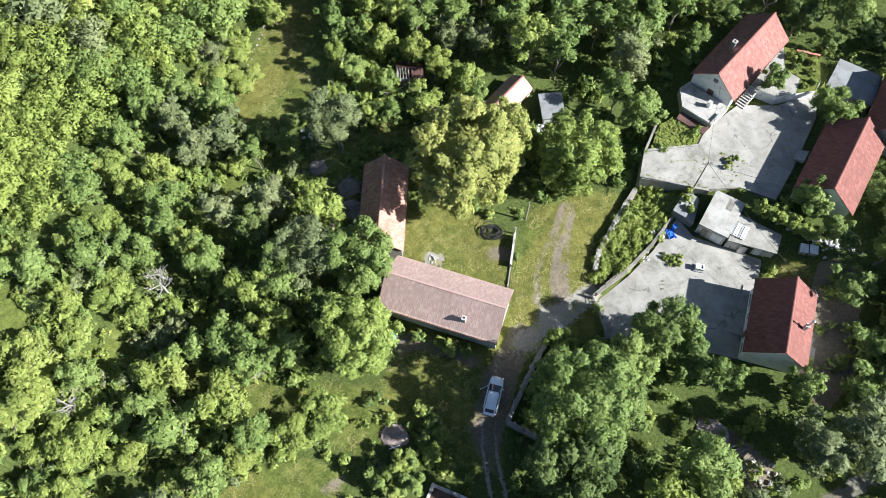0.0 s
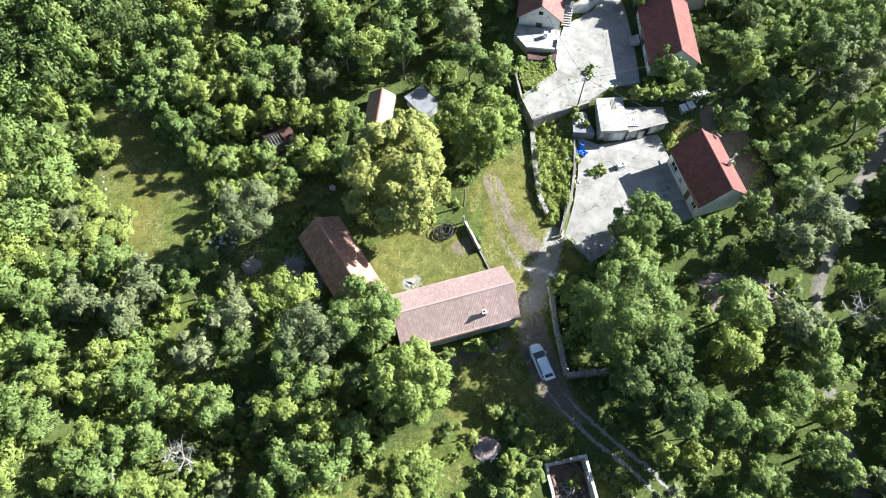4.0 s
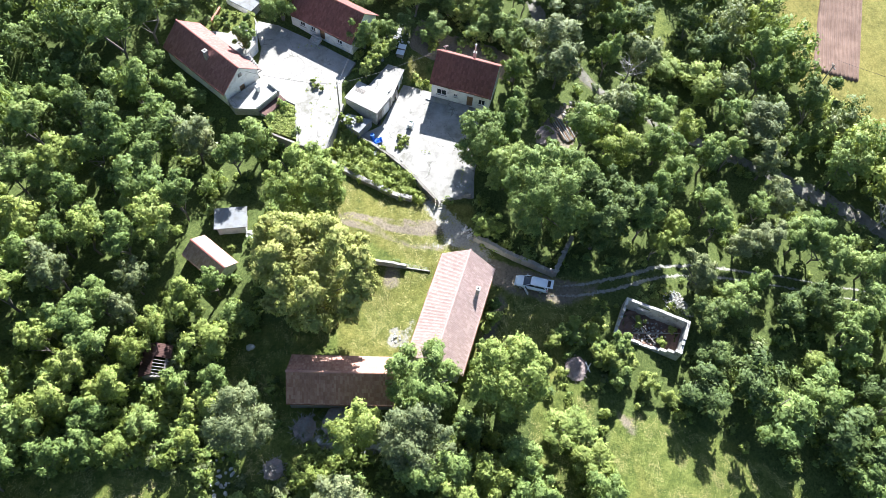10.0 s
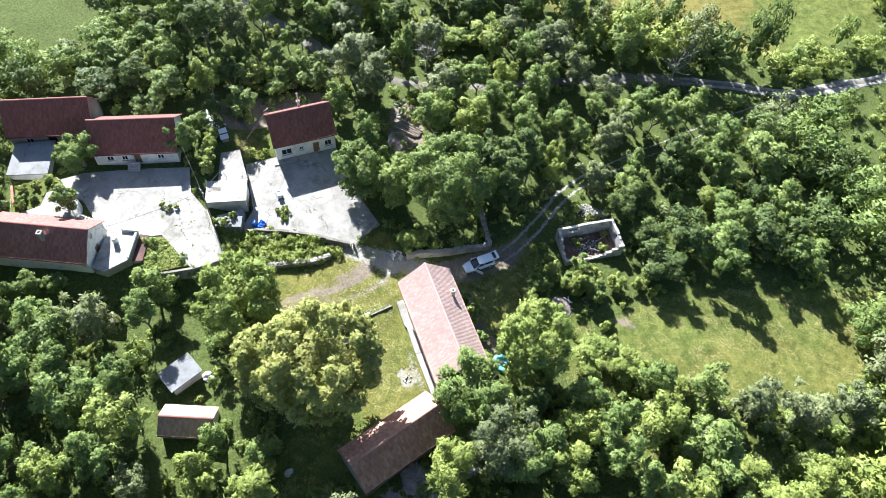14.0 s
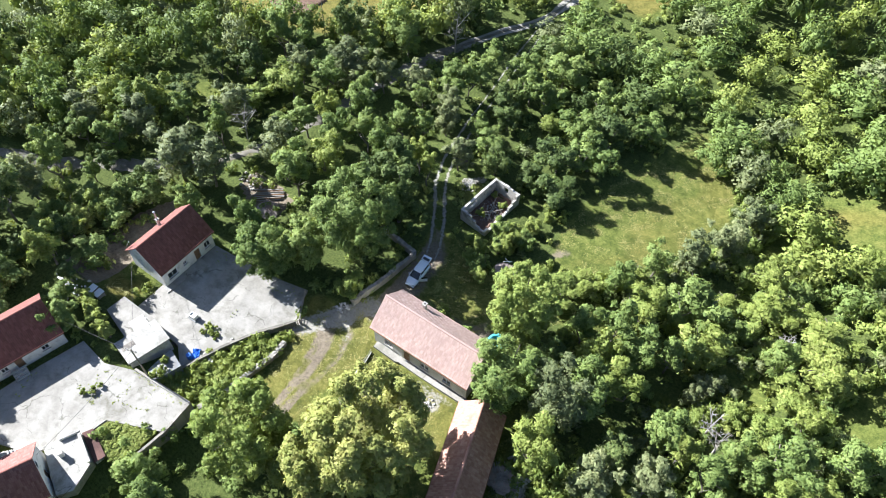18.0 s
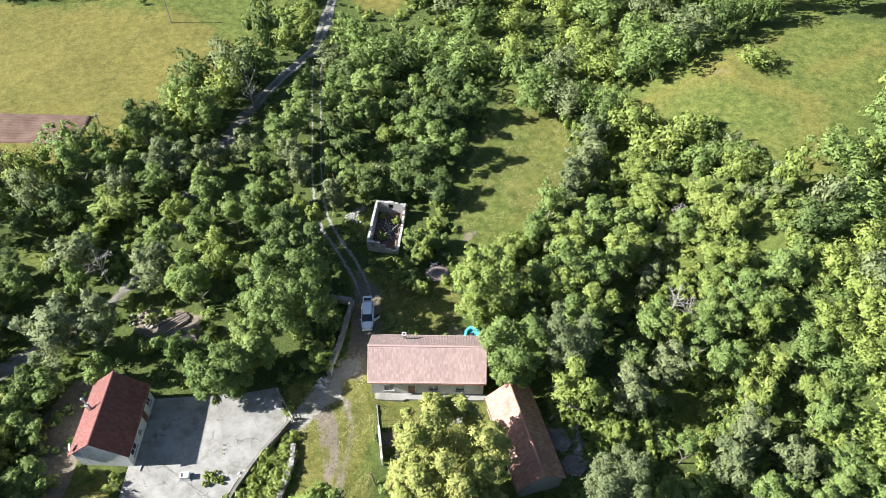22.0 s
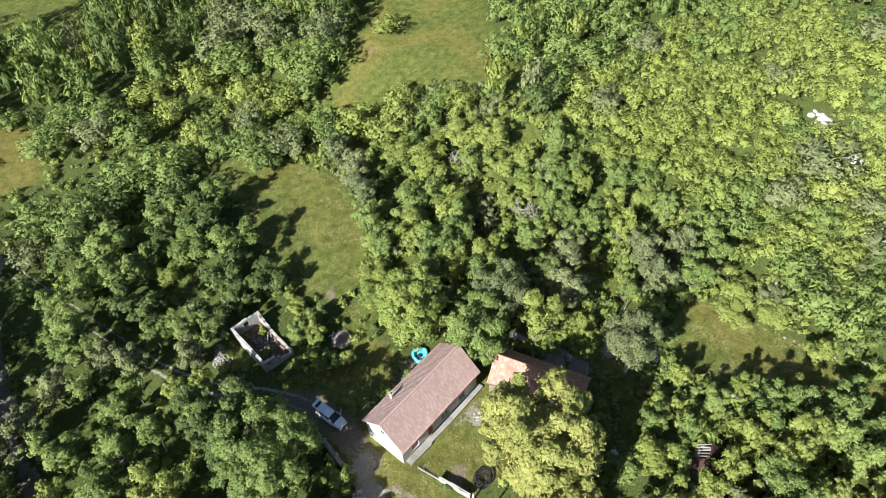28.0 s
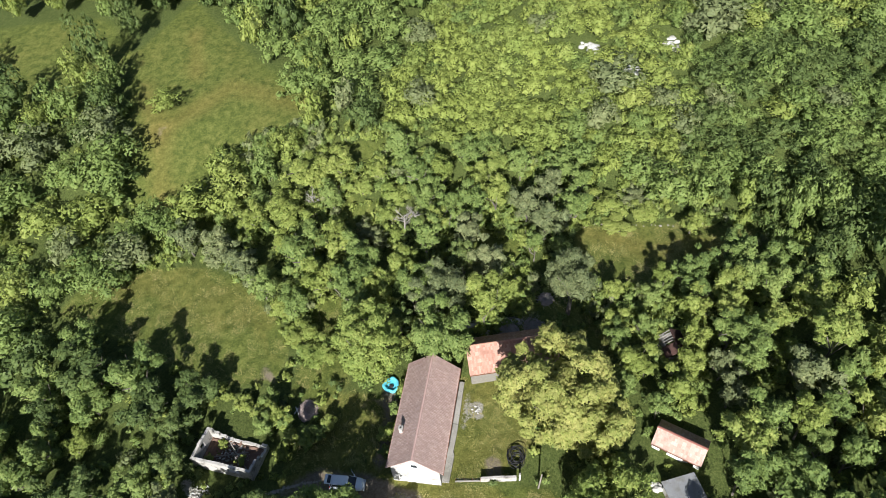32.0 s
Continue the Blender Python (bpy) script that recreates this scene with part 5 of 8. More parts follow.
# the trees noted above, and a row beside the road, added to shade the bare earth west of it
_, rows_x, rows_y, rows_r, rows_t = (list(c) for c in zip(*STANDS))
for line_, step_, r0_, r1_, tall_ in (([(38.2, 27.0), (38.8, 36.0), (38.6, 47.0)], 2.6, 1.6, 2.2, 4.8),):
    seg_ = [math.dist(a, b) for a, b in zip(line_, line_[1:])]
    for a, b, d in zip(line_, line_[1:], seg_):
        for k in range(int(d / step_)):
            t = (k + rng.random()) / int(d / step_)
            rows_x.append(a[0] + t * (b[0] - a[0]) + rng.uniform(-0.5, 0.5))
            rows_y.append(a[1] + t * (b[1] - a[1]) + rng.uniform(-0.5, 0.5))
            rows_r.append(rng.uniform(r0_, r1_))
            rows_t.append(tall_ * rng.uniform(0.8, 1.1))
m_ = len(rows_x)
cand = np.concatenate((np.column_stack((rows_x, rows_y)), cand))
rad = np.concatenate((rows_r, rad))
dist = np.concatenate((np.hypot(np.array(rows_x) + 12, np.array(rows_y) - 28), dist))
hill, orchard, garden = np.concatenate((np.zeros(m_), hill)), np.concatenate((np.zeros(m_, bool), orchard)), np.concatenate((np.zeros(m_, bool), garden))
surveyed = np.concatenate((np.zeros(m_, bool), survey))
order = np.concatenate((np.arange(m_), m_ + np.argsort(-rad[m_:] + rng.uniform(0, 1.2, len(rad) - m_))))
planted = dict(enumerate(rows_t))
cell, kept = {}, []
for i in order:
    x, y = cand[i]
    r = rad[i]
    gxi, gyi = int(x // 5), int(y // 5)
    good = i not in planted
    if not good:
        cell.setdefault((gxi, gyi), []).append((x, y, 0.8 * r))
        kept.append(i)
        continue
    for ox in (-1, 0, 1):
        for oy in (-1, 0, 1):
            for jx, jy, jr in cell.get((gxi + ox, gyi + oy), ()):
                k = 0.98 if surveyed[i] else 0.95 if orchard[i] else 0.62 if hill[i] > 0.5 else 0.92 if x < -25 else 0.95 if y < -50 else 0.8
                if (x - jx) ** 2 + (y - jy) ** 2 < (k * (r + jr)) ** 2:
                    good = False
                    break
            if not good:
                break
        if not good:
            break
    if good:
        cell.setdefault((gxi, gyi), []).append((x, y, r))
        kept.append(i)
kept = np.array(kept)
WX, WY, WR, WH, WO = cand[kept, 0], cand[kept, 1], rad[kept], hill[kept], orchard[kept]
patchy = np.array([noise.noise(Vector((x * 0.03, y * 0.03, 3.0))) for x, y in zip(WX, WY)])
roll = rng.random(len(WX)) + 0.25 * patchy
kind = np.where(roll < 0.44, 0, np.where(roll < 0.52, 1, np.where(roll < 0.61, 2, np.where(roll < 0.88, 3, 4))))
deep = (WX > -22) & (WX < 24) & (WY < 12)
kind = np.where(deep, np.where(roll < 0.55, 0, np.where(roll < 0.8, 1, np.where(roll < 0.9, 2, 3))), kind)
# more dark leaves in these parts, putting shade into the leaf colour
shade = ((WY < -30) & (WX < 14)) | ((WY > 48) & (WX < 2) & (WX > -44))
kind = np.where(shade, np.where(roll < 0.5, 0, np.where(roll < 0.88, 1, 3)), kind)
west = (WX < -22) & (WX > -56) & (WH < 0.5)
kind = np.where(west, np.where(roll < 0.5, 0, np.where(roll < 0.57, 2, np.where(roll < 0.66, 1, np.where(roll < 0.9, 3, 4)))), kind)
sunny = np.hypot((WX + 80) / 27, (WY - 36) / 30) + 0.5 * patchy < 1.0
kind = np.where(WH > 0.5, np.where(sunny, np.where(roll < 0.5, 5, np.where(roll < 0.85, 4, 0)), np.where(roll < 0.4, 0, np.where(roll < 0.72, 3, np.where(roll < 0.85, 4, np.where(roll < 0.93, 2, 1))))), kind)
kind = np.where((WH > 0.5) & (WR > 3.6), 0, kind)
tall = rng.uniform(1.7, 3.9, len(WX)) * WR
tall = np.where(deep, 1.35 * tall, tall)
tall = np.where(west, 1.25 * tall, tall)
tall = np.where(WH > 0.5, rng.uniform(1.2, 2.2, len(WX)) * WR, tall)
tall = np.where(WO, rng.uniform(2.6, 3.5, len(WX)) * WR, tall)

lanes = ((WX > 33) & (WY > 10)) | ((WX > 2) & (WY > -10) & (WY < 32))
kind = np.where(lanes, np.where(roll < 0.6, 0, np.where(roll < 0.74, 1, np.where(roll < 0.88, 2, 3))), kind)
tall = np.where((WX > 30) & (WY > 48), 0.72 * tall, tall)
WG, WS = garden[kept], surveyed[kept]
tall = np.where((WH < 0.5) & ~WG & (WX < 5), 1.2 * tall, tall)
tall = np.where(WS, rng.uniform(0.7, 1.7, len(WX)) * WR, tall)
north = WS & (WY > 46) & (WX < 6)
tall = np.where(north, 1.7 * tall, tall)
kind = np.where(WS & (roll < 0.75), 0, kind)
kind = np.where((WX > 18) & (WY > 70) & (roll < 0.85), np.where(roll < 0.35, 0, 1), kind)
tall = np.where(WG, rng.uniform(1.0, 1.7, len(WX)) * WR, tall)
kind = np.where(WG, np.where(roll < 0.6, 3, 0), kind)
# north hillside's shade put into the leaf colour by choosing darker leaves
shady = (WX < -38) & (WX > -92) & (WY > 62)
kind = np.where(shady & (roll < 0.92), np.where(roll < 0.4, 0, 1), kind)
tall = np.where(kept < m_, [planted.get(int(i), 0) for i in kept], tall)
noted = [STANDS[i][0] if i < len(STANDS) else -1 for i in kept]
kind = np.where(np.array(noted) >= 0, noted, kind)


# near trees are things of their own, built from a few shapes; the far woods are joined
near = np.argsort(np.hypot(WX + 2, WY - 30) + np.where(WS, 60, 0))[:298]
is_near = np.zeros(len(WX), bool)
is_near[near] = True
LABELS = {"green": "leafy green tree in dense scrub wood", "dark": "dark green tree in dense scrub wood", "grey": "grey-green tree in dense scrub wood", "bright": "bright green young tree in scrub", "lime": "yellow-green young tree in scrub", "scrub": "yellow-green low scrub tree on the hillside"}
shapes = {}
for k, sp in enumerate(SPECIES):
    for v in range(4):
        r2 = np.random.default_rng(500 + 10 * k + v)
        h = 2.0 + 0.3 * v
        lobes, great = clumped_lobes(r2, 1.0, 0.12, h, 9 + 2 * v, 6)
        vv, ff, ss, soft = leaf_cloud(r2, lobes, 2550, 0.104, core=0.68, cores=great)
        shapes[k, v] = (trunk_mesh(r2, h * 0.6, 0.06, 4, 1.0, 0.3, h, 6), fast_mesh("crown", vv, ff, [LEAF[sp], LEAF[sp]], ss, soft), h)
for i in near:
    k, v = int(kind[i]), int(rng.integers(4))
    tm, cm, h = shapes[k, v]
    e = empty("tree", WX[i], WY[i], ground_at(WX[i], WY[i]), float(rng.uniform(0, 360)), LABELS[SPECIES[k]], "tree", "trees of the scrub wood")
    wide = WR[i] * rng.uniform(1.06, 1.18)
    deep_ = min(1.06 * tall[i], rng.uniform(2.1, 2.8) * wide)
    part("trunk", tm, "bark", e).scale = (wide, wide, 1.06 * tall[i] / h)
    crown = part("crown", cm, None, e)
    crown.scale = (wide, wide * rng.uniform(0.9, 1.1), deep_ / h)
    crown.location = (0, 0, 1.06 * tall[i] - deep_)

lib = {}
for v in range(9):
    r2 = np.random.default_rng(900 + v)
    lib[v] = leaf_cloud(r2, crown_lobes(r2, 1.04, 0.1, 2.2, 9, 0.5, 0.35), 460, 0.172, core=0.6, cores=4, flutter=0.35)
    lib[v, "low"] = leaf_cloud(r2, crown_lobes(r2, 1.04, 0.1, 2.2, 7, 0.5, 0.35), 180, 0.22, core=0.6, cores=3, flutter=0.4)
    lib[v, "large"] = leaf_cloud(r2, crown_lobes(r2, 1.04, 0.1, 2.2, 14, 0.42, 0.35), 880, 0.114, core=0.62, cores=8, flutter=0.35)
far = ~is_near
ring = np.where(WX < -55, 0, np.where(WY < -30, 1, np.where(WX > 5, 2, 3)))
AREA = ["western hillside", "southern hedges", "eastern lanes", "valley floor"]
for k, sp in enumerate(SPECIES):
    for q in range(4):
        sel = np.nonzero(far & (kind == k) & (ring == q))[0]
        if not len(sel):
            continue
        V, F, S, N, base = [], [], [], [], 0
        for i in sel:
            v, f, s, soft = lib[int(rng.integers(9)), "low"] if WS[i] else lib[int(rng.integers(9))] if WR[i] < 2.1 else lib[int(rng.integers(9)), "large"]
            a = rng.uniform(0, 6.283)
            c, sn = math.cos(a), math.sin(a)
            R, hz = WR[i] * rng.uniform(0.95, 1.12), tall[i] / 2.2
            w = np.stack(((v[:, 0] * c - v[:, 1] * sn) * R + WX[i], (v[:, 0] * sn + v[:, 1] * c) * R + WY[i], v[:, 2] * hz + ground_at(WX[i], WY[i]) - 0.1), -1)
            V.append(w), F.append(f + base), S.append(s)
            N.append(np.stack((soft[:, 0] * c - soft[:, 1] * sn, soft[:, 0] * sn + soft[:, 1] * c, soft[:, 2]), -1))
            base += len(v)
        me = fast_mesh("woodland", np.concatenate(V), np.concatenate(F), [FAR_LEAF[sp], FAR_LEAF[sp]], np.concatenate(S), np.concatenate(N))
        tagged(new("woodland", me), f"{LEAF[sp].name.replace('_', ' ')} of dense woodland on the {AREA[q]}", "woodland", kind="stuff")

# ---- undergrowth, tall grass and weeds: too many to count ----
small = {}
for v in range(6):
    r2 = np.random.default_rng(1300 + v)
    small[v] = leaf_cloud(r2, [(r2.uniform(-0.6, 0.6), r2.uniform(-0.6, 0.6), r2.uniform(0.25, 0.7), r2.uniform(0.35, 0.6)) for _ in range(3)], 64, 0.36, core=0.7, cores=1)
tuft = {}
for v in range(6):
    r2 = np.random.default_rng(1400 + v)
    a = r2.uniform(0, 6.283, 22)
    c = r2.uniform(-0.5, 0.5, (22, 2))
    o = np.stack((np.cos(a), np.sin(a)), -1)
    q = np.stack((-o[:, 1], o[:, 0]), -1)
    hgt = r2.uniform(0.5, 1.0, 22)
    z0 = np.zeros(22)
    vv = np.stack((np.column_stack((c + q * 0.04, z0)), np.column_stack((c - q * 0.04, z0)), np.column_stack((c + o * r2.uniform(0.1, 0.6, (22, 1)), hgt))), 1).reshape(-1, 3)
    tuft[v] = (vv, np.arange(66).reshape(-1, 3), np.zeros(22, int), np.tile((0.0, 0.0, 1.0), (66, 1)))


def spread(name, forms, xs, ys, sizes, heights, mat, label, category, seed):
    """Joins many small plants into one mesh."""
    r2 = np.random.default_rng(seed)
    V, F, N, base = [], [], [], 0
    zs = terrain(xs, ys)
    for x, y, z, s_, h_ in zip(xs, ys, zs, sizes, heights):
        v, f, _, soft = forms[int(r2.integers(len(forms)))]
        a_ = r2.uniform(0, 6.283)
        N.append(np.stack((soft[:, 0] * math.cos(a_) - soft[:, 1] * math.sin(a_), soft[:, 0] * math.sin(a_) + soft[:, 1] * math.cos(a_), soft[:, 2]), -1))
        c_, n_ = math.cos(a_) * s_, math.sin(a_) * s_
        V.append(np.stack((v[:, 0] * c_ - v[:, 1] * n_ + x, v[:, 0] * n_ + v[:, 1] * c_ + y, v[:, 2] * h_ + z - 0.05), -1))
        F.append(f + base)
        base += len(v)
    return tagged(new(name, fast_mesh(name, np.concatenate(V), np.concatenate(F), [LEAF[mat], LEAF[mat]], None, np.concatenate(N))), label, category, kind="stuff")


def hard(x, y, pad=0.0):
    """Paving, wheel ruts and houses, where nothing grows."""
    hit = inside(UPPER, x, y) | inside(LOWER, x, y) | (line_distance(ROAD, x, y) < 1.1 + pad) | (np.abs(line_distance(TRACK, x, y) - 0.75) < 0.3 + pad)
    for hx, hy, rz, a, b in HOUSES:
        c, s = math.cos(radians(rz)), math.sin(radians(rz))
        u, w = (x - hx) * c + (y - hy) * s, -(x - hx) * s + (y - hy) * c
        hit |= (np.abs(u) < a - 0.4) & (np.abs(w) < b - 0.6)
    return hit


ux, uy = rng.uniform((-72, -66), (52, 80), (3800, 2)).T
mown = np.zeros(len(ux), bool)
for poly in (MEADOW_S, MEADOW_W, FIELD_E, YARD, DRIVE, CARPARK, MEADOW_N, FIELD_S_SMALL):
    mown |= inside(poly, ux, uy)
clump = np.array([noise.noise(Vector((x * 0.16, y * 0.16, 5.0))) for x, y in zip(ux, uy)])
keep = ~hard(ux, uy, 0.5) & ~mown & (line_distance(TRACK, ux, uy) > 1.6) & (clump > -0.25)
ux, uy, clump = ux[keep], uy[keep], clump[keep]
pick = np.random.default_rng(8).random(len(ux)) + 0.4 * clump
for sp, lo, hi in (("bright", 0.58, 9), ("green", 0.22, 0.58), ("dark", 0.1, 0.22), ("lime", 0.0, 0.1), ("grey", -9, 0.0)):
    sel = (pick >= lo) & (pick < hi)
    k = np.random.default_rng(31).uniform(0.45, 1.15, sel.sum())
    spread("undergrowth", small, ux[sel], uy[sel], k, k * np.random.default_rng(32).uniform(0.7, 1.5, sel.sum()), sp, f"low {LEAF[sp].name.replace('_', ' ')} of weeds and brambles between the trees", "undergrowth", 41)
# the brambles and saplings that close the western scrub
bx, by = np.random.default_rng(71).uniform((-66, -24), (-24, 74), (5200, 2)).T
closed = ~hard(bx, by, 0.5)
for poly in OPEN:
    closed &= ~inside(poly, bx, by)
patch = np.array([noise.noise(Vector((x * 0.13, y * 0.13, 21.0))) for x, y in zip(bx, by)])
closed &= patch > -0.06
bx, by = bx[closed], by[closed]
pick = np.random.default_rng(72).random(len(bx)) + 0.5 * np.array([noise.noise(Vector((x * 0.11, y * 0.11, 2.0))) for x, y in zip(bx, by)])
for sp, lo, hi in (("bright", 0.62, 9), ("green", 0.25, 0.62), ("lime", 0.1, 0.25), ("grey", -9, 0.1)):
    sel = (pick >= lo) & (pick < hi)
    k = np.random.default_rng(73).uniform(0.6, 1.4, sel.sum())
    spread("bramble_thicket", small, bx[sel], by[sel], k, k * np.random.default_rng(74).uniform(0.7, 1.9, sel.sum()), sp, f"low {LEAF[sp].name.replace('_', ' ')} of brambles closing the scrub", "brambles", 75)
GARDEN_W = [(4.6, 35.0), (8.0, 37.8), (10.2, 42.2), (12.2, 47.4), (13.0, 50.2), (6.6, 49.6), (5.2, 44.0), (4.3, 39.0)]
vx, vy = np.random.default_rng(61).uniform((4.2, 34.5), (13.2, 50.5), (900, 2)).T
keep = inside(GARDEN_W, vx, vy)
vx, vy = vx[keep], vy[keep]
k = np.random.default_rng(62).uniform(0.35, 0.95, len(vx))
spread("undergrowth", small, vx, vy, k, k * np.random.default_rng(63).uniform(0.6, 1.4, len(vx)), "bright", "dense bright green weeds between the old garden walls", "undergrowth", 64)
tx, ty = rng.uniform((-60, -45), (40, 75), (26000, 2)).T
soft = np.zeros(len(tx), bool)
for poly in (MEADOW_S, MEADOW_N, YARD, DRIVE, CARPARK, STRIP_S, SHADE_N, GARDEN_E):
    soft |= inside(poly, tx, ty)
clump = np.array([noise.noise(Vector((x * 0.3, y * 0.3, 15.0))) for x, y in zip(tx, ty)])
keep = ~hard(tx, ty, 0.1) & soft & (clump > -0.15) & (line_distance([(1.6, 31.0), (0.3, 35.0), (-0.6, 40.0)], tx, ty) > 0.7)
tx, ty = tx[keep], ty[keep]
spread("tall_grass", tuft, tx, ty, rng.uniform(0.6, 1.2, len(tx)), rng.uniform(0.08, 0.22, len(tx)), "grass", "tall uncut grass with dry seed heads", "grass", 43)

# ---- houses ----


def roof_slope(L, run, rise, side, amp=0.03, pitch=0.2, course=0.33):
    """One slope of barrel tiles in courses: ridge at y = 0, eave at y = side * run, falling by rise. Open below by its own thickness."""
    cols = int(round(L / pitch))
    u = np.linspace(-L / 2, L / 2, cols * 4 + 1)
    wave = amp * np.abs(np.sin(np.pi * (u + L / 2) / (L / cols)))
    slope = math.hypot(run, rise)
    rows = max(2, int(round(slope / course)))
    ts, lift = [], []
    for r in range(rows):
        ts += [r / rows, (r + 1) / rows - 0.002]
        lift += [0.0, 0.03]
    ts, lift = np.array(ts), np.array(lift)
    sag = 0.03 * np.sin(u * 0.9 + side)[None] * np.sin(ts * 3.1)[:, None]
    X = np.repeat(u[None], len(ts), 0)
    Y = np.repeat((side * run * ts)[:, None], len(u), 1)
    Z = (-rise * ts)[:, None] + lift[:, None] + wave[None] + sag
    v = np.stack((X, Y, Z), -1).reshape(-1, 3)
    i = np.arange(len(ts) * len(u)).reshape(len(ts), len(u))
    f = np.stack((i[:-1, :-1], i[:-1, 1:], i[1:, 1:], i[1:, :-1]), -1).reshape(-1, 4)
    under = np.array([(-L / 2, 0, -0.09), (L / 2, 0, -0.09), (L / 2, side * run, -rise - 0.09), (-L / 2, side * run, -rise - 0.09)])
    top = i[0, 0], i[0, -1], i[-1, -1], i[-1, 0]
    n = len(v)
    v = np.concatenate((v, under))
    extra = [(n, n + 3, n + 2, n + 1), (top[0], n, n + 1, top[1]), (top[1], n + 1, n + 2, top[2]), (top[2], n + 2, n + 3, top[3]), (top[3], n + 3, n, top[0])]
    f = np.concatenate((f, np.array(extra)))
    return v, f if side > 0 else f[:, ::-1]


def wall_mesh(length, height, thick, openings):
    """A straight wall along x from 0, outer face at y = 0, with openings (x0, x1, z0, z1) cut through."""
    xs = sorted({0.0, length, *[o[0] for o in openings], *[o[1] for o in openings]})
    bm = bmesh.new()
    for a, b in zip(xs, xs[1:]):
        zs = [0.0]
        for o in sorted(openings, key=lambda o: o[2]):
            if o[0] <= a + 1e-6 and o[1] >= b - 1e-6:
                zs += [o[2], o[3]]
        zs.append(height)
        for z0, z1 in zip(zs[::2], zs[1::2]):
            if z1 - z0 > 0.01:
                box(bm, a, b, 0, thick, z0, z1)
    bmesh.ops.remove_doubles(bm, verts=bm.verts[:], dist=0.001)
    return bm


def fit_opening(o, house, place, mat_frame="frame_white", mat_door="wood_brown"):
    """A window, a door or a dark shade panel filling the opening o of a wall whose frame of reference is place."""
    x0, x1, z0, z1, kind = o
    if kind == "door":
        p = part("door", boxes((x0 + 0.05, x1 - 0.05, 0.1, 0.15, z0, z1 - 0.05), bevel=0.008), mat_door, house)
        p.matrix_basis = place
        part("door_frame", boxes((x0, x0 + 0.05, 0.05, 0.18, z0, z1), (x1 - 0.05, x1, 0.05, 0.18, z0, z1), (x0 + 0.05, x1 - 0.05, 0.05, 0.18, z1 - 0.05, z1)), mat_frame, p)
        part("door_handle", tubes(((x1 - 0.15, 0.1, z0 + 1.0), (x1 - 0.15, 0.03, z0 + 1.0), 0.015), ((x1 - 0.15, 0.03, z0 + 1.0), (x1 - 0.27, 0.03, z0 + 1.0), 0.012), sides=6), "metal", p)
    elif kind == "hole":
        # near-black panel closes the hole in place of its interior shade
        p = part("dark_opening", boxes((x0 + 0.02, x1 - 0.02, 0.3, 0.34, z0 + 0.02, z1 - 0.02)), "dark", house)
        p.matrix_basis = place
    else:
        p = part("window", boxes((x0 + 0.05, x1 - 0.05, 0.12, 0.135, z0 + 0.05, z1 - 0.05)), "glass", house, "dark window glass")
        p.matrix_basis = place
        m = (x0 + x1) / 2
        part("window_frame", boxes((x0, x0 + 0.06, 0.07, 0.16, z0, z1), (x1 - 0.06, x1, 0.07, 0.16, z0, z1), (x0 + 0.06, x1 - 0.06, 0.07, 0.16, z0, z0 + 0.06), (x0 + 0.06, x1 - 0.06, 0.07, 0.16, z1 - 0.06, z1), (m - 0.03, m + 0.03, 0.075, 0.155, z0 + 0.06, z1 - 0.06)), mat_frame, p)
        part("window_sill", boxes((x0 - 0.08, x1 + 0.08, -0.1, 0.14, z0 - 0.05, z0 - 0.002), bevel=0.01), "concrete_white", p)


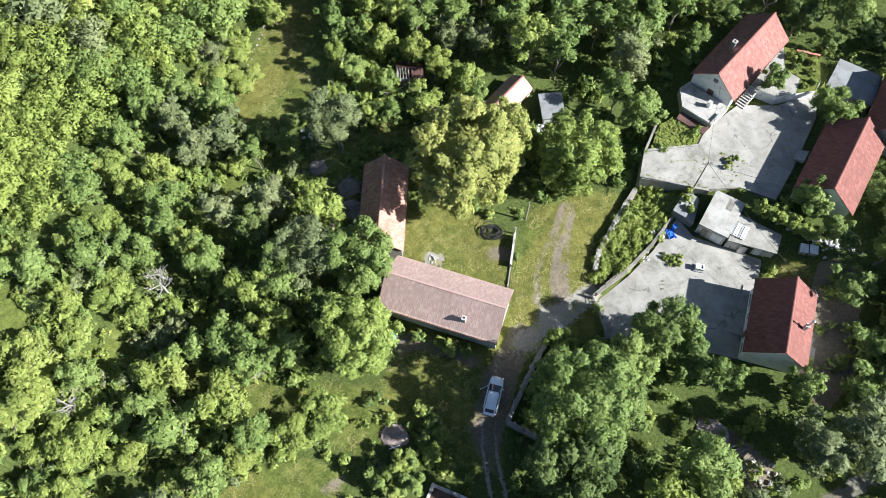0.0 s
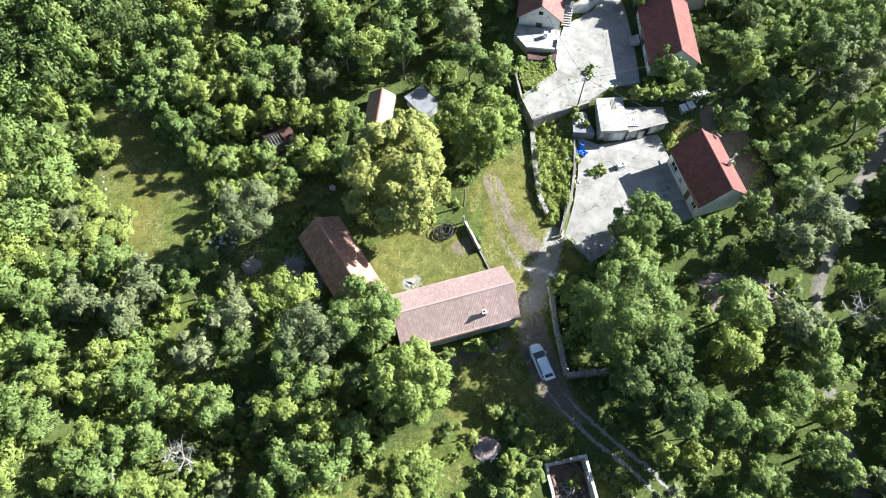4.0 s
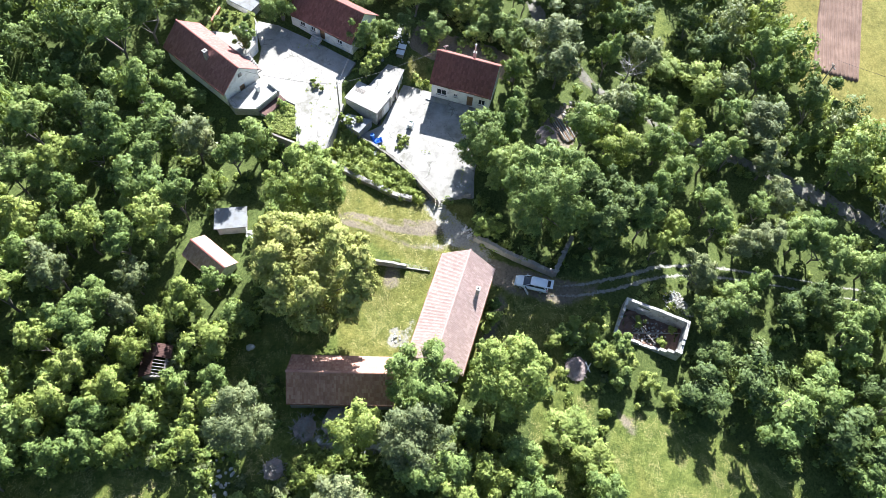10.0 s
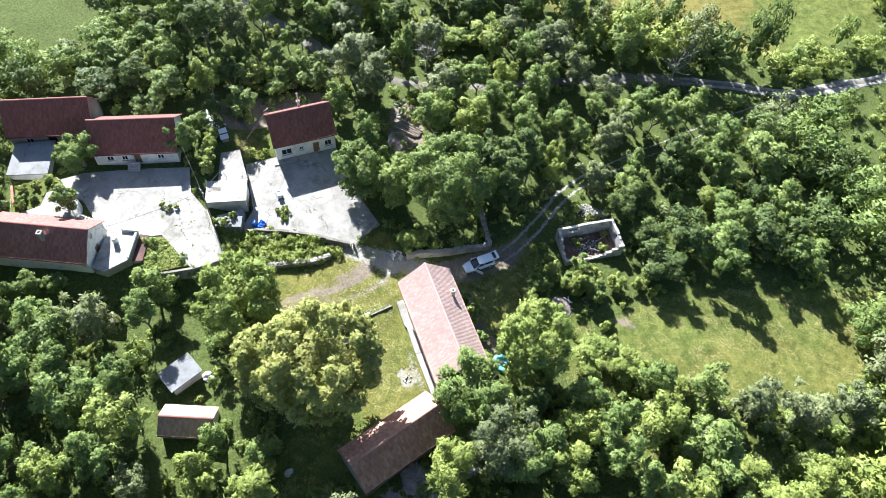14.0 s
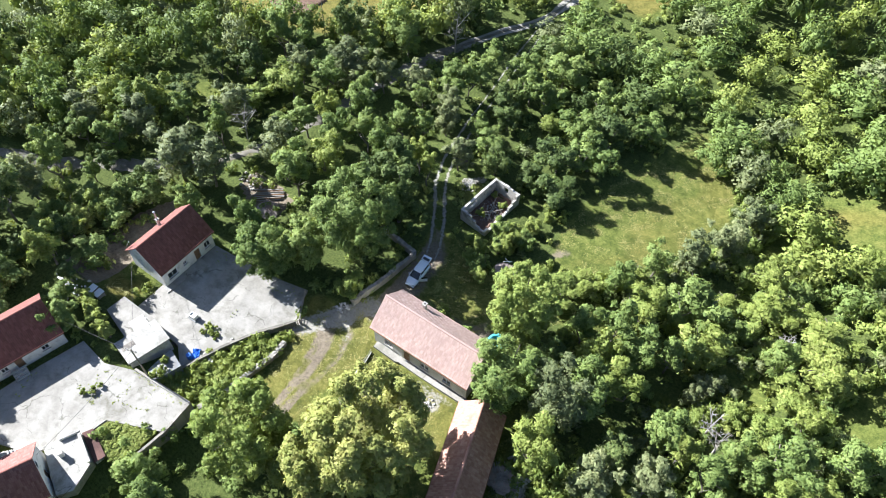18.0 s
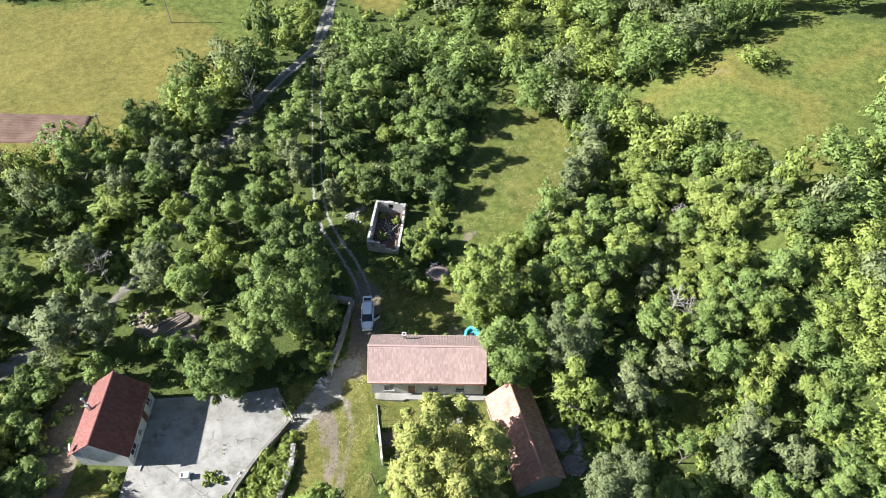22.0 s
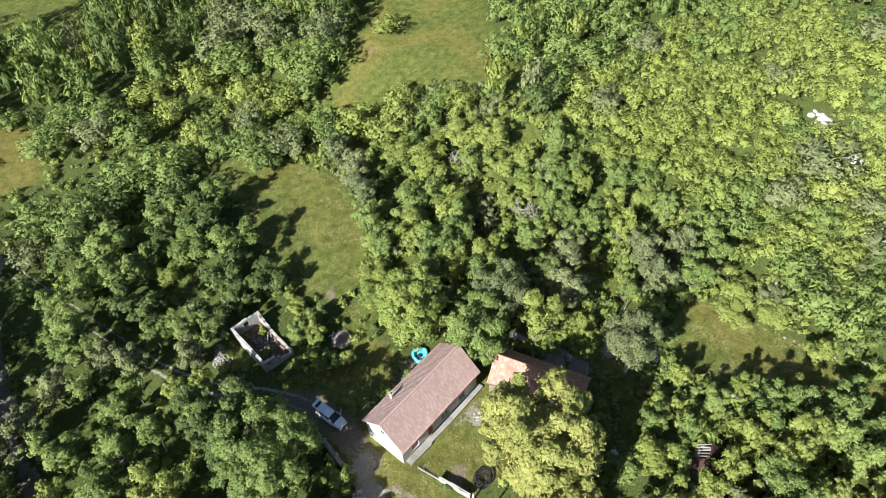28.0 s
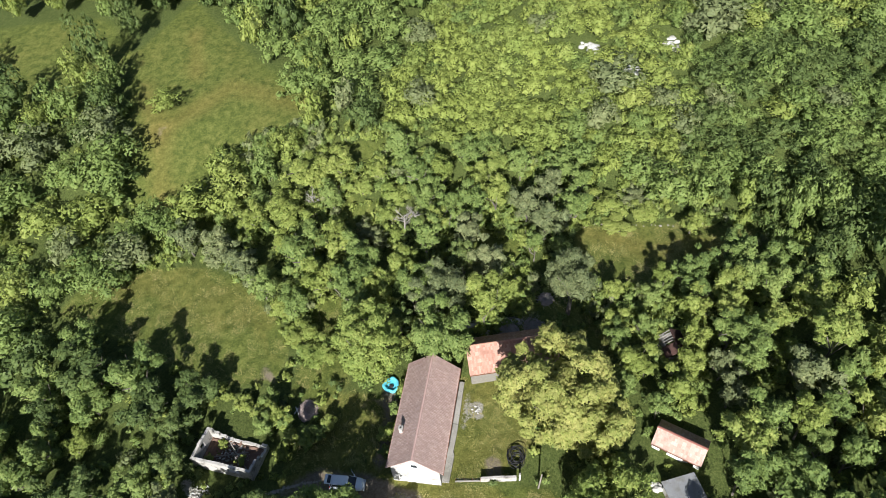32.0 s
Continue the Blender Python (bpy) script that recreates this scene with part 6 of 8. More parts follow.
def house(name, x, y, z, rz, L, half, eave, ridge, label, roof="tile_red", wall="render_white", over=0.45, gable_over=0.3, openings=None, chimneys=(), foot=0.6, ridge_mat="ridge_red"):
    """A gabled house: L its roof's length along local x, half its wall's half width, eave and ridge heights above z."""
    h = empty(name, x, y, z, rz, label, "house")
    openings = openings or {}
    a = L / 2 - gable_over
    T = 0.45
    rise = ridge - eave
    wall_h = eave + rise * over / (half + over)
    places = {"S": (pose(-a, -half, -foot, 0, 0, 0), 2 * a), "N": (pose(a, half, -foot, 0, 0, 180), 2 * a), "E": (pose(a, -half + T, -foot, 0, 0, 90), 2 * half - 2 * T), "W": (pose(-a, half - T, -foot, 0, 0, -90), 2 * half - 2 * T)}
    for side, (place, length) in places.items():
        ops = [(o[0], o[1], o[2] + foot, o[3] + foot, o[4]) for o in openings.get(side, ())]
        low = [o for o in ops if o[3] < wall_h + foot]
        w = part("wall", wall_mesh(length, wall_h + foot - 0.1, T, [o[:4] for o in low]), wall, h)
        w.matrix_basis = place
        for o in low:
            fit_opening(o, h, place)
    for s in (-1, 1):
        bm = bmesh.new()
        prism(bm, ((-half, wall_h - 0.1), (half, wall_h - 0.1), (0, ridge - 0.12)), s * a, s * (a - 0.35), swap=True)
        part("gable", bm, wall, h)
        for o in openings.get("gE" if s > 0 else "gW", ()):
            u0, u1, z0, z1 = o
            g = part("window", boxes((s * (a + 0.012), s * (a - 0.02), u0, u1, z0, z1) if s > 0 else (s * (a + 0.012), s * (a - 0.02), u0, u1, z0, z1)), "glass", h, "small dark attic window")
            part("window_frame", boxes((s * (a + 0.005), s * (a + 0.04), u0 - 0.07, u0, z0 - 0.07, z1 + 0.07), (s * (a + 0.005), s * (a + 0.04), u1, u1 + 0.07, z0 - 0.07, z1 + 0.07), (s * (a + 0.005), s * (a + 0.04), u0, u1, z0 - 0.07, z0), (s * (a + 0.005), s * (a + 0.04), u0, u1, z1, z1 + 0.07)), "frame_white", g)
    for s in (-1, 1):
        v, f = roof_slope(L, half + over, rise, s)
        v = v + (0, 0, ridge)
        part("roof_slope", fast_mesh("roof_slope", v, f, [MAT[roof]]), None, h)
        ye, slope = s * (half + over), rise / (half + over)
        part("gutter", tubes(((-L / 2, ye + s * 0.02, eave - 0.12), (L / 2, ye + s * 0.02, eave - 0.12), 0.045), sides=6), "rust", h)
    n = max(4, int(L / 0.42))
    bm = bmesh.new()
    prism(bm, [(0.15 * math.cos(t), 0.1 * math.sin(t)) for t in np.linspace(0, math.pi, 6)], 0, L / n + 0.03, swap=True)
    for vert in bm.verts:
        if vert.co.x > 0.1:
            vert.co.z += 0.018
    cap = finish(bm, "ridge_tile")
    for k in range(n):
        part("ridge_tile", cap, ridge_mat, h).location = (-L / 2 + k * L / n, 0, ridge - 0.005)
    for c in chimneys:
        cx_, cy_, w, d, top, mat = c
        base = ridge - abs(cy_) * rise / (half + over) - 0.5
        bm = boxes((cx_ - w / 2, cx_ + w / 2, cy_ - d / 2, cy_ + d / 2, base, top - 0.12), bevel=0.015)
        ch = part("chimney", bm, mat, h)
        part("chimney_cap", boxes((cx_ - w / 2 - 0.08, cx_ + w / 2 + 0.08, cy_ - d / 2 - 0.08, cy_ + d / 2 + 0.08, top - 0.12, top), bevel=0.02), "concrete_white", ch)
        # near-black plate on the chimney top stands for shade in the flue
        part("flue", boxes((cx_ - w / 4, cx_ + w / 4, cy_ - d / 4, cy_ + d / 4, top, top + 0.03)), "dark", ch)
    return h


house("long_house", -11.65, 26.3, -4.9, 0, 14.7, 3.0, 3.75, 6.75, "long low house with a faded pink clay-tile roof and pale walls", "tile_pale", "render_grey", 0.5, 0.28,
    {"N": [(1.6, 2.9, 0.9, 2.1, "window"), (4.6, 5.6, 0.1, 2.2, "door"), (7.2, 8.5, 0.9, 2.1, "window"), (10.6, 11.8, 0.9, 2.1, "window")], "S": [(2.0, 2.8, 1.2, 2.0, "window"), (6.6, 8.2, 1.4, 2.1, "window"), (10.9, 11.7, 1.2, 2.0, "window")], "gE": [(-0.35, 0.35, 4.2, 4.9)]},
    [(3.0, -2.28, 0.42, 0.42, 5.9, "render_grey")], ridge_mat="ridge_pale")
red_house = house("small_red_house", 25.8, 35.2, -4.4, 90, 9.3, 3.05, 3.3, 6.5, "small white house with a dark red tile roof", "tile_red", "render_white", 0.45, 0.25,
    {"N": [(0.8, 2.3, 0.9, 2.0, "window"), (3.4, 4.0, 1.2, 1.8, "window"), (5.4, 6.4, 0.1, 2.1, "door"), (7.2, 8.2, 0.9, 2.0, "window")]}, [(-0.5, -2.0, 0.36, 0.36, 6.0, "render_grey")])
house("farmhouse", 29.45, 57.45, -2.5, 76, 11.7, 3.2, 2.5, 5.6, "whitewashed farmhouse with a red tile roof and stone steps", "tile_red", "render_white", 0.45, 0.25,
    {"N": [(1.6, 2.5, 0.8, 1.6, "window"), (5.2, 6.2, 0.1, 2.0, "door"), (3.6, 4.4, 0.8, 1.6, "window"), (8.4, 9.3, 0.8, 1.6, "window")]})
house("white_gable_house", 15.1, 70.5, -2.6, 66, 13.2, 2.95, 2.7, 5.5, "white house with a steep faded red roof and small attic window", "tile_dull", "render_white", 0.4, 0.2,
    {"W": [(2.0, 3.0, 0.1, 2.0, "door")], "gW": [(-0.35, 0.3, 3.6, 4.3)], "S": [(1.5, 2.6, 0.1, 2.0, "door"), (5, 6, 0.9, 1.9, "window"), (9, 10, 0.9, 1.9, "window")]}, [(-1.2, 1.25, 0.5, 0.5, 5.9, "metal")])
house("stone_farmhouse", 35.9, 68.1, -2.6, 77, 11.6, 3.0, 2.6, 6.4, "old stone farmhouse with a dull red tile roof", "tile_red", "stone_wall", 0.4, 0.2,
    {"N": [(2.0, 3.0, 0.8, 1.8, "window"), (5.0, 6.2, 0.1, 2.0, "hole"), (8.0, 9.0, 0.8, 1.8, "window")]})
house("old_shed", -23.35, 36.0, -4.9, 106.6, 12.2, 2.6, 2.6, 5.2, "old stone shed under a weathered orange tile roof", "tile_old", "stone_wall", 0.35, 0.2, {"W": [(1.6, 2.8, 0.1, 2.0, "hole")]}, ridge_mat="ridge")
house("tumbledown_outhouse", -13.2, 57.8, -5.1, 68, 6.2, 1.6, 1.7, 3.0, "tumbledown outhouse with a patched pale pink tile roof", "tile_patched", "render_white", 0.3, 0.15, {"S": [(1.0, 1.9, 0.2, 1.5, "hole"), (3.9, 5.2, 0.2, 1.5, "hole")]})

# flat-roofed hut in the wood
hut = empty("flat_roofed_hut", -7.05, 57.75, -5.1, 24, "small block hut with a pale flat concrete roof", "hut")
part("wall", boxes((-1.3, 1.3, -1.8, -1.6, 0, 2.0), (-1.3, 1.3, 1.6, 1.8, 0, 2.0), (-1.3, -1.1, -1.6, 1.6, 0, 2.0), (1.1, 1.3, -1.6, 1.6, 0, 2.0)), "render_grey", hut)
part("roof_slab", boxes((-1.6, 1.6, -2.1, 2.1, 2.0, 2.16), bevel=0.02), "concrete_grey", hut)
part("door", boxes((-0.4, 0.4, -1.83, -1.8, 0, 1.8)), "wood", hut)

# ruin: four broken walls without a roof
ruin = empty("ruined_house", -4.75, 2.05, -5.0, 84.5, "roofless ruin with bare grey block walls full of rubble", "ruin")


def broken_wall(length, tops, thick):
    """A wall along x from 0 whose top steps up and down."""
    n_ = len(tops)
    prof = [(0, -0.3)]
    for k, t_ in enumerate(tops):
        prof += [(k * length / n_, t_), ((k + 1) * length / n_ - 0.02, t_)]
    prof.append((length - 0.02, -0.3))
    bm_ = bmesh.new()
    prism(bm_, prof, 0, thick)
    bmesh.ops.triangulate(bm_, faces=[f for f in bm_.faces if len(f.verts) > 4])
    return bm_


for px, py, rz_, length_, tops_, lintel in ((-4.15, -2.3, 0, 8.3, (2.45, 2.5, 2.5, 2.55, 2.6, 2.58, 1.2, 1.22, 2.5, 2.45), (4.98, 6.64)), (-4.15, 1.95, 0, 8.3, (2.2, 1.6, 1.1, 0.7, 0.5, 0.4, 0.6, 0.5, 0.3, 0.9), None), (-3.8, -1.95, 90, 3.9, (2.45, 2.4, 1.0, 2.35, 2.2), (1.56, 2.34)), (4.15, -1.95, 90, 3.9, (2.4, 2.2, 1.6, 0.9, 0.6), None)):
    w_ = part("wall", broken_wall(length_, tops_, 0.35), "block_grey", ruin)
    w_.matrix_basis = pose(px, py, 0, 0, 0, rz_)
    if lintel:
        part("lintel", boxes((lintel[0] - 0.02, lintel[1] + 0.02, 0.002, 0.348, 2.05, 2.5)), "block_grey", w_)
part("beam", tubes(((-3.6, -1.2, 0.5), (1.8, 1.0, 0.25), 0.08)), "wood", ruin)
part("beam", tubes(((-1.0, 1.6, 0.9), (2.6, -1.2, 0.3), 0.07)), "wood", ruin)
# annex with flat roofs between the courts
annex = empty("flat_roofed_annex", 17.3, 47.6, -4.5, -13, "low annex with bleached flat concrete roof between two yards", "outbuilding")
part("wall", boxes((-1.8, 1.75, -2.6, -2.35, 0, 2.55), (-1.8, -1.55, -2.35, 2.6, 0, 2.55), (1.5, 1.75, -2.35, 2.6, 0, 2.55), (-1.55, 1.5, 2.35, 2.6, 0, 2.55)), "render_grey", annex)
part("roof_slab", boxes((-1.92, 1.87, -2.78, 2.75, 2.55, 2.72), bevel=0.02), "concrete_white", annex)
part("door", boxes((-1.3, -0.4, -2.64, -2.6, 0.05, 1.95)), "wood", annex)
for x_ in (0.1, 0.8):
    part("door_panel", boxes((x_, x_ + 0.65, -2.64, -2.6, 0.05, 1.9), bevel=0.008), "frame_white", annex, "pale painted door leaf")
annex2 = empty("flat_roofed_annex", 21.6, 45.8, -4.5, 0, "lower annex with a grey flat concrete roof beside the courtyard", "outbuilding")


def prism(poly, z0, z1):
    """An upright block over a convex outline."""
    bm = bmesh.new()
    lo, hi = ([bm.verts.new((x, y, z)) for x, y in poly] for z in (z0, z1))
    bm.faces.new(lo[::-1])
    bm.faces.new(hi)
    for i in range(len(poly)):
        j = (i + 1) % len(poly)
        bm.faces.new((lo[i], lo[j], hi[j], hi[i]))
    bmesh.ops.recalc_face_normals(bm, faces=bm.faces[:])
    return bm


part("wall", prism([(-2.85, -1.2), (2.75, -1.2), (2.95, 1.15), (-2.2, 2.5)], 0, 2.1), "render_grey", annex2)
part("roof_slab", prism([(-2.95, -1.38), (2.9, -1.38), (3.12, 1.28), (-2.25, 2.68)], 2.1, 2.25), "concrete", annex2)
# near-black panel on the solid wall, drawn as a shaded opening
part("dark_opening", boxes((-1.0, 0.3, -1.24, -1.2, 0.05, 1.7)), "dark", annex2)
part("door_panel", boxes((0.6, 1.35, -1.24, -1.2, 0.05, 1.8), bevel=0.008), "frame_white", annex2, "pale painted door")
for x_ in (-1.55, 1.75):
    part("post", boxes((x_, x_ + 0.15, -1.32, -1.2, 0, 2.1)), "block_grey", annex2)
sheet = empty("leaning_sheet", 20.75, 44.25, -4.45, 0, "rusty sheet of metal leaning on the annex wall", "sheet")
bm = boxes((-0.5, 0.5, -0.012, 0.012, 0.0, 1.5))
for v in bm.verts:
    v.co.y += 0.15 * v.co.z
part("panel", bm, "metal", sheet)
for x_ in (-0.44, 0.4):
    part("batten", tubes(((x_, -0.03, 0.02), (x_, 0.19, 1.48), 0.02)), "rust", sheet)
lime = empty("rubble_sacks", 25.5, 45.0, -4.5, 20, "pale sacks and plaster rubble at the end of the annex", "sacks")
for k_, (x_, y_, z_) in enumerate(((0, 0, 0.16), (0.55, 0.15, 0.14), (-0.45, 0.35, 0.15), (0.1, 0.6, 0.14), (0.15, 0.2, 0.42))):
    bm = bmesh.new()
    bmesh.ops.create_uvsphere(bm, u_segments=10, v_segments=6, radius=0.5)
    for v in bm.verts:
        v.co = Vector((v.co.x * (0.8 + 0.1 * (k_ % 3)), v.co.y * 0.6, v.co.z * 0.38)) * (1 + 0.18 * noise.noise(v.co * 3 + Vector((k_, 0, 0))))
    part("sack", bm, "render_white", lime, smooth=True).matrix_basis = pose(x_, y_, z_, 0, 0, 37 * k_)

# terrace garage before the stone farmhouse
slab("terrace_slab", [(28.0, 75.0), (33.6, 73.6), (32.6, 68.4), (26.7, 69.8)], -0.95, 0.2, "concrete_grey", "grey flat concrete terrace roof", "terrace", kind="")
slab("terrace_wall", [(28.2, 74.8), (33.4, 73.5), (32.5, 68.6), (26.9, 69.95)], -1.15, 2.0, "render_grey", "rendered wall under the concrete terrace", "wall", kind="")
# terrace before the white gable house
slab("gable_terrace", [(9.6, 61.0), (8.6, 64.2), (9.6, 65.6), (15.3, 63.0), (13.6, 59.6)], -1.2, 1.4, "concrete_white", "white flat porch roof before the white gable", "terrace", kind="")

# ---- car ----


def build_car(x, y, z, rz):
    c = empty("car", x, y, z, rz, "white estate car with its front door and tailgate open", "car")
    W = 0.88

    def shell(profile, power=3.2, steps=26, sides=20):
        """Rounded rings across the car along its length, gliding between the given (y, z low, z high, half width)."""
        bm_ = bmesh.new()
        P_ = np.array(profile)
        ys = np.linspace(P_[0, 0], P_[-1, 0], steps)
        lo, hi, ws = (np.interp(ys, P_[:, 0], P_[:, k]) for k in (1, 2, 3))
        rings = []
        for yy, zl, zh, w_ in zip(ys, lo, hi, ws):
            ring_ = []
            for i in range(sides):
                a_ = 2 * math.pi * (i + 0.5) / sides
                cx_, sz_ = math.cos(a_), math.sin(a_)
                m_ = (abs(cx_) ** power + abs(sz_) ** power) ** (-1 / power)
                ring_.append(bm_.verts.new((w_ * cx_ * m_, yy, (zl + zh) / 2 + (zh - zl) / 2 * sz_ * m_)))
            rings.append(ring_)
        for r0, r1 in zip(rings, rings[1:]):
            for i in range(sides):
                bm_.faces.new((r0[i], r0[(i + 1) % sides], r1[(i + 1) % sides], r1[i]))
        bm_.faces.new(rings[0])
        bm_.faces.new(rings[-1][::-1])
        bmesh.ops.recalc_face_normals(bm_, faces=bm_.faces[:])
        return bm_
    part("body", shell([(-2.26, 0.42, 0.78, 0.66), (-2.2, 0.3, 0.92, 0.8), (-2.0, 0.25, 0.98, W), (-0.4, 0.24, 0.98, W + 0.02), (0.9, 0.24, 0.97, W + 0.01), (1.5, 0.25, 0.93, 0.86), (1.85, 0.26, 0.86, 0.8), (2.08, 0.28, 0.78, 0.68), (2.2, 0.32, 0.7, 0.52), (2.27, 0.4, 0.6, 0.3)], 3.6), "car_paint", c, smooth=True)
    part("cabin_glass", shell([(-2.1, 0.85, 0.98, 0.74), (-1.8, 0.85, 1.38, 0.72), (-1.2, 0.85, 1.46, 0.73), (-0.1, 0.85, 1.47, 0.73), (0.25, 0.85, 1.39, 0.72), (1.15, 0.85, 0.96, 0.74)], 4.5), "car_glass", c, "dark tinted windows", smooth=True)
    part("roof", shell([(-2.02, 1.34, 1.38, 0.56), (-1.9, 1.36, 1.45, 0.64), (-1.0, 1.38, 1.53, 0.68), (-0.2, 1.38, 1.53, 0.68), (0.12, 1.36, 1.46, 0.63), (0.22, 1.36, 1.4, 0.56)], 3.0), "car_paint", c, smooth=True)
    for sx in (-1, 1):
        part("roof_rail", tubes(((sx * 0.64, -1.75, 1.52), (sx * 0.64, 0.05, 1.52), 0.025), sides=6), "metal", c)
        part("headlight", boxes((sx * 0.52 - 0.15, sx * 0.52 + 0.15, 2.0, 2.2, 0.55, 0.72), bevel=0.03), "metal", c, "clear headlight")
        part("tail_light", boxes((sx * 0.72 - 0.1, sx * 0.72 + 0.1, -2.22, -2.1, 0.68, 0.96), bevel=0.03), "red", c, "red tail light")
        part("mirror", boxes((sx * 1.0 - 0.1, sx * 1.0 + 0.1, 0.72, 0.86, 0.92, 1.06), bevel=0.03), "car_paint", c)
        for p_, q_, r_ in (((0.69, 0.3, 1.42), (0.8, 1.1, 0.95), 0.04), ((0.7, -0.45, 1.45), (0.82, -0.45, 0.94), 0.045), ((0.68, -1.75, 1.42), (0.78, -2.05, 0.98), 0.06)):
            part("pillar", tubes(((sx * p_[0], *p_[1:]), (sx * q_[0], *q_[1:]), r_), sides=6), "car_paint", c)
        for yy in (-1.38, 1.36):
            w_ = part("wheel", tubes(((sx * 0.68, yy, 0.32), (sx * 0.9, yy, 0.32), 0.32), sides=20), "rubber", c)
            part("rim", tubes(((sx * 0.89, yy, 0.32), (sx * 0.915, yy, 0.32), 0.21), sides=16), "metal", w_)
    part("bumper", boxes((-0.75, 0.75, 2.12, 2.27, 0.3, 0.48), bevel=0.04), "car_paint", c)
    part("bumper", boxes((-0.8, 0.8, -2.3, -2.16, 0.32, 0.5), bevel=0.04), "car_paint", c)
    d = part("door", boxes((-0.03, 0.03, -1.05, 0.0, -0.28, 0.38), bevel=0.02), "car_paint", c, "open front door")
    d.matrix_basis = pose(-0.92, 0.86, 0.66, 0, 0, -52)
    part("door_window", boxes((-0.012, 0.012, -0.95, -0.12, 0.38, 0.74)), "car_glass", d)
    g = part("tailgate", boxes((-0.66, 0.66, -0.85, 0.0, -0.035, 0.035), bevel=0.02), "car_paint", c, "raised tailgate")
    g.matrix_basis = pose(0, -1.95, 1.5, -12, 0, 0)
    part("rear_window", boxes((-0.52, 0.52, -0.5, -0.08, 0.036, 0.046)), "car_glass", g)
    return c


car = build_car(-3.08, 17.85, ground_at(-3.1, 17.9) + 0.1, 3.5)
car.scale = (0.96, 0.96, 0.98)

# ---- yard ----
slab("house_apron", [(-19.2, 29.3), (-19.2, 30.1), (-12.0, 30.2), (-9.0, 30.1), (-8.6, 30.3), (-5.0, 30.2), (-5.0, 29.3)], -4.72, 0.5, "concrete", "narrow concrete apron along the long house", "paving")


def low_wall(name, pts, height, thick, mat, label, seed, base=None, stones=True):
    """A dry-stone or rendered wall along a line, its stones single pieces."""
    rng_ = random.Random(seed)
    x0, y0 = pts[0]
    w = empty(name, x0, y0, ground_at(x0, y0), 0, label, "wall")
    bm_ = bmesh.new()
    for (ax, ay), (bx, by) in zip(pts, pts[1:]):
        L_ = math.hypot(bx - ax, by - ay)
        n_ = max(1, int(L_ / 1.1))
        nx_, ny_ = -(by - ay) / L_ * thick / 2, (bx - ax) / L_ * thick / 2
        for k in range(n_):
            t0, t1 = k / n_, (k + 1) / n_
            p, q = (ax + t0 * (bx - ax), ay + t0 * (by - ay)), (ax + t1 * (bx - ax), ay + t1 * (by - ay))
            g = ground_at(*p)
            top = (base if base is not None else g) + height * rng_.uniform(0.88, 1.06)
            vs = [bm_.verts.new((px - x0, py - y0, zz - ground_at(x0, y0))) for zz in (min(g, top) - 0.5, top) for px, py in ((p[0] + nx_, p[1] + ny_), (q[0] + nx_, q[1] + ny_), (q[0] - nx_, q[1] - ny_), (p[0] - nx_, p[1] - ny_))]
            for qd in ((3, 2, 1, 0), (4, 5, 6, 7), (0, 1, 5, 4), (1, 2, 6, 5), (2, 3, 7, 6), (3, 0, 4, 7)):
                bm_.faces.new([vs[i] for i in qd])
    bmesh.ops.recalc_face_normals(bm_, faces=bm_.faces[:])
    part("wall_core", bm_, mat, w)
    return w


low_wall("lane_wall", [(1.2, 26.8), (0.1, 21.0), (-0.7, 15.3), (5.4, 14.3)], 1.2, 0.5, "stone_wall", "grey stone wall along the lane with a bleached top", 1)
low_wall("yard_wall", [(-6.5, 38.3), (-5.8, 34.0)], 1.0, 0.28, "block_grey", "low rendered yard wall", 2)
low_wall("yard_kerb", [(-5.8, 34.0), (-5.3, 30.9)], 0.2, 0.14, "concrete", "low concrete kerb beside the yard", 3)
low_wall("court_wall", [(12.3, 47.6), (10.2, 42.0), (8.0, 37.6), (5.2, 33.6)], 0.55, 0.35, "stone_wall", "worn stone retaining wall of the lower courtyard", 4, base=-4.5)
low_wall("terrace_wall", [(15.2, 50.6), (6.7, 49.85), (6.4, 53.9), (6.9, 58.2)], 0.2, 0.3, "stone_wall", "worn retaining wall of the upper farmyard", 5, base=-2.3)
low_wall("stone_wall", [(6.6, 49.3), (5.2, 44.0), (4.2, 39.0), (4.3, 36.6)], 0.8, 0.6, "stone_wall", "old dry-stone garden wall overgrown with weeds", 6)

# ---- loose stones: a few shapes, each stone an object of its own ----
STONES = []
for k in range(6):
    bm = bmesh.new()
    rock(bm, random.Random(60 + k), (0, 0, 0), 1.0, 0.65)
    STONES.append(finish(bm, "stone"))
for me in STONES:
    me.materials.append(MAT["limestone"])
GREY_STONES = []
for me in STONES:
    c = me.copy()
    c.materials.clear()
    c.materials.append(MAT["stone_wall"])
    GREY_STONES.append(c)


def heap(name, x, y, r, n, size, label, seed, shapes_=None, lift=0.25, category="rubble", parent=None, z=None):
    """A low heap of loose stones, each a part."""
    rg = random.Random(seed)
    z0 = ground_at(x, y) if z is None else z
    e = parent or empty(name, x, y, z0, 0, label, category)
    for k in range(n):
        a_, d_ = rg.uniform(0, 6.283), r * math.sqrt(rg.random())
        s_ = rg.uniform(0.5, 1.3) * size
        o = part("stone", rg.choice(shapes_ or STONES), None, e)
        o.matrix_basis = pose(d_ * math.cos(a_), d_ * math.sin(a_), s_ * 0.3 + lift * max(0, 1 - d_ / r) * rg.uniform(0.6, 1.2), rg.uniform(-20, 20), rg.uniform(-20, 20), rg.uniform(0, 360)) @ Matrix.Diagonal((s_, s_, s_, 1))
    return e




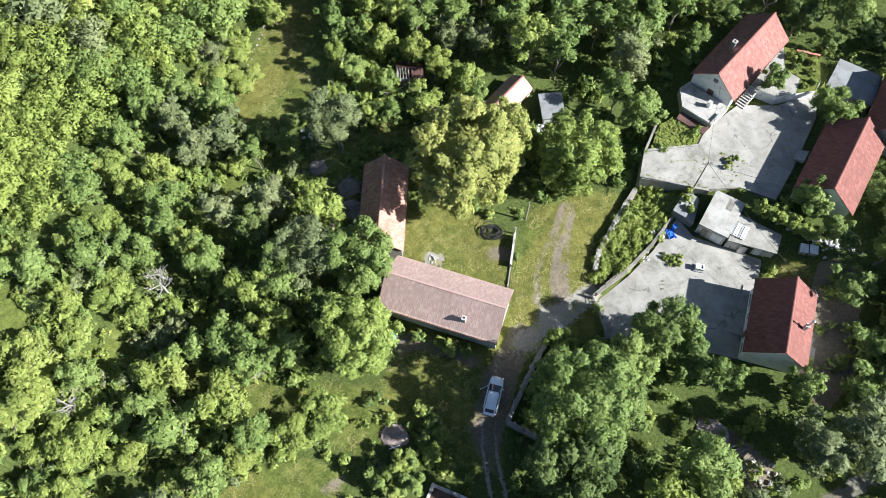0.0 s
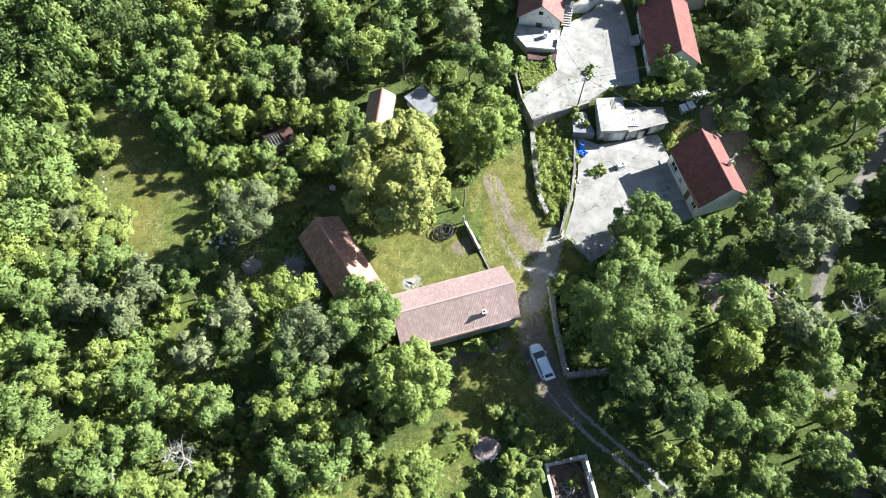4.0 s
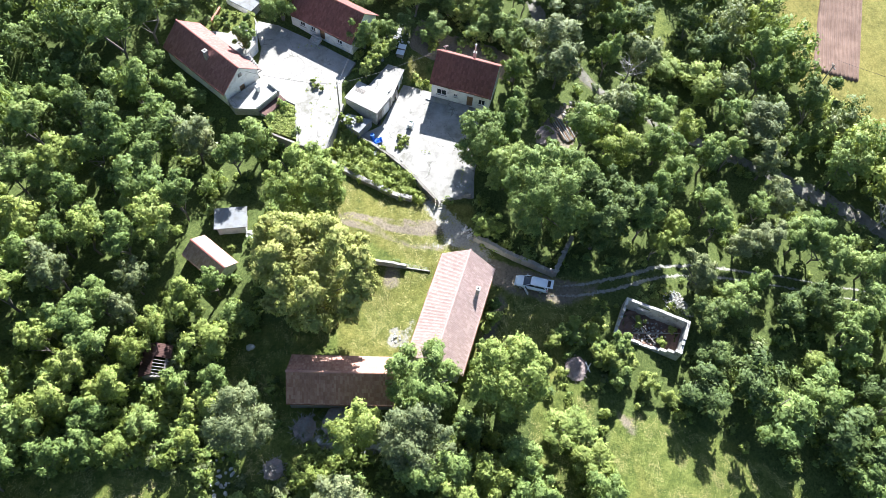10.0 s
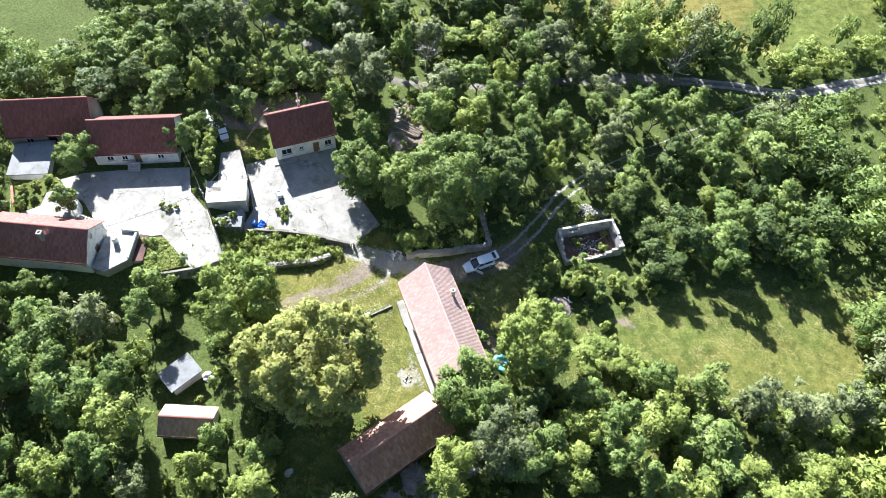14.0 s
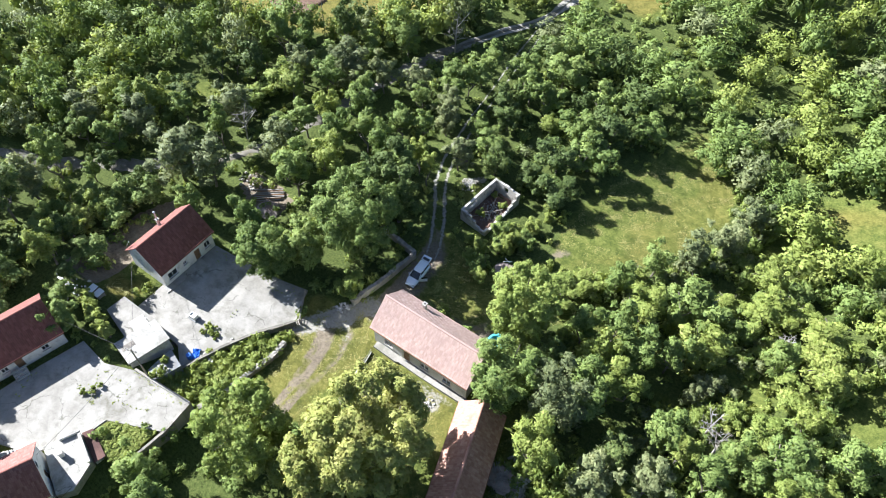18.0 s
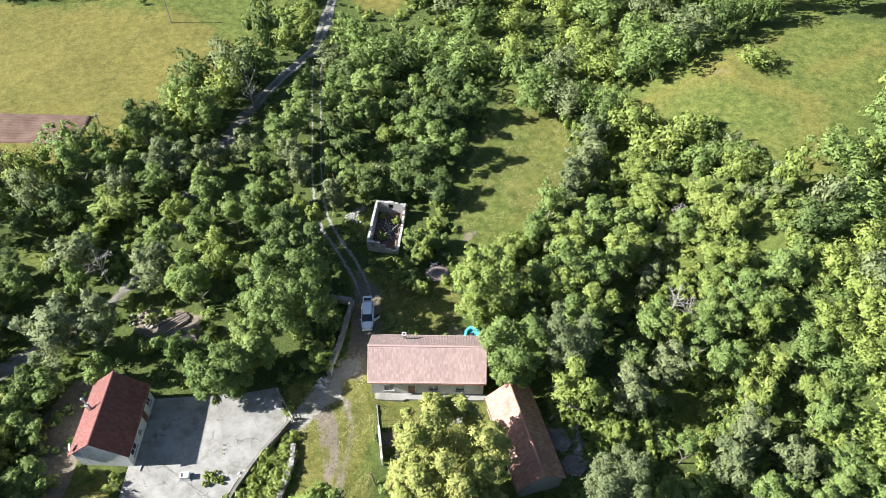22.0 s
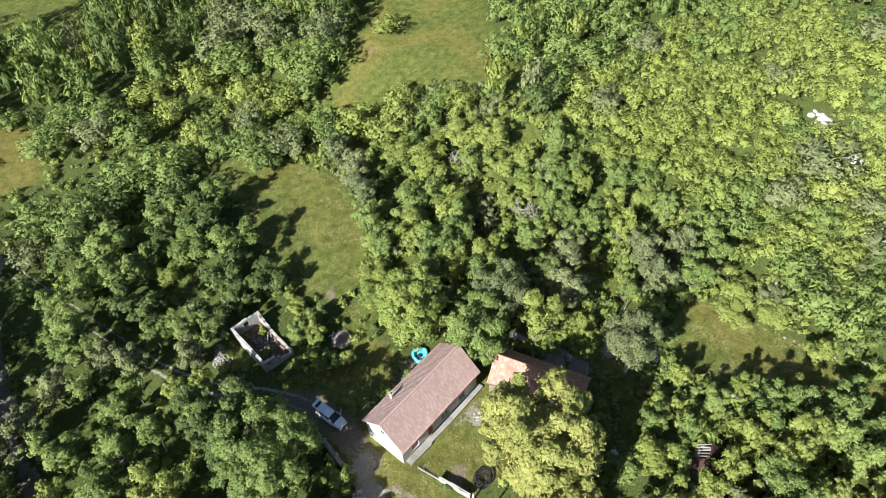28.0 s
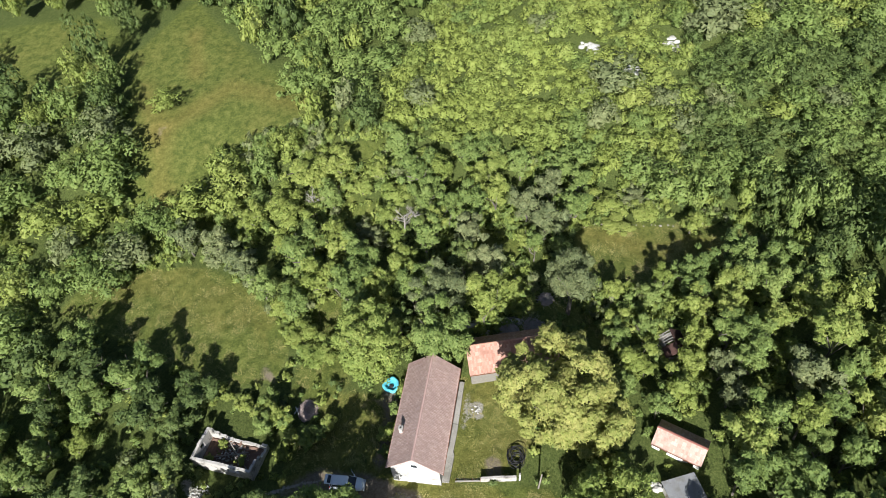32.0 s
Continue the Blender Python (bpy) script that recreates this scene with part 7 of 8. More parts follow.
def stone_row(name, pts, n, size, label, seed, wall=None, height=0.0, shapes_=None):
    """Stones along a line, on the ground or as the uneven top of a wall."""
    rg = random.Random(seed)
    x0, y0 = pts[0]
    e = wall or empty(name, x0, y0, ground_at(x0, y0), 0, label, "stones")
    ox, oy, oz = e.matrix_world.translation if wall is None else Vector((x0, y0, ground_at(x0, y0)))
    seg = [math.dist(a, b) for a, b in zip(pts, pts[1:])]
    for k in range(n):
        u = (k + rg.random()) / n * sum(seg)
        j = 0
        while u > seg[j] and j < len(seg) - 1:
            u -= seg[j]
            j += 1
        t = u / seg[j]
        x, y = pts[j][0] + t * (pts[j + 1][0] - pts[j][0]) + rg.uniform(-0.2, 0.2), pts[j][1] + t * (pts[j + 1][1] - pts[j][1]) + rg.uniform(-0.2, 0.2)
        s_ = size * rg.uniform(0.6, 1.3)
        o = part("stone", rg.choice(shapes_ or STONES), None, e)
        o.matrix_basis = pose(x - ox, y - oy, ground_at(x, y) - oz + height + s_ * 0.25, rg.uniform(-15, 15), rg.uniform(-15, 15), rg.uniform(0, 360)) @ Matrix.Diagonal((s_, s_, s_ * 0.8, 1))
    return e


things = {o.name: o for o in scene.objects}
stone_row("", [(1.2, 26.8), (0.1, 21.0), (-0.7, 15.3), (5.4, 14.3)], 75, 0.26, "", 1, things["lane_wall"], 1.08, GREY_STONES)
stone_row("", [(6.6, 49.3), (5.2, 44.0), (4.2, 39.0), (4.3, 36.6)], 60, 0.3, "", 2, things["stone_wall"], 0.6, GREY_STONES)
heap("", 0, 0.4, 2.2, 150, 0.15, "", 3, STONES[:2] + GREY_STONES[:4], 0.5, parent=ruin)
bm = bmesh.new()
bmesh.ops.create_grid(bm, x_segments=24, y_segments=12, size=1)
for v in bm.verts:
    v.co = Vector((v.co.x * 4.0, v.co.y * 2.1, 0.05 + 0.7 * abs(noise.noise(Vector((v.co.x * 6, v.co.y * 4, 4.0)))) * (0.3 + abs(v.co.y))))
part("rubble_floor", bm, "soil", ruin, "pale broken rubble floor")
heap("rubble_heap", 0.6, -0.4, 1.4, 110, 0.13, "heap of pale rubble beside the ruin", 4, STONES[:3] + GREY_STONES[:3])
heap("rubble_heap", -15.45, 32.35, 0.7, 18, 0.13, "heap of pale lime and stones in the grassy yard", 5, None, 0.15)
slab("lean_to_roof", [(9.5, 60.9), (13.5, 59.5), (13.0, 58.4), (9.2, 59.7)], lambda x, y: -1.55 - 0.35 * (61.5 - y) / 3, 0.08, "rust_dark", "dark lean-to roof along the white porch", "roof", kind="")
slab("lean_to_wall", [(9.6, 60.8), (13.4, 59.45), (13.1, 58.7), (9.4, 59.9)], -2.0, 0.5, "render_white", "low white wall under the lean-to roof", "wall", kind="")
heap("rubble_heap", -28.9, 32.4, 2.0, 90, 0.26, "pale limestone boulders behind the old shed", 6, None, 0.6)
heap("rubble_heap", 2.1, 27.9, 0.9, 30, 0.2, "white broken concrete blocks beside the gate", 7)
heap("rubble_heap", -37.2, 45.4, 2.2, 34, 0.24, "scattered pale stones in the shaded clearing", 8, None, 0.1)
heap("rubble_heap", 4.9, 38.6, 1.2, 26, 0.28, "grey stones fallen from the garden wall", 9, GREY_STONES)
heap("rubble_heap", 27.6, 18.3, 2.2, 40, 0.26, "grey rubble beside the timber heap", 10, GREY_STONES)
heap("rubble_heap", 30.0, 47.2, 2.0, 30, 0.22, "stones of a fallen wall beside the farmhouse", 11)
heap("rock_outcrop", -90.6, 59.2, 2.0, 12, 0.8, "pale limestone outcrop on the wooded hillside", 12, category="rock")
heap("rock_outcrop", -88.6, 44.0, 1.9, 12, 0.75, "pale limestone outcrop on the wooded hillside", 13, category="rock")
heap("rock_outcrop", -83.4, 52.3, 1.4, 8, 0.6, "pale limestone outcrop on the wooded hillside", 14, category="rock")
heap("boulder", -22.15, 48.25, 0.35, 3, 0.42, "pale boulder lying in the shade", 15, category="rock")
heap("tarpaulin_heap", -7.7, 55.0, 0.6, 9, 0.42, "white crumpled sheeting beside the hut", 16)
stone_row("stone_row", [(-50.2, 44.6), (-51.2, 47.0), (-51.6, 52.0), (-52.4, 60.0), (-52.7, 64.0)], 22, 0.2, "row of grey stones along the meadow's edge", 17, None, 0.0, GREY_STONES)
stone_row("stone_bank", [(-28.4, 28.3), (-29.4, 32.3), (-30.2, 36.4)], 110, 0.3, "bank of pale limestone rubble behind the old shed", 19)
stone_row("stone_row", [(34.0, 47.4), (29.7, 47.7), (25.4, 48.4)], 46, 0.26, "fallen stone wall between farmhouse and annex", 18)

# ---- ruin, gate and courtyard ----
gate = empty("picket_fence", 6.9, 36.7, -5.0, -121, "weathered wooden picket fence at the court's edge", "fence")
for k in range(17):
    part("picket", boxes((k * 0.25, k * 0.25 + 0.1, -0.02, 0.02, 0.1, 1.25 + 0.05 * math.sin(k * 2.1)), bevel=0.006), "wood", gate)
for z_ in (0.4, 1.0):
    part("rail", boxes((0, 4.1, 0.022, 0.06, z_, z_ + 0.09)), "wood", gate)
for x_ in (0.0, 2.0, 4.1):
    part("post", boxes((x_ - 0.06, x_ + 0.06, 0.062, 0.18, -0.4, 1.4), bevel=0.01), "wood", gate)
field_gate = empty("pole_gate", 4.95, 33.0, -5.1, -57, "low gate of grey wooden poles across the entrance", "gate")
for x_ in (0.0, 4.6):
    part("post", tubes(((x_, 0, -0.4), (x_, 0, 1.1), 0.09)), "wood", field_gate)
for z_ in (0.35, 0.65, 0.95):
    part("pole", tubes(((-0.1, 0.08, z_), (4.7, 0.08, z_ + 0.06), 0.05)), "wood", field_gate)

well = empty("stone_trough", 16.4, 40.75, -4.4, 4, "pale stone trough standing on the courtyard", "trough")
part("basin", boxes((-0.5, 0.5, -0.35, -0.25, 0, 0.6), (-0.5, 0.5, 0.25, 0.35, 0, 0.6), (-0.5, -0.4, -0.25, 0.25, 0, 0.6), (0.4, 0.5, -0.25, 0.25, 0, 0.6), (-0.4, 0.4, -0.25, 0.25, 0, 0.45)), "render_white", well)
part("plinth", boxes((-0.65, 0.65, -0.5, 0.5, -0.05, 0.0)), "concrete_grey", well)
slab("door_step", [(22.9, 33.6), (22.9, 40.0), (21.9, 40.2), (21.7, 36.6), (20.6, 36.4), (20.6, 33.6)], -4.28, 0.2, "concrete_white", "pale concrete terrace along the small red house", "paving")
barrel = empty("water_barrel", 12.4, 45.2, -4.5, 0, "blue plastic water barrel in the courtyard's corner", "barrel")
part("body", tubes(((0, 0, 0), (0, 0, 0.45), 0.29, 0.32), ((0, 0, 0.45), (0, 0, 0.9), 0.32, 0.28), sides=16), "blue_dark", barrel)
part("lid", tubes(((0, 0, 0.9), (0, 0, 0.95), 0.3), sides=16), "blue_dark", barrel)
for k, (x_, y_) in enumerate(((27.45, 46.05), (28.5, 46.1))):
    b_ = empty("rabbit_hutch", x_, y_, ground_at(x_, y_), 4, "small pale hutch with a flat white roof", "hutch")
    part("box", boxes((-0.4, 0.4, -0.5, 0.5, 0.15, 0.9), bevel=0.02), "wood", b_)
    for j_ in range(4):
        part("roof_panel", boxes((-0.48 + 0.245 * j_, -0.26 + 0.245 * j_, -0.6, 0.6, 0.9, 0.95), bevel=0.008), "frame_white", b_)
    for sx in (-0.34, 0.34):
        for sy in (-0.44, 0.44):
            part("leg", boxes((sx - 0.04, sx + 0.04, sy - 0.04, sy + 0.04, -0.05, 0.15)), "wood", b_)
panels = empty("stacked_sheets", 19.75, 46.0, -2.25, -13, "white strips of weathered roof sheet laid on battens", "sheets")
for k in range(6):
    part("sheet", boxes((-0.85 + 0.3 * k, -0.63 + 0.3 * k, -0.95 + 0.03 * (k % 3), 0.98 + 0.04 * (k % 2), 0.16, 0.2)), "render_white" if k % 3 else "metal", panels)
for k in range(2):
    part("batten", boxes((-0.9, 0.95, -0.6 + 1.1 * k, -0.5 + 1.1 * k, 0.0, 0.16)), "wood", panels)
planks = empty("plank_pile", 18.15, 49.0, -1.78, 77, "few bleached planks lying on the flat roof", "planks")
for k in range(4):
    part("plank", boxes((-0.8, 0.9, -0.3 + 0.2 * k, -0.16 + 0.2 * k, 0, 0.04)), "wood", planks)

# steps of the farmhouse, and of the white gable house
steps = empty("stone_steps", 25.35, 58.9, -2.2, 76, "grey stone steps up to the farmhouse door", "steps")
for k in range(4):
    part("step", boxes((-0.8, 0.8, -0.6 + 0.3 * (3 - k), -0.3 + 0.3 * (3 - k), -0.02, 0.17 * (k + 1)), bevel=0.015), "block_grey", steps)
stair = empty("concrete_stair", 16.7, 64.3, -2.2, 65, "wide concrete stair beside the white gable house", "steps")
for k in range(8):
    part("step", boxes((0.32 * k, 0.32 * (k + 1) + 0.04, -0.68, 0.68, 0.17 * k + 0.1, 0.17 * (k + 1)), bevel=0.012), "concrete_white", stair)
for sy in (-0.62, 0.5):
    bm = bmesh.new()
    v_ = [bm.verts.new((x, sy + y, z)) for y in (0, 0.12) for x, z in ((0.0, -0.05), (2.6, -0.05), (2.6, 1.24), (0.0, 0.02))]
    for f_ in ((3, 2, 1, 0), (4, 5, 6, 7), (0, 1, 5, 4), (1, 2, 6, 5), (2, 3, 7, 6), (3, 0, 4, 7)):
        bm.faces.new([v_[i] for i in f_])
    part("cheek", bm, "block_grey", stair)
slab("garden_terrace", [(17.3, 66.95), (18.5, 66.6), (20.8, 66.25), (25.5, 68.6), (25.9, 70.2), (25.4, 74.4), (20.5, 74.7)], -0.84, 1.8, "render_white", "white retaining wall of the garden terrace", "wall")
slab("terrace_paving", [(17.32, 66.97), (18.51, 66.62), (20.8, 66.27), (23.06, 67.4), (23.3, 70.0), (21.2, 70.9), (20.52, 74.66)], -0.8, 0.05, "concrete", "grey paved garden terrace before the white house", "paving")
slab("planted_bed", [(23.1, 67.46), (25.48, 68.63), (25.87, 70.2), (25.38, 74.36), (20.6, 74.66), (21.25, 70.95), (23.36, 70.05)], -0.78, 0.08, "ground", "planted garden bed on the terrace", "bed")
low_wall("brick_parapet", [(22.1, 73.9), (25.2, 74.1)], 0.7, 0.3, "brick", "low red brick wall behind the garden bed", 22, base=-0.8)
for k_, (x_, y_, r_, h_) in enumerate(((21.6, 73.2, 0.8, 2.9), (22.9, 73.2, 0.9, 2.7), (24.3, 72.9, 0.8, 2.8), (22.4, 71.6, 0.6, 2.4), (24.6, 71.2, 0.7, 2.5), (24.9, 69.6, 0.6, 2.4), (24.0, 68.8, 0.5, 2.2))):
    tree("garden_shrub", x_, y_, r_, 1.6, h_, ("bright", "green")[k_ % 2], "green garden shrub on the raised terrace", 500, 0.22, 370 + k_, 6, category="bush")
for nm, x_, y_, rz_, dims in (("parapet_block", 12.7, 62.4, 66, (-0.25, 0.25, -0.25, 0.25, 0, 0.9)), ("parapet_block", 13.9, 60.5, -26, (-0.12, 0.12, -1.1, 1.1, 0, 0.35)), ("parapet_block", 11.4, 60.5, 68, (-0.12, 0.12, -1.9, 1.9, 0, 0.3))):
    b_ = empty(nm, x_, y_, -1.2, rz_, "white rendered parapet block on the flat porch roof", "parapet")
    part("block", boxes(dims, bevel=0.02), "render_white", b_)
    part("coping", boxes((dims[0] - 0.05, dims[1] + 0.05, dims[2] - 0.05, dims[3] + 0.05, dims[5], dims[5] + 0.06), bevel=0.01), "concrete_white", b_)

# dish, flue pipe and vents on the roofs
dish = part("satellite_dish", bmesh.new(), "frame_white", red_house, "white satellite dish")
bm = bmesh.new()
bmesh.ops.create_circle(bm, cap_ends=True, segments=16, radius=0.42)
bmesh.ops.solidify(bm, geom=bm.faces[:], thickness=0.04)
bm.to_mesh(dish.data)
bm.free()
dish.matrix_basis = pose(4.2, -2.9, 4.7, 60, 0, 30)
part("dish_mast", tubes(((4.2, -2.9, 3.4), (4.2, -2.9, 4.65), 0.03), sides=6), "metal", dish).matrix_parent_inverse = dish.matrix_basis.inverted()
part("flue_pipe", tubes(((-0.5, -2.0, 6.0), (-0.5, -2.0, 7.4), 0.1), sides=10), "metal", red_house, "thin metal flue pipe")
part("flue_cowl", tubes(((-0.5, -2.0, 7.4), (-0.5, -2.0, 7.55), 0.2, 0.06), sides=10), "metal", red_house)

# ---- yard of the long house ----
coil = empty("hose_coil", -9.5, 38.0, ground_at(-9.5, 38.0), 0, "big loose coils of black plastic hose on the grass", "hose")
rg = random.Random(4)
for k in range(11):
    cu = bpy.data.curves.new("hose_loop", "CURVE")
    cu.dimensions, cu.bevel_depth, cu.bevel_resolution = "3D", 0.045, 1
    sp = cu.splines.new("NURBS")
    sp.points.add(11)
    r_, ox_, oy_ = rg.uniform(0.75, 1.25), rg.uniform(-0.5, 0.6), rg.uniform(-0.35, 0.35)
    for i in range(12):
        a_ = i / 12 * 6.283
        sp.points[i].co = (ox_ + r_ * math.cos(a_) * rg.uniform(0.93, 1.07), oy_ + r_ * 0.85 * math.sin(a_) * rg.uniform(0.93, 1.07), 0.06 + 0.05 * k + 0.08 * math.sin(a_ * 2 + k), 1)
    sp.use_cyclic_u = True
    tmp = bpy.data.objects.new("tmp", cu)
    me = bpy.data.meshes.new_from_object(tmp)
    bpy.data.objects.remove(tmp)
    me.materials.clear()
    part("loop", me, "rubber", coil)
pole = empty("wooden_pole", -5.85, 41.0, ground_at(-5.85, 41.0), 0, "leaning grey wooden pole beside the driveway", "pole")
part("shaft", tubes(((0, 0, -0.4), (0.15, 0.3, 4.3), 0.11, 0.08)), "wood", pole)
post = empty("concrete_post", -6.6, 38.7, ground_at(-6.6, 38.7), 0, "white concrete gatepost at the yard wall's end", "post")
part("shaft", boxes((-0.1, 0.1, -0.1, 0.1, -0.3, 1.7), bevel=0.02), "render_white", post)
part("cap", boxes((-0.13, 0.13, -0.13, 0.13, 1.7, 1.76), bevel=0.015), "concrete_white", post)
yard_fence = empty("wire_fence", -5.75, 34.0, ground_at(-5.75, 34.0), -82, "thin rusty fence posts with wire beside the yard", "fence")
for k in range(4):
    part("post", tubes(((k * 1.0, 0, -0.2), (k * 1.0, 0, 1.1), 0.025), sides=6), "rust", yard_fence)
for z_ in (0.4, 0.7, 1.0):
    part("wire", tubes(((0, 0, z_), (3.0, 0, z_), 0.006), sides=4), "metal", yard_fence)
# turquoise paddling pool behind the house
pool = empty("paddling_pool", -17.5, 20.3, ground_at(-17.5, 20.3), 20, "half-slack turquoise inflatable paddling pool behind the house", "pool")
bm = bmesh.new()
N, K = 28, 10
ring_v = []
for i in range(N):
    a_ = 2 * math.pi * i / N
    rr_ = 1.0 + 0.09 * math.sin(3 * a_) + 0.05 * math.sin(7 * a_ + 1)
    ring_v.append([bm.verts.new((math.cos(a_) * (rr_ + 0.26 * math.cos(b_)), math.sin(a_) * (rr_ * 0.9 + 0.26 * math.cos(b_)), 0.24 + 0.24 * math.sin(b_))) for b_ in np.linspace(0, 2 * math.pi, K, endpoint=False)])
for i in range(N):
    for k in range(K):
        bm.faces.new((ring_v[i][k], ring_v[(i + 1) % N][k], ring_v[(i + 1) % N][(k + 1) % K], ring_v[i][(k + 1) % K]))
part("wall_ring", bm, "blue", pool, smooth=True)
bm = bmesh.new()
bmesh.ops.create_circle(bm, cap_ends=True, segments=24, radius=0.95)
part("floor_sheet", bm, "blue", pool).location = (0, 0, 0.05)
# black hump added to stand for the dark hole inside the pool
bm = bmesh.new()
bmesh.ops.create_icosphere(bm, subdivisions=2, radius=0.32)
for v in bm.verts:
    v.co.z *= 0.4
part("dark_lining", bm, "rubber", pool, "dark hump in place of the pool's dark hole").location = (0.1, 0.0, 0.18)

# ---- brush heaps, timber and dead trees ----


def twigs(name, x, y, r, n, label, seed, mat="ash", long=1.3, thick=0.03):
    rg_ = random.Random(seed)
    e = empty(name, x, y, ground_at(x, y), 0, label, "brush heap")
    bm_ = bmesh.new()
    bmesh.ops.create_icosphere(bm_, subdivisions=3, radius=1.0)
    for v in bm_.verts:
        k = 1 + 0.22 * noise.noise(v.co * 2.5 + Vector((seed, 0, 0)))
        v.co = Vector((v.co.x * r * k, v.co.y * r * k * 0.85, max(-0.1, v.co.z * r * 0.35 * k)))
    part("mound", bm_, "ash", e)
    bm_ = bmesh.new()
    for _ in range(n):
        a_, d_ = rg_.uniform(0, 6.283), r * rg_.random() * 0.95
        c_ = Vector((d_ * math.cos(a_), d_ * 0.85 * math.sin(a_), 0.1 + 0.38 * r * (1 - d_ / r)))
        dr = Vector((rg_.gauss(0, 1), rg_.gauss(0, 1), rg_.gauss(0, 0.35))).normalized() * rg_.uniform(0.4, 1) * long
        tube(bm_, c_ - dr / 2, c_ + dr / 2, thick * rg_.uniform(0.5, 1.2), thick * 0.4, 4)
    o = part("twig_tangle", bm_, mat, e, "tangle of bleached twigs")
    o["kind"] = "stuff"
    return e


twigs("brush_heap", -12.4, 9.9, 1.55, 240, "heap of brown cut brushwood on the grass", 1)
twigs("brush_heap", 21.6, 21.4, 1.9, 220, "heap of reddish cut brushwood under the trees", 2)
twigs("brush_heap", -27.6, 35.2, 1.9, 200, "grey dead branches piled against the old shed", 3, "deadwood", 2.6, 0.05)
twigs("brush_heap", -34.6, 40.0, 1.3, 110, "grey dead branches in the shaded clearing", 4, "deadwood", 1.8, 0.04)
bench = empty("log_pair", -11.9, 8.6, ground_at(-11.9, 8.6) + 0.1, 30, "two bleached poles lying across the brush heap", "logs")
part("log", tubes(((-0.7, 0, 0.4), (0.6, 0.15, 0.5), 0.05)), "frame_white", bench)
part("log", tubes(((-0.4, 0.3, 0.45), (0.3, -0.4, 0.5), 0.05)), "frame_white", bench)
timber = empty("timber_stack", 23.6, 19.4, ground_at(23.6, 19.4), 40, "stack of long weathered beams and planks", "timber")
rg = random.Random(9)
for k in range(16):
    a_ = rg.uniform(-0.25, 0.25)
    y_ = -0.9 + 0.24 * (k % 8)
    part("beam", tubes(((-2.1 + rg.uniform(-0.4, 0.4), y_, 0.15 + 0.24 * (k // 8)), (2.0 + rg.uniform(-0.5, 0.5), y_ + a_, 0.18 + 0.26 * (k // 8)), 0.09), sides=6), "deadwood" if k % 3 else "wood_brown", timber)


def dead_tree(x, y, h, seed, label="bare bleached dead tree among green scrub"):
    rg_ = random.Random(seed)
    e = empty("dead_tree", x, y, ground_at(x, y), rg_.uniform(0, 360), label, "tree")
    bm_ = bmesh.new()
    top = Vector((rg_.uniform(-0.4, 0.4), rg_.uniform(-0.4, 0.4), h * 0.62))
    tube(bm_, (0, 0, -0.3), top, 0.16, 0.09, 7)
    part("trunk", bm_, "deadwood", e)
    for k in range(9):
        bm_ = bmesh.new()
        t = rg_.uniform(0.45, 1.0)
        a_ = 2.4 * k + rg_.uniform(-0.4, 0.4)
        p = top * t
        q = p + Vector((math.cos(a_), math.sin(a_), rg_.uniform(0.4, 1.2))) * h * 0.24
        tube(bm_, p, q, 0.07, 0.035, 5)
        for j in range(5):
            s_ = p.lerp(q, rg_.uniform(0.4, 1.0))
            tube(bm_, s_, s_ + Vector((rg_.gauss(0, 1), rg_.gauss(0, 1), rg_.uniform(0.1, 1.0))).normalized() * h * 0.13, 0.03, 0.012, 4)
        part("limb", bm_, "deadwood", e)
    return e


for x_, y_, h_, s_ in ((-44.6, 16.9, 6.5, 1), (-46.3, 18.8, 5.5, 2), (-64.0, -66.0, 9.0, 3), (-56.5, -64.0, 8.0, 4), (20.6, -25.6, 8.5, 5), (-48.0, 1.2, 4.5, 6), (34.5, 12.5, 9.0, 7)):
    dead_tree(x_, y_, h_, s_)

# collapsed roof in the wood
fallen = empty("collapsed_shed", -27.6, 57.6, ground_at(-27.6, 57.6), 18, "collapsed shed with rusty sheets and bare pale rafters", "shed")
part("wall", boxes((-1.9, 1.9, -1.3, -1.05, 0, 1.9), (-1.9, 1.9, 1.05, 1.3, 0, 1.7), (-1.9, -1.65, -1.05, 1.05, 0, 1.8), (1.65, 1.9, -1.05, 1.05, 0, 1.5)), "stone_wall", fallen)
v_, f_ = roof_slope(3.9, 1.7, 1.0, 1)
part("roof_slope", fast_mesh("roof_slope", v_ + (0, 0, 2.9), f_, [MAT["rust_dark"]]), None, fallen)
v_, f_ = roof_slope(1.7, 1.7, 1.0, -1)
part("roof_slope", fast_mesh("roof_slope", v_ + (1.1, 0, 2.9), f_, [MAT["rust_dark"]]), None, fallen)
for k in range(5):
    part("rafter", tubes(((-1.75 + 0.4 * k, 0, 2.85), (-1.65 + 0.4 * k, -1.6, 1.85), 0.05), sides=6), "deadwood", fallen)

# ---- poles and wires ----


def utility_pole(x, y, h, label, arm=True):
    e = empty("utility_pole", x, y, ground_at(x, y), 20, label, "pole")
    part("shaft", tubes(((0, 0, -0.5), (0, 0, h), 0.11, 0.075)), "wood", e)
    if arm:
        part("crossarm", boxes((-0.6, 0.6, -0.05, 0.05, h - 0.5, h - 0.38)), "wood", e)
        for sx in (-0.5, 0.5):
            part("insulator", tubes(((sx, 0, h - 0.38), (sx, 0, h - 0.2), 0.05, 0.035)), "frame_white", e)
    return e


utility_pole(43.6, -16.6, 6.6, "grey wooden utility pole at the field's edge")
utility_pole(42.4, -52.5, 6.5, "grey wooden utility pole in the open field")
utility_pole(13.3, 50.3, 8.0, "grey wooden utility pole at the farmyard's edge")


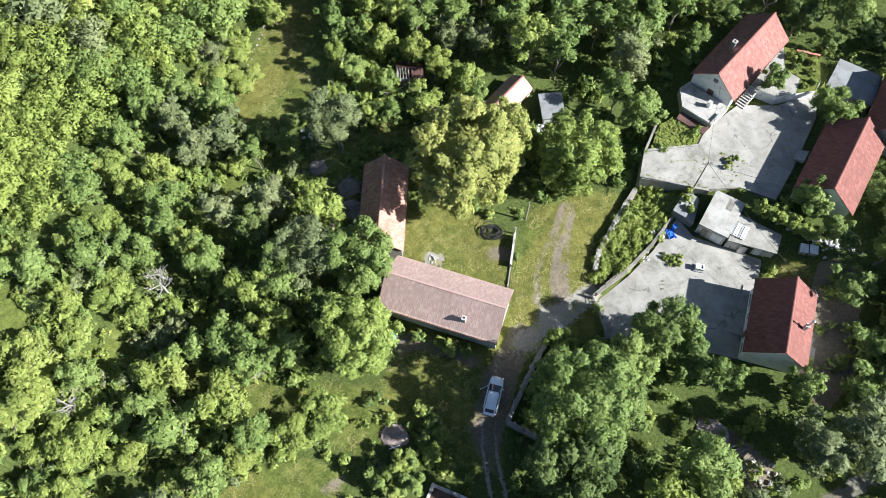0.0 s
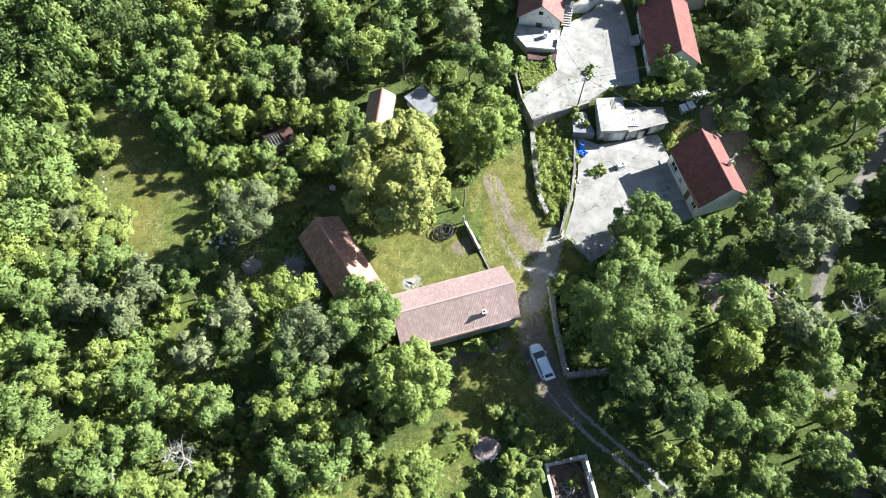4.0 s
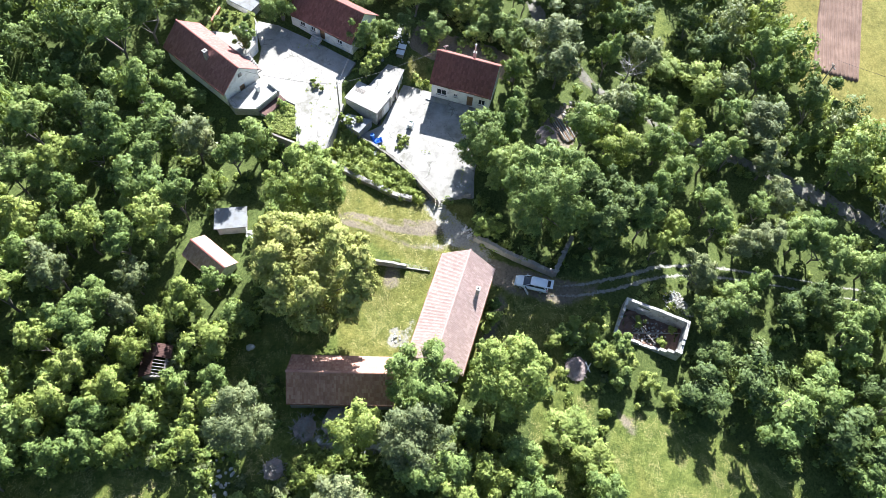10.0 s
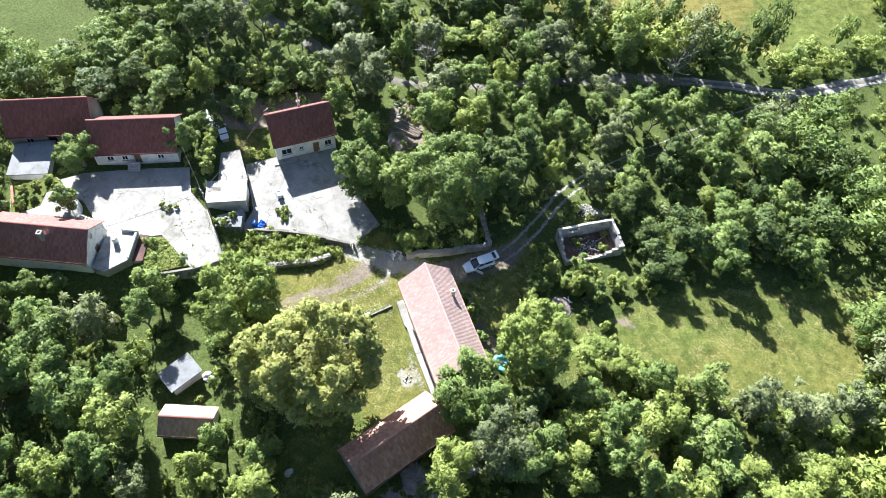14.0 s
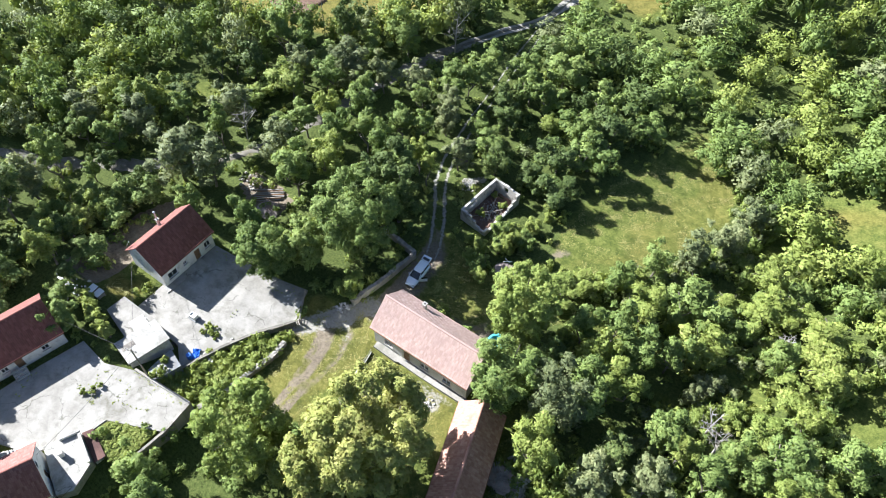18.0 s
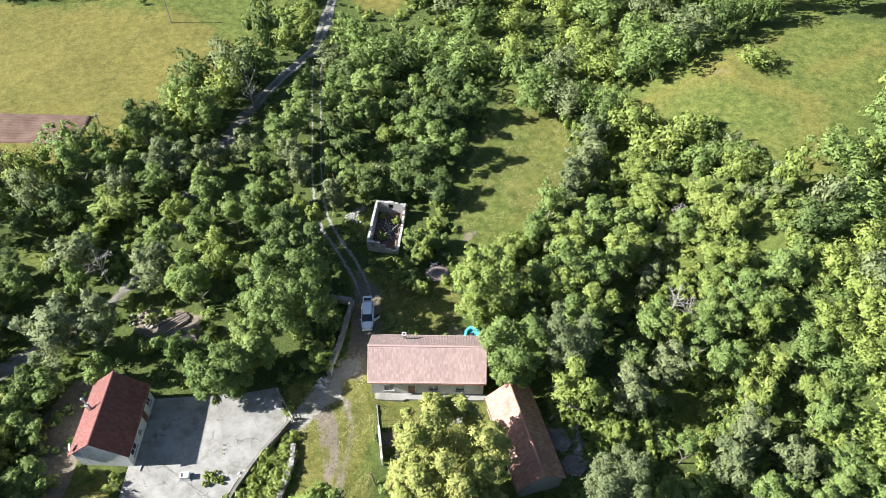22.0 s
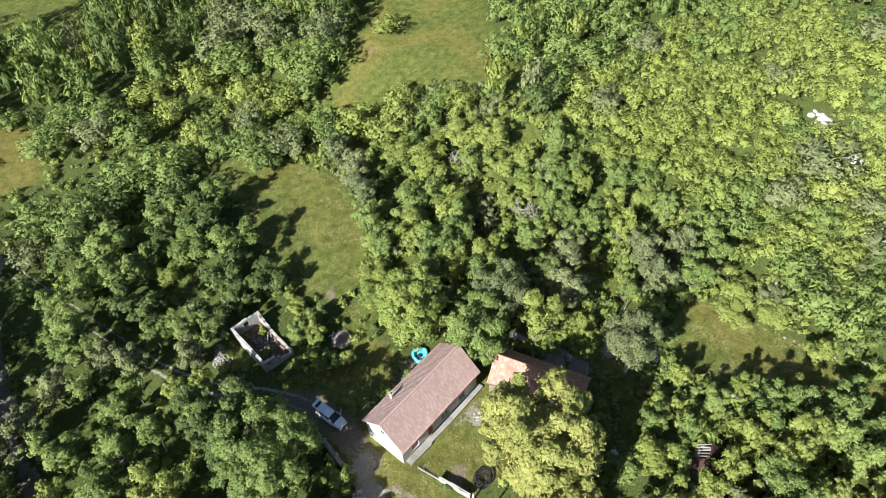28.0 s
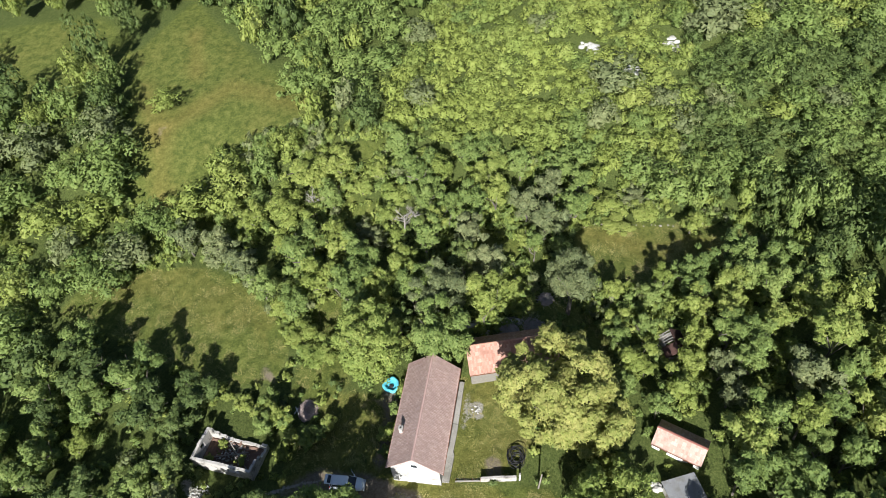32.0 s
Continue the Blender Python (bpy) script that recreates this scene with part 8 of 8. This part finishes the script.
def cable(p, q, sag, label):
    bm_ = bmesh.new()
    P, Q = Vector(p), Vector(q)
    pts_ = [P.lerp(Q, k / 14) - Vector((0, 0, sag * 4 * (k / 14) * (1 - k / 14))) for k in range(15)]
    for a_, b_ in zip(pts_, pts_[1:]):
        tube(bm_, a_, b_, 0.018, 0.018, 4)
    return solid("overhead_cable", bm_, "rubber", label, "cable")


zp = ground_at(13.3, 50.3) + 7.6
cable((13.3, 50.3, zp), (27.5, 52.2, 1.2), 0.5, "thin black overhead cable to the farmhouse")
cable((13.3, 50.3, zp), (28.5, 39.0, 0.6), 0.6, "thin black overhead cable to the small red house")
cable((13.3, 50.3, zp), (13.2, 64.0, 1.6), 0.5, "thin black overhead cable to the white gable house")
cable((43.6, -16.6, 2.6), (42.4, -52.5, 2.6), 0.9, "thin black overhead cable across the field")

# grass bed, broken platform and tyres of the two yards
bed_poly = [(7.0, 54.4), (12.5, 56.9), (13.0, 59.3), (8.6, 59.9), (7.3, 58.2)]
slab("grass_bed", bed_poly, -2.1, 0.6, "ground", "small grassy bed at the farmyard's edge", "grass bed")
low_wall("bed_kerb", [(6.7, 54.1), (12.8, 56.8), (13.2, 59.2)], 0.2, 0.25, "concrete", "low pale kerb round the grass bed", 31, base=-2.2)
slab("broken_platform", [(11.6, 46.9), (14.4, 46.0), (14.4, 49.6), (12.6, 50.2)], -2.95, 2.0, "concrete_grey", "broken grey concrete platform with weeds beside the annex", "platform", kind="")
heap("tile_rubble", 12.9, 48.6, 0.8, 22, 0.16, "broken red tiles and stones on the platform", 33, None, 0.2, z=-2.95)
wheels = empty("tyre_pile", 14.95, 45.05, -4.38, 0, "old black car tyres leaning against the annex wall", "tyres")
for k, (x_, y_, z_) in enumerate(((0, 0, 0), (0.4, -0.05, 18), (4.25, -0.4, -10))):
    bm = bmesh.new()
    ring_v = [[bm.verts.new(((0.24 + 0.09 * math.cos(b_)) * math.cos(a_), 0.09 * math.sin(b_) + 0.05, 0.33 + (0.24 + 0.09 * math.cos(b_)) * math.sin(a_))) for b_ in np.linspace(0, 6.283, 8, endpoint=False)] for a_ in np.linspace(0, 6.283, 18, endpoint=False)]
    for i in range(18):
        for j in range(8):
            bm.faces.new((ring_v[i][j], ring_v[(i + 1) % 18][j], ring_v[(i + 1) % 18][(j + 1) % 8], ring_v[i][(j + 1) % 8]))
    part("tyre", bm, "rubber", wheels, smooth=True).matrix_basis = pose(x_, y_, 0, 0, 0, z_)
twigs("brush_heap", -29.4, 38.4, 1.5, 130, "grey dead branches lying behind the old shed", 5, "deadwood", 2.6, 0.045)
heap("rubble_heap", 10.9, 43.9, 1.0, 34, 0.2, "broken stones fallen along the courtyard wall", 34, None, 0.15, z=-4.6)
heap("rubble_heap", 9.7, 40.6, 0.9, 26, 0.18, "broken stones fallen along the courtyard wall", 35, None, 0.15, z=-4.75)
heap("rubble_heap", 9.2, 31.2, 0.9, 22, 0.16, "broken concrete on the courtyard's corner", 36, None, 0.1, z=-4.95)
blue_tarp = empty("tarpaulin", 12.2, 44.4, -4.55, 30, "crumpled blue tarpaulin beside the water barrel", "tarpaulin")
bm = bmesh.new()
bmesh.ops.create_grid(bm, x_segments=14, y_segments=14, size=0.72)
for v in bm.verts:
    v.co.z = 0.12 + 0.5 * abs(noise.noise(v.co * 2.3 + Vector((3, 1, 0)))) - 0.1 * v.co.length
    v.co.x *= 0.7 + 0.25 * noise.noise(Vector((0, v.co.y * 2, 5)))
part("sheet", bm, "blue_dark", blue_tarp)

slab("ledge", [(30.5, 37.4), (31.1, 37.3), (31.0, 31.8), (30.4, 31.8)], -4.2, 0.5, "concrete_white", "pale concrete ledge along the small red house", "ledge", kind="")
for k_, (x_, y_, r_, h_) in enumerate(((12.2, 41.1, 0.65, 0.75), (13.0, 40.7, 0.8, 0.8), (13.9, 40.6, 0.6, 0.75), (13.8, 41.6, 0.45, 0.7), (16.9, 55.4, 0.6, 0.55), (17.6, 56.1, 0.45, 0.5), (16.6, 54.4, 0.35, 0.5))):
    tree("yard_weed", x_, y_, r_, 0.25, h_, "bright", "green weeds grown up through cracked concrete", 420, 0.16, 390 + k_, 6, category="weeds")
# weeds in the joints of the two yards
wx, wy = [], []
wr = np.random.default_rng(51)
for (ax, ay), (bx, by), w_, n_ in (((12.0, 40.9), (13.9, 40.3), 0.3, 30), ((15.8, 56.4), (17.0, 55.2), 0.35, 30), ((17.0, 55.2), (17.9, 53.8), 0.3, 22), ((18.3, 56.4), (18.6, 55.6), 0.12, 7), ((9.2, 53.1), (13.9, 54.9), 0.06, 18), ((13.9, 55.2), (13.7, 52.5), 0.14, 16), ((11.2, 52.8), (11.3, 51.0), 0.06, 6), ((13.7, 52.5), (18.0, 52.8), 0.08, 12), ((7.0, 50.4), (15.0, 50.9), 0.2, 34), ((12.7, 37.9), (12.4, 36.5), 0.1, 8), ((8.0, 30.0), (11.5, 31.5), 0.4, 24), ((15.6, 31.0), (22.5, 31.3), 0.3, 26), ((13.6, 50.0), (14.3, 46.6), 0.25, 22), ((12.0, 48.0), (13.6, 50.2), 0.4, 22), ((20.0, 33.0), (20.6, 32.4), 0.2, 8), ((23.6, 61.5), (24.6, 57.0), 0.2, 16)):
    t_ = wr.random(n_)
    wx += list(ax + t_ * (bx - ax) + wr.normal(0, w_, n_))
    wy += list(ay + t_ * (by - ay) + wr.normal(0, w_, n_))
yard_n = len(wx)
k_ = wr.uniform((6.8, 54.0), (13.2, 60.0), (260, 2))
k_ = k_[inside(bed_poly, *k_.T)]
wx += list(k_[:, 0])
wy += list(k_[:, 1])
V, F, base = [], [], 0
for i, (x_, y_) in enumerate(zip(wx, wy)):
    v_, f_, _, _ = small[int(wr.integers(6))]
    s_ = wr.uniform(0.06, 0.16) if i < yard_n else wr.uniform(0.2, 0.5)
    z_ = -2.12 if i >= yard_n else -2.22 if y_ > 50.2 else -2.97 if 11.6 < x_ < 14.4 and 46 < y_ else lower_top(x_, y_) - 0.02
    V.append(v_ * (s_, s_, s_ * 0.45) + (x_, y_, z_))
    F.append(f_ + base)
    base += len(v_)
tagged(new("yard_weeds", fast_mesh("yard_weeds", np.concatenate(V), np.concatenate(F), [LEAF["bright"], LEAF["bright"]])), "green weeds growing in the joints of the concrete", "weeds", kind="stuff")
